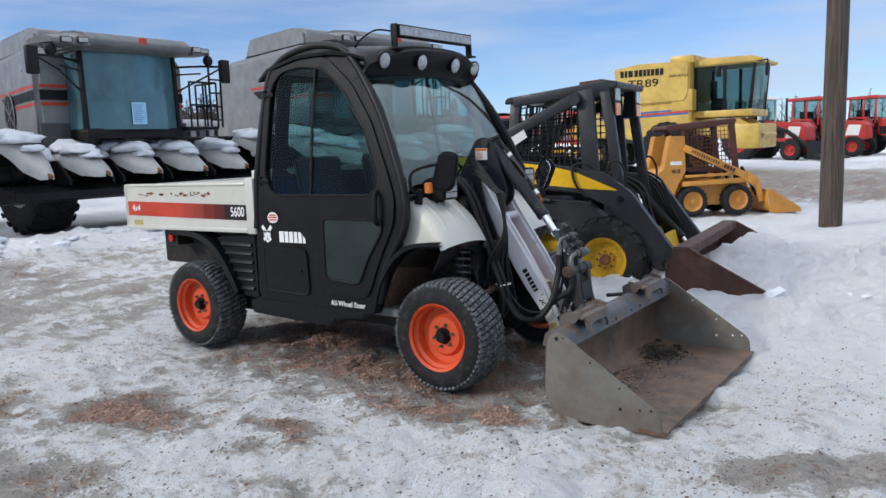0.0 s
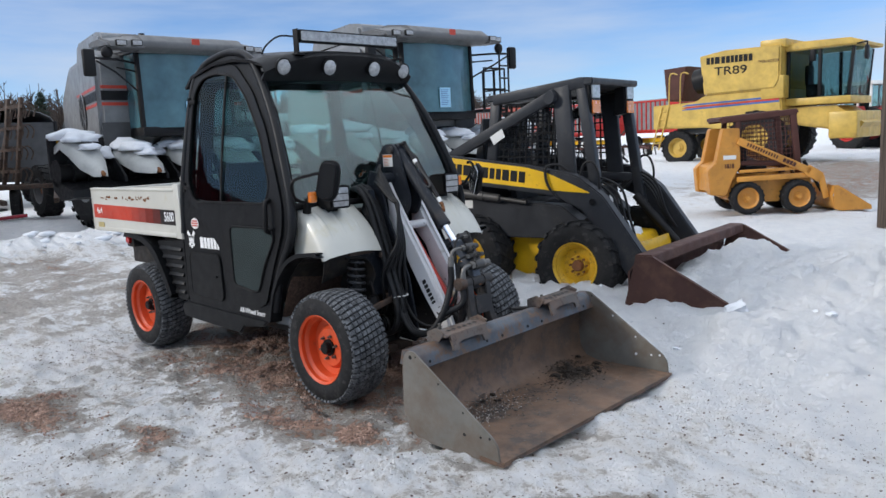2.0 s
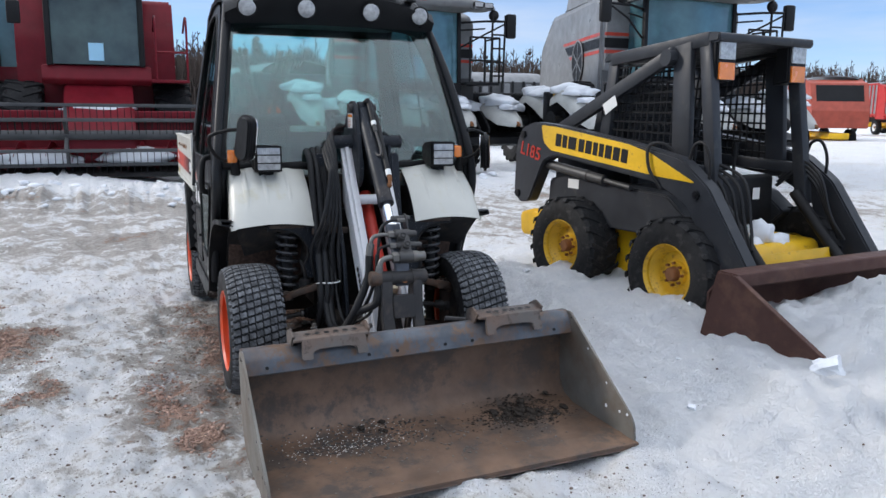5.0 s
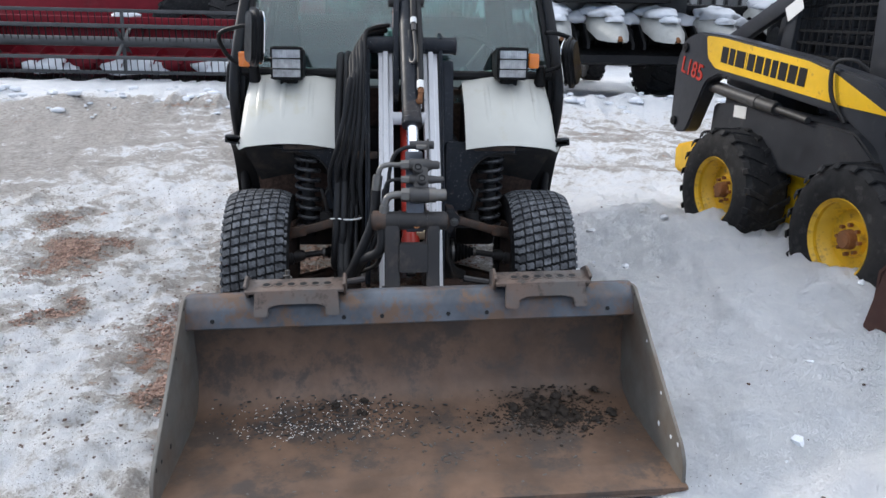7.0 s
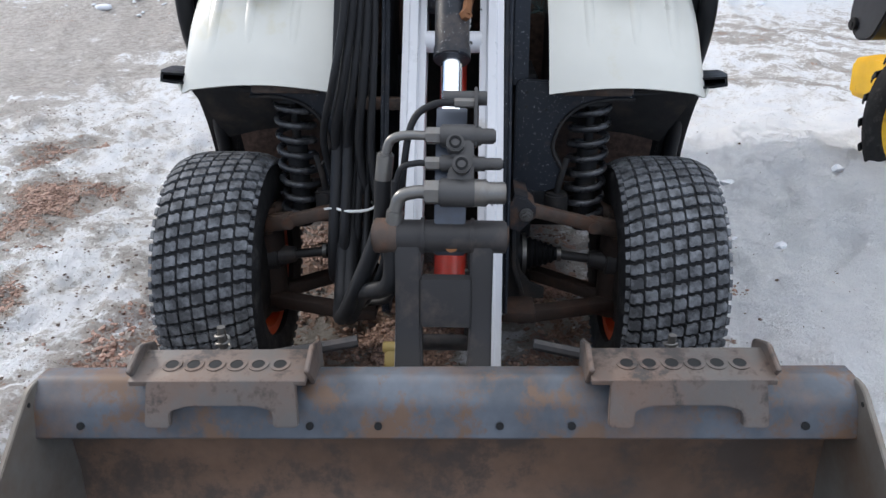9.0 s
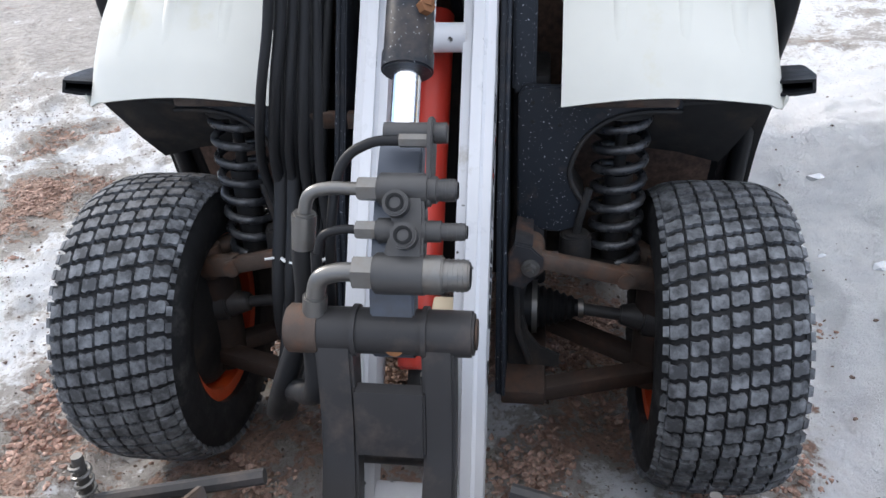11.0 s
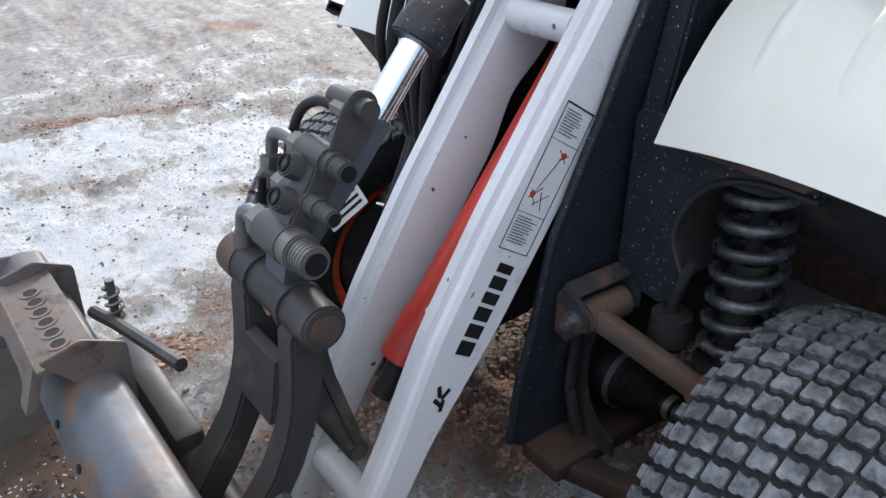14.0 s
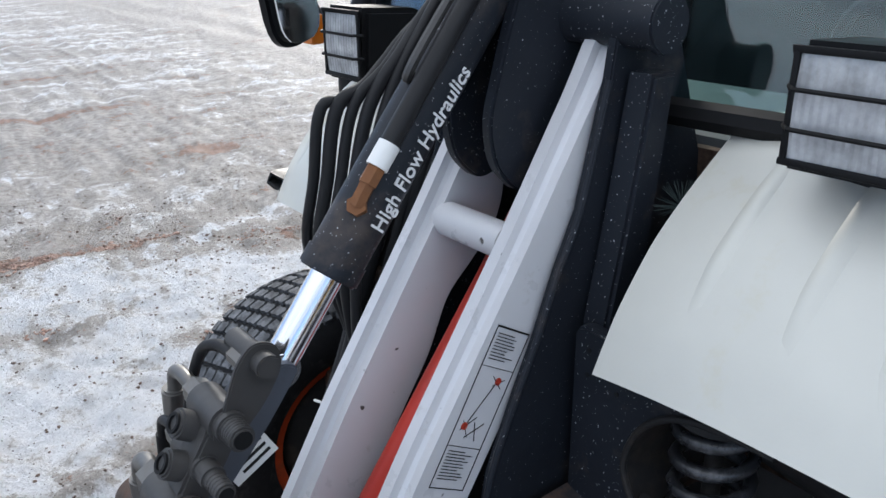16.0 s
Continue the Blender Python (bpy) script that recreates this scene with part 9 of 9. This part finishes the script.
# ---- far machines, pole and woods ----
def tractor(m, label, roof_mat, loader=False):
    P = thing("tractor", label, "tractor", m, "red tractors")
    bm = B()
    prism(bm, round_loop([(0.1, 0.95), (0.1, 1.75), (1.9, 1.65), (2.15, 1.45), (2.2, 0.85), (1.9, 0.75)], 0.06), -0.40, 0.40, bevel=0.03)
    hood = part("hood", bm, M_TRACRED, P, "red tractor hood")
    for s in (-1, 1):
        bm = B()
        prism(bm, [(1.25, 1.0), (1.4, 1.5), (1.95, 1.46), (1.85, 1.0)], s * 0.402 - 0.004, s * 0.402 + 0.004)
        part("white_panel", bm, M_PAPER, hood)
        bm = B()
        box(bm, (0.2, s * 0.402 - 0.004, 1.0), (1.2, s * 0.402 + 0.004, 1.38))
        part("black_panel", bm, M_BLACK, hood)
        lug_wheel(P, (-0.65, s * 0.85, 0.86), s, 0.86, 0.48, 0.45, M_TRACRED, 22, 0.4, 8, "large rear tractor tyre")
        lug_wheel(P, (1.75, s * 0.75, 0.48), s, 0.48, 0.28, 0.24, M_TRACRED, 18, 0.4, 6, "front tractor tyre")
        bm = B()
        prism(bm, round_loop([(-1.35, 1.3), (-1.0, 1.85), (-0.2, 1.85), (0.1, 1.4), (0.0, 1.35), (-0.3, 1.75), (-0.9, 1.75), (-1.25, 1.25)], 0.05), s * 0.85 - 0.22, s * 0.85 + 0.22, bevel=0.01)
        part("fender", bm, M_TRACRED, P)
    for x, y in ((-1.15, -0.68), (-1.15, 0.68), (0.12, -0.68), (0.12, 0.68), (-0.45, -0.70), (-0.45, 0.70)):
        bm = B()
        bar(bm, (x, y, 1.55), (x * 0.95, y * 0.95, 2.72), 0.07, 0.08, 0.01, up=(1, 0, 0))
        part("cab_pillar", bm, roof_mat, P)
    bm = B()
    prism(bm, [(-1.14, 1.6), (-1.12, 2.7), (0.1, 2.7), (0.12, 1.6)], -0.66, 0.66)
    g = part("cab_glass", bm, M_GLASSDARK, P)
    g.visible_shadow = False
    bm = B()
    box(bm, (-1.1, -0.6, 1.2), (0.1, 0.6, 1.6), 0.03)
    box(bm, (-0.95, -0.3, 1.6), (-0.5, 0.3, 2.2), 0.06)
    part("cab_tub", bm, M_BLACK, P)
    bm = B()
    prism(bm, round_loop([(-1.3, 2.70), (-1.3, 2.84), (0.2, 2.88), (0.32, 2.72)], 0.04), -0.78, 0.78, bevel=0.03)
    part("cab_roof", bm, roof_mat, P)
    bm = B()
    cyl(bm, (0.9, 0.25, 1.6), (0.9, 0.25, 2.75), 0.045, n=12)
    part("exhaust", bm, M_BLACK, P)
    bm = B()
    box(bm, (-1.0, -0.35, 0.65), (1.9, 0.35, 1.0), 0.03)
    part("chassis", bm, M_BLACK, P)
    if loader:
        for s in (-1, 1):
            bm = B()
            bar(bm, (0.1, s * 0.72, 1.75), (1.6, s * 0.72, 1.25), 0.10, 0.18, 0.02)
            bar(bm, (1.5, s * 0.72, 1.30), (2.7, s * 0.72, 0.45), 0.10, 0.18, 0.02)
            part("loader_arm", bm, M_BLACK, P)
        bm = B()
        prism(bm, [(2.6, 0.1), (2.55, 0.8), (2.7, 0.85), (2.85, 0.3), (3.4, 0.12), (3.4, 0.06)], -1.0, 1.0, bevel=0.01)
        part("loader_bucket", bm, M_BLACK, P)


tractor(pose(-6.6, 33.0, 0.25, 0, 0, -18), "red tractor with a white cab and black front loader", M_PAPER, True)
tractor(pose(-5.0, 37.0, 0.25, 0, 0, -12), "red tractor with a red cab roof", M_TRACRED)
tractor(pose(-2.9, 39.5, 0.25, 0, 0, -14), "red tractor seen side-on among others", M_TRACRED)
tractor(pose(0.4, 40.5, 0.25, 0, 0, -16), "red tractor with a pale cab", M_PAPER)
tractor(pose(3.6, 42.5, 0.25, 0, 0, -12), "red tractor at the end of the row", M_PAPER)


def folded_cultivator(m, label, mat, seed):
    P = thing("cultivator", label, "field implement", m, "folded implements")
    rng = random.Random(seed)
    bm = B()
    for x in (-0.6, 0.0, 0.6):
        bar(bm, (x, -1.4, 0.75), (x, 1.4, 0.75), 0.1, 0.1, 0.01)
    for y in (-1.2, 1.2):
        bar(bm, (-0.8, y, 0.75), (0.8, y, 0.75), 0.1, 0.1, 0.01)
    part("frame", bm, mat, P)
    for s in (-1, 1):
        for k in range(2):
            bm = B()
            a = Vector((-0.5 + k * 0.9, s * 1.35, 0.8))
            b = a + Vector((0.0, s * 0.65 * (1 - 0.5 * k), 2.0))
            for d in (-0.28, 0.28):
                bar(bm, a + Vector((d, 0, 0)), b + Vector((d, 0, 0)), 0.08, 0.08, 0.01, up=(1, 0, 0))
            for t in (0.15, 0.4, 0.65, 0.9):
                p = a.lerp(b, t)
                bar(bm, p - Vector((0.4, 0, 0)), p + Vector((0.4, 0, 0)), 0.07, 0.07)
                for q in (-0.35, -0.12, 0.12, 0.35):
                    c = p + Vector((q, 0, 0))
                    tube(bm, smooth_path([c, c + Vector((0, s * 0.18, 0.08)), c + Vector((0, s * 0.30, -0.06)), c + Vector((0.03, s * 0.22, -0.24))], 3), 0.018, 5)
            part("folded_wing", bm, mat, P, "folded wing with curved tines")
    for s in (-1, 1):
        lug_wheel(P, (0.0, s * 0.9, 0.36), s, 0.36, 0.20, 0.2, M_RUST, 16, 0.3, 5, "small implement tyre")
    bm = B()
    bar(bm, (0.6, 0, 0.75), (2.6, 0, 0.5), 0.1, 0.1, 0.01)
    part("drawbar", bm, mat, P)
    return P


folded_cultivator(pose(-16.4, 1.0, 0.15, 0, 0, 12), "rusty folded disc implement", M_RUSTARM, 1)
folded_cultivator(pose(-15.9, 3.3, 0.15, 0, 0, -20), "brown rusty implement with upright folded wing", M_RUSTARM, 2)


def grain_trailer(m, label, ln=7.0):
    P = thing("grain_trailer", label, "trailer", m, "dark trailers")
    bm = B()
    prism(bm, round_loop([(-1.15, 1.05), (-1.2, 2.35), (1.2, 2.35), (1.15, 1.05)], 0.05), 0, ln, "x", 0.02)
    bmesh.ops.translate(bm, vec=(-ln / 2, 0, 0), verts=bm.verts)
    body = part("box_body", bm, M_GREYDK, P, "dark ribbed trailer body")
    n = int(ln / 0.42)
    for k in range(n + 1):
        x = -ln / 2 + ln * k / n
        for s in (-1, 1):
            bm = B()
            box(bm, (x - 0.04, s * 1.21 - 0.04, 1.05), (x + 0.04, s * 1.21 + 0.04, 2.38), 0.005)
            part("rib", bm, M_BLACK, body)
            if k < n and k % 2 == 0:
                bm = B()
                box(bm, (x + 0.1, s * 1.195 - 0.012, 1.5), (x + 0.32, s * 1.195 + 0.012, 2.3))
                part("light_panel", bm, M_GREY, body)
    bm = B()
    rows = [[(x, 1.2 * math.sin(a), 2.33 + 0.42 * math.cos(a)) for a in np.linspace(-1.5, 1.5, 9)] for x in (-ln / 2, -ln / 4, 0, ln / 4, ln / 2)]
    sheet(bm, rows, 0.02)
    part("tarp", bm, M_GREY, P, "grey arched tarpaulin")
    bm = B()
    box(bm, (-ln / 2, -0.5, 0.7), (ln / 2 + 1.2, 0.5, 1.05), 0.02)
    part("frame", bm, M_BLACK, P)
    for x in (-ln * 0.3, ln * 0.3):
        for s in (-1, 1):
            lug_wheel(P, (x, s * 1.0, 0.45), s, 0.45, 0.28, 0.25, M_GREY, 18, 0.3, 6, "trailer tyre")
    return P


t0 = grain_trailer(pose(-24.0, 3.4, 0.2, 0, 0, 8), "dark ribbed grain trailer with a grey tarp")
for px, py, a in ((-24.6, 10.6, 84), (-25.5, 17.0, 88), (-27.0, -4.0, 80)):
    copy_thing(t0, pose(px, py, 0.2, 0, 0, a))
bm = B()
prism(bm, [(-0.22, 0.0), (0.22, 0.0), (0.0, 0.38)], -0.01, 0.01, "x")
tagged(part("warning_triangle", bm, paint("fluorescent_orange", (0.9, 0.12, 0.03), 0.5), None), "orange slow-vehicle triangle on a dark trailer", "sign").matrix_basis = pose(-19.9, 3.0, 1.35, 0, 0, 0)
bm = B()
box(bm, (-0.02, -0.03, 0), (0.02, 0.03, 1.2), 0.005)
box(bm, (-0.25, -0.25, 0), (0.25, 0.25, 0.04), 0.005)
tagged(part("sign_post", bm, M_BLACK, None), "short black post carrying an orange triangle", "post").matrix_basis = pose(-19.95, 3.0, 0.15, 0, 0, 0)


def forage_wagon(m, label, mat, dark):
    P = thing("forage_wagon", label, "wagon", m, "forage wagons")
    bm = B()
    box(bm, (-2.6, -1.1, 1.0), (2.6, 1.1, 1.15), 0.01)
    part("bed", bm, mat, P)
    for s in (-1, 1):
        bm = B()
        box(bm, (-2.6, s * 1.1 - 0.02, 1.15), (1.6, s * 1.1 + 0.02, 2.9))
        sd = part("side_board", bm, M_GREY, P)
        for k in range(11):
            bm = B()
            x = -2.55 + 0.415 * k
            box(bm, (x - 0.045, s * 1.14 - 0.03, 1.0), (x + 0.045, s * 1.14 + 0.03, 2.95), 0.005)
            part("stake", bm, mat, sd)
        bm = B()
        for z in (2.9, 1.15):
            box(bm, (-2.6, s * 1.14 - 0.03, z - 0.05), (1.6, s * 1.14 + 0.03, z + 0.05), 0.005)
        part("rail", bm, mat, sd)
    bm = B()
    prism(bm, round_loop([(1.55, 0.9), (1.6, 2.9), (2.3, 2.75), (2.75, 1.6), (2.7, 0.9)], 0.04), -1.15, 1.15, bevel=0.02)
    hd = part("front_unit", bm, mat, P)
    bm = B()
    prism(bm, [(2.22, 2.0), (2.12, 2.7), (2.36, 2.66), (2.60, 2.0)], -0.95, 0.95)
    part("beater_opening", bm, dark, hd)
    bm = B()
    sheet(bm, [[(x, 1.1 * math.sin(a), 2.86 + 0.2 * math.cos(a)) for a in np.linspace(-1.5, 1.5, 7)] for x in (-2.6, 0, 1.7)], 0.02)
    part("roof", bm, M_GREY, P)
    for x in (-1.6, 1.4):
        for s in (-1, 1):
            lug_wheel(P, (x, s * 0.95, 0.42), s, 0.42, 0.26, 0.22, M_PAPER, 18, 0.3, 6, "wagon tyre")
    bm = B()
    box(bm, (-2.0, -0.4, 0.45), (2.8, 0.4, 0.7), 0.02)
    for x in (-1.6, 1.4):
        box(bm, (x - 0.08, -0.95, 0.38), (x + 0.08, 0.95, 0.5), 0.01)
    part("running_gear", bm, M_YELLOW, P)
    return P


forage_wagon(pose(-25.5, 39.0, 0.3, 0, 0, -20), "red forage wagon with pale slatted sides", M_TRACRED, M_BLACK)
forage_wagon(pose(-20.5, 40.5, 0.3, 0, 0, -20), "red forage wagon parked behind the yellow combine", M_TRACRED, M_BLACK)
forage_wagon(pose(-30.2, 41.0, 0.3, 0, 0, -25), "red forage wagon at the edge of the yard", M_TRACRED, M_BLACK)
forage_wagon(pose(-22.5, 27.5, 0.0, 0, 0, -28), "faded orange-red forage wagon on a yellow running gear", paint("faded_red_paint", (0.38, 0.07, 0.04), 0.5), M_BLACK)


def hay_rake(m):
    P = thing("harrow", "thin red-brown spring-tooth harrow on small wheels", "field implement", m)
    bm = B()
    for x in (-0.8, 0.0, 0.8):
        bar(bm, (x, -2.2, 0.55), (x, 2.2, 0.55), 0.07, 0.07)
    for y in (-2.0, -0.7, 0.7, 2.0):
        bar(bm, (-0.9, y, 0.56), (0.9, y, 0.56), 0.07, 0.07)
    bar(bm, (0.8, 0, 0.6), (2.8, 0, 0.5), 0.08, 0.08)
    bar(bm, (0, -0.5, 0.6), (0.9, 0, 1.5), 0.06, 0.06)
    bar(bm, (0, 0.5, 0.6), (0.9, 0, 1.5), 0.06, 0.06)
    part("frame", bm, M_CASEBROWN, P)
    for x in (-0.8, 0.0, 0.8):
        for k in range(12):
            bm = B()
            y = -2.1 + 0.38 * k
            tube(bm, smooth_path([(x, y, 0.55), (x - 0.2, y, 0.62), (x - 0.3, y, 0.4), (x - 0.18, y, 0.12)], 4), 0.02, 5)
            part("tine", bm, M_BLACK, P)
    for s in (-1, 1):
        lug_wheel(P, (-0.2, s * 1.3, 0.33), s, 0.33, 0.18, 0.17, M_PAPER, 14, 0.3, 5, "small implement tyre")


hay_rake(pose(-15.2, 27.0, 0.28, 0, 0, -35))

bm = B()
pts = [(0.0, 0.0, -0.3), (0.01, 0.0, 1.5), (0.035, 0.0, 4.0), (0.06, 0.0, 9.0)]
tube(bm, pts, [0.172, 0.166, 0.158, 0.13], 24)
for v in bm.verts:
    a = math.atan2(v.co.y, v.co.x)
    v.co += 0.006 * math.sin(a * 7) * Vector((math.cos(a), math.sin(a), 0))
tagged(part("utility_pole", bm, M_POLE, None), "weathered brown wooden utility pole standing in snow", "pole").matrix_basis = pose(0.46, 9.05, 0.0, 0, 0, 0)


def woods():
    rng = random.Random(4)
    V, F = [], []

    def limb(p, q, r0, r1):
        d = (q - p).normalized()
        s = d.cross(Vector((0.31, 0.2, 0.93))).normalized()
        u = s.cross(d)
        b = len(V)
        for c, r in ((p, r0), (q, r1)):
            for a in (0, 2.09, 4.19):
                V.append(tuple(c + r * (math.cos(a) * s + math.sin(a) * u)))
        for k in range(3):
            F.append((b + k, b + (k + 1) % 3, b + 3 + (k + 1) % 3, b + 3 + k))

    def tree(x, y, h):
        base = Vector((x, y, 0))
        top = base + Vector((rng.uniform(-0.4, 0.4), rng.uniform(-0.4, 0.4), h))
        limb(base, top, 0.11 + 0.01 * h, 0.02)
        for k in range(16):
            t = rng.uniform(0.28, 0.97)
            p = base.lerp(top, t)
            a = rng.uniform(0, 6.28)
            ln = (1.05 - t) * h * rng.uniform(0.28, 0.5)
            q = p + Vector((math.cos(a) * ln * 0.75, math.sin(a) * ln * 0.75, ln * rng.uniform(0.5, 1.0)))
            limb(p, q, 0.055, 0.022)
            for j in range(2):
                w = p.lerp(q, rng.uniform(0.4, 0.9))
                b = rng.uniform(0, 6.28)
                limb(w, w + Vector((math.cos(b) * ln * 0.3, math.sin(b) * ln * 0.3, ln * rng.uniform(0.2, 0.5))), 0.03, 0.014)
    for k in range(2300):
        tree(-72 - rng.uniform(0, 22), rng.uniform(-70, 95), rng.uniform(5.4, 8.4))
    # close underbrush at the edge of the trees
    for k in range(26000):
        p = Vector((-71 - rng.uniform(0, 24), rng.uniform(-70, 95), 0))
        limb(p, p + Vector((rng.uniform(-0.6, 0.6), rng.uniform(-0.6, 0.6), rng.uniform(2.2, 7.4) ** 0.97)), 0.085, 0.03)
    for k in range(260):
        tree(rng.uniform(-70, 120), rng.uniform(150, 175), rng.uniform(5, 9))
    for k in range(500):
        a = rng.uniform(-2.2, 0.9)
        tree(90 * math.cos(a) + rng.uniform(0, 20), 90 * math.sin(a) - rng.uniform(0, 15), rng.uniform(6, 11))
    me = bpy.data.meshes.new("woods")
    me.from_pydata(V, [], F)
    me.materials.append(M_BARK)
    tagged(new("woods", me), "leafless grey-brown woodland edge beyond the yard", "woods", kind="stuff")


woods()


def spruce(x, y, h, seed):
    rng = random.Random(seed)
    P = thing("spruce_tree", "dark green spruce standing beyond the yard", "tree", pose(x, y, 0, 0, 0, 0), "spruces")
    bm = B()
    cyl(bm, (0, 0, 0), (0, 0, h), 0.14, 0.02, 8)
    part("trunk", bm, M_BARK, P)
    V, F = [], []
    for k in range(int(h * 75)):
        t = rng.random() ** 0.8
        z = h * (0.12 + 0.88 * t)
        r = (1 - t) * h * 0.24 + 0.15
        a = rng.uniform(0, 6.28)
        rr = r * rng.uniform(0.3, 1.0)
        c = Vector((rr * math.cos(a), rr * math.sin(a), z - rr * 0.25))
        d = Vector((math.cos(a), math.sin(a), -0.35 + rng.uniform(-0.2, 0.2))) * rng.uniform(0.2, 0.42)
        s = d.cross(Vector((0, 0, 1))).normalized() * rng.uniform(0.07, 0.15)
        b = len(V)
        for v in (c - d * 0.3 + s, c + d, c - d * 0.3 - s, c + Vector((0, 0, 0.08))):
            V.append(tuple(v))
        F.extend([(b, b + 1, b + 3), (b + 1, b + 2, b + 3), (b + 2, b, b + 3), (b, b + 2, b + 1)])
    me = bpy.data.meshes.new("crown")
    me.from_pydata(V, [], F)
    me.materials.append(M_SPRUCE)
    o = new("crown", me)
    o.parent = P


for sx, sy, sh, sd in ((-43, 60, 6.0, 1), (-41.2, 60.5, 5.6, 2), (-45.5, 62, 5.0, 3), (-68, 10, 7.6, 4), (-68, 26, 7.9, 5), (-69, 21, 7.0, 6)):
    spruce(sx, sy, sh, sd)
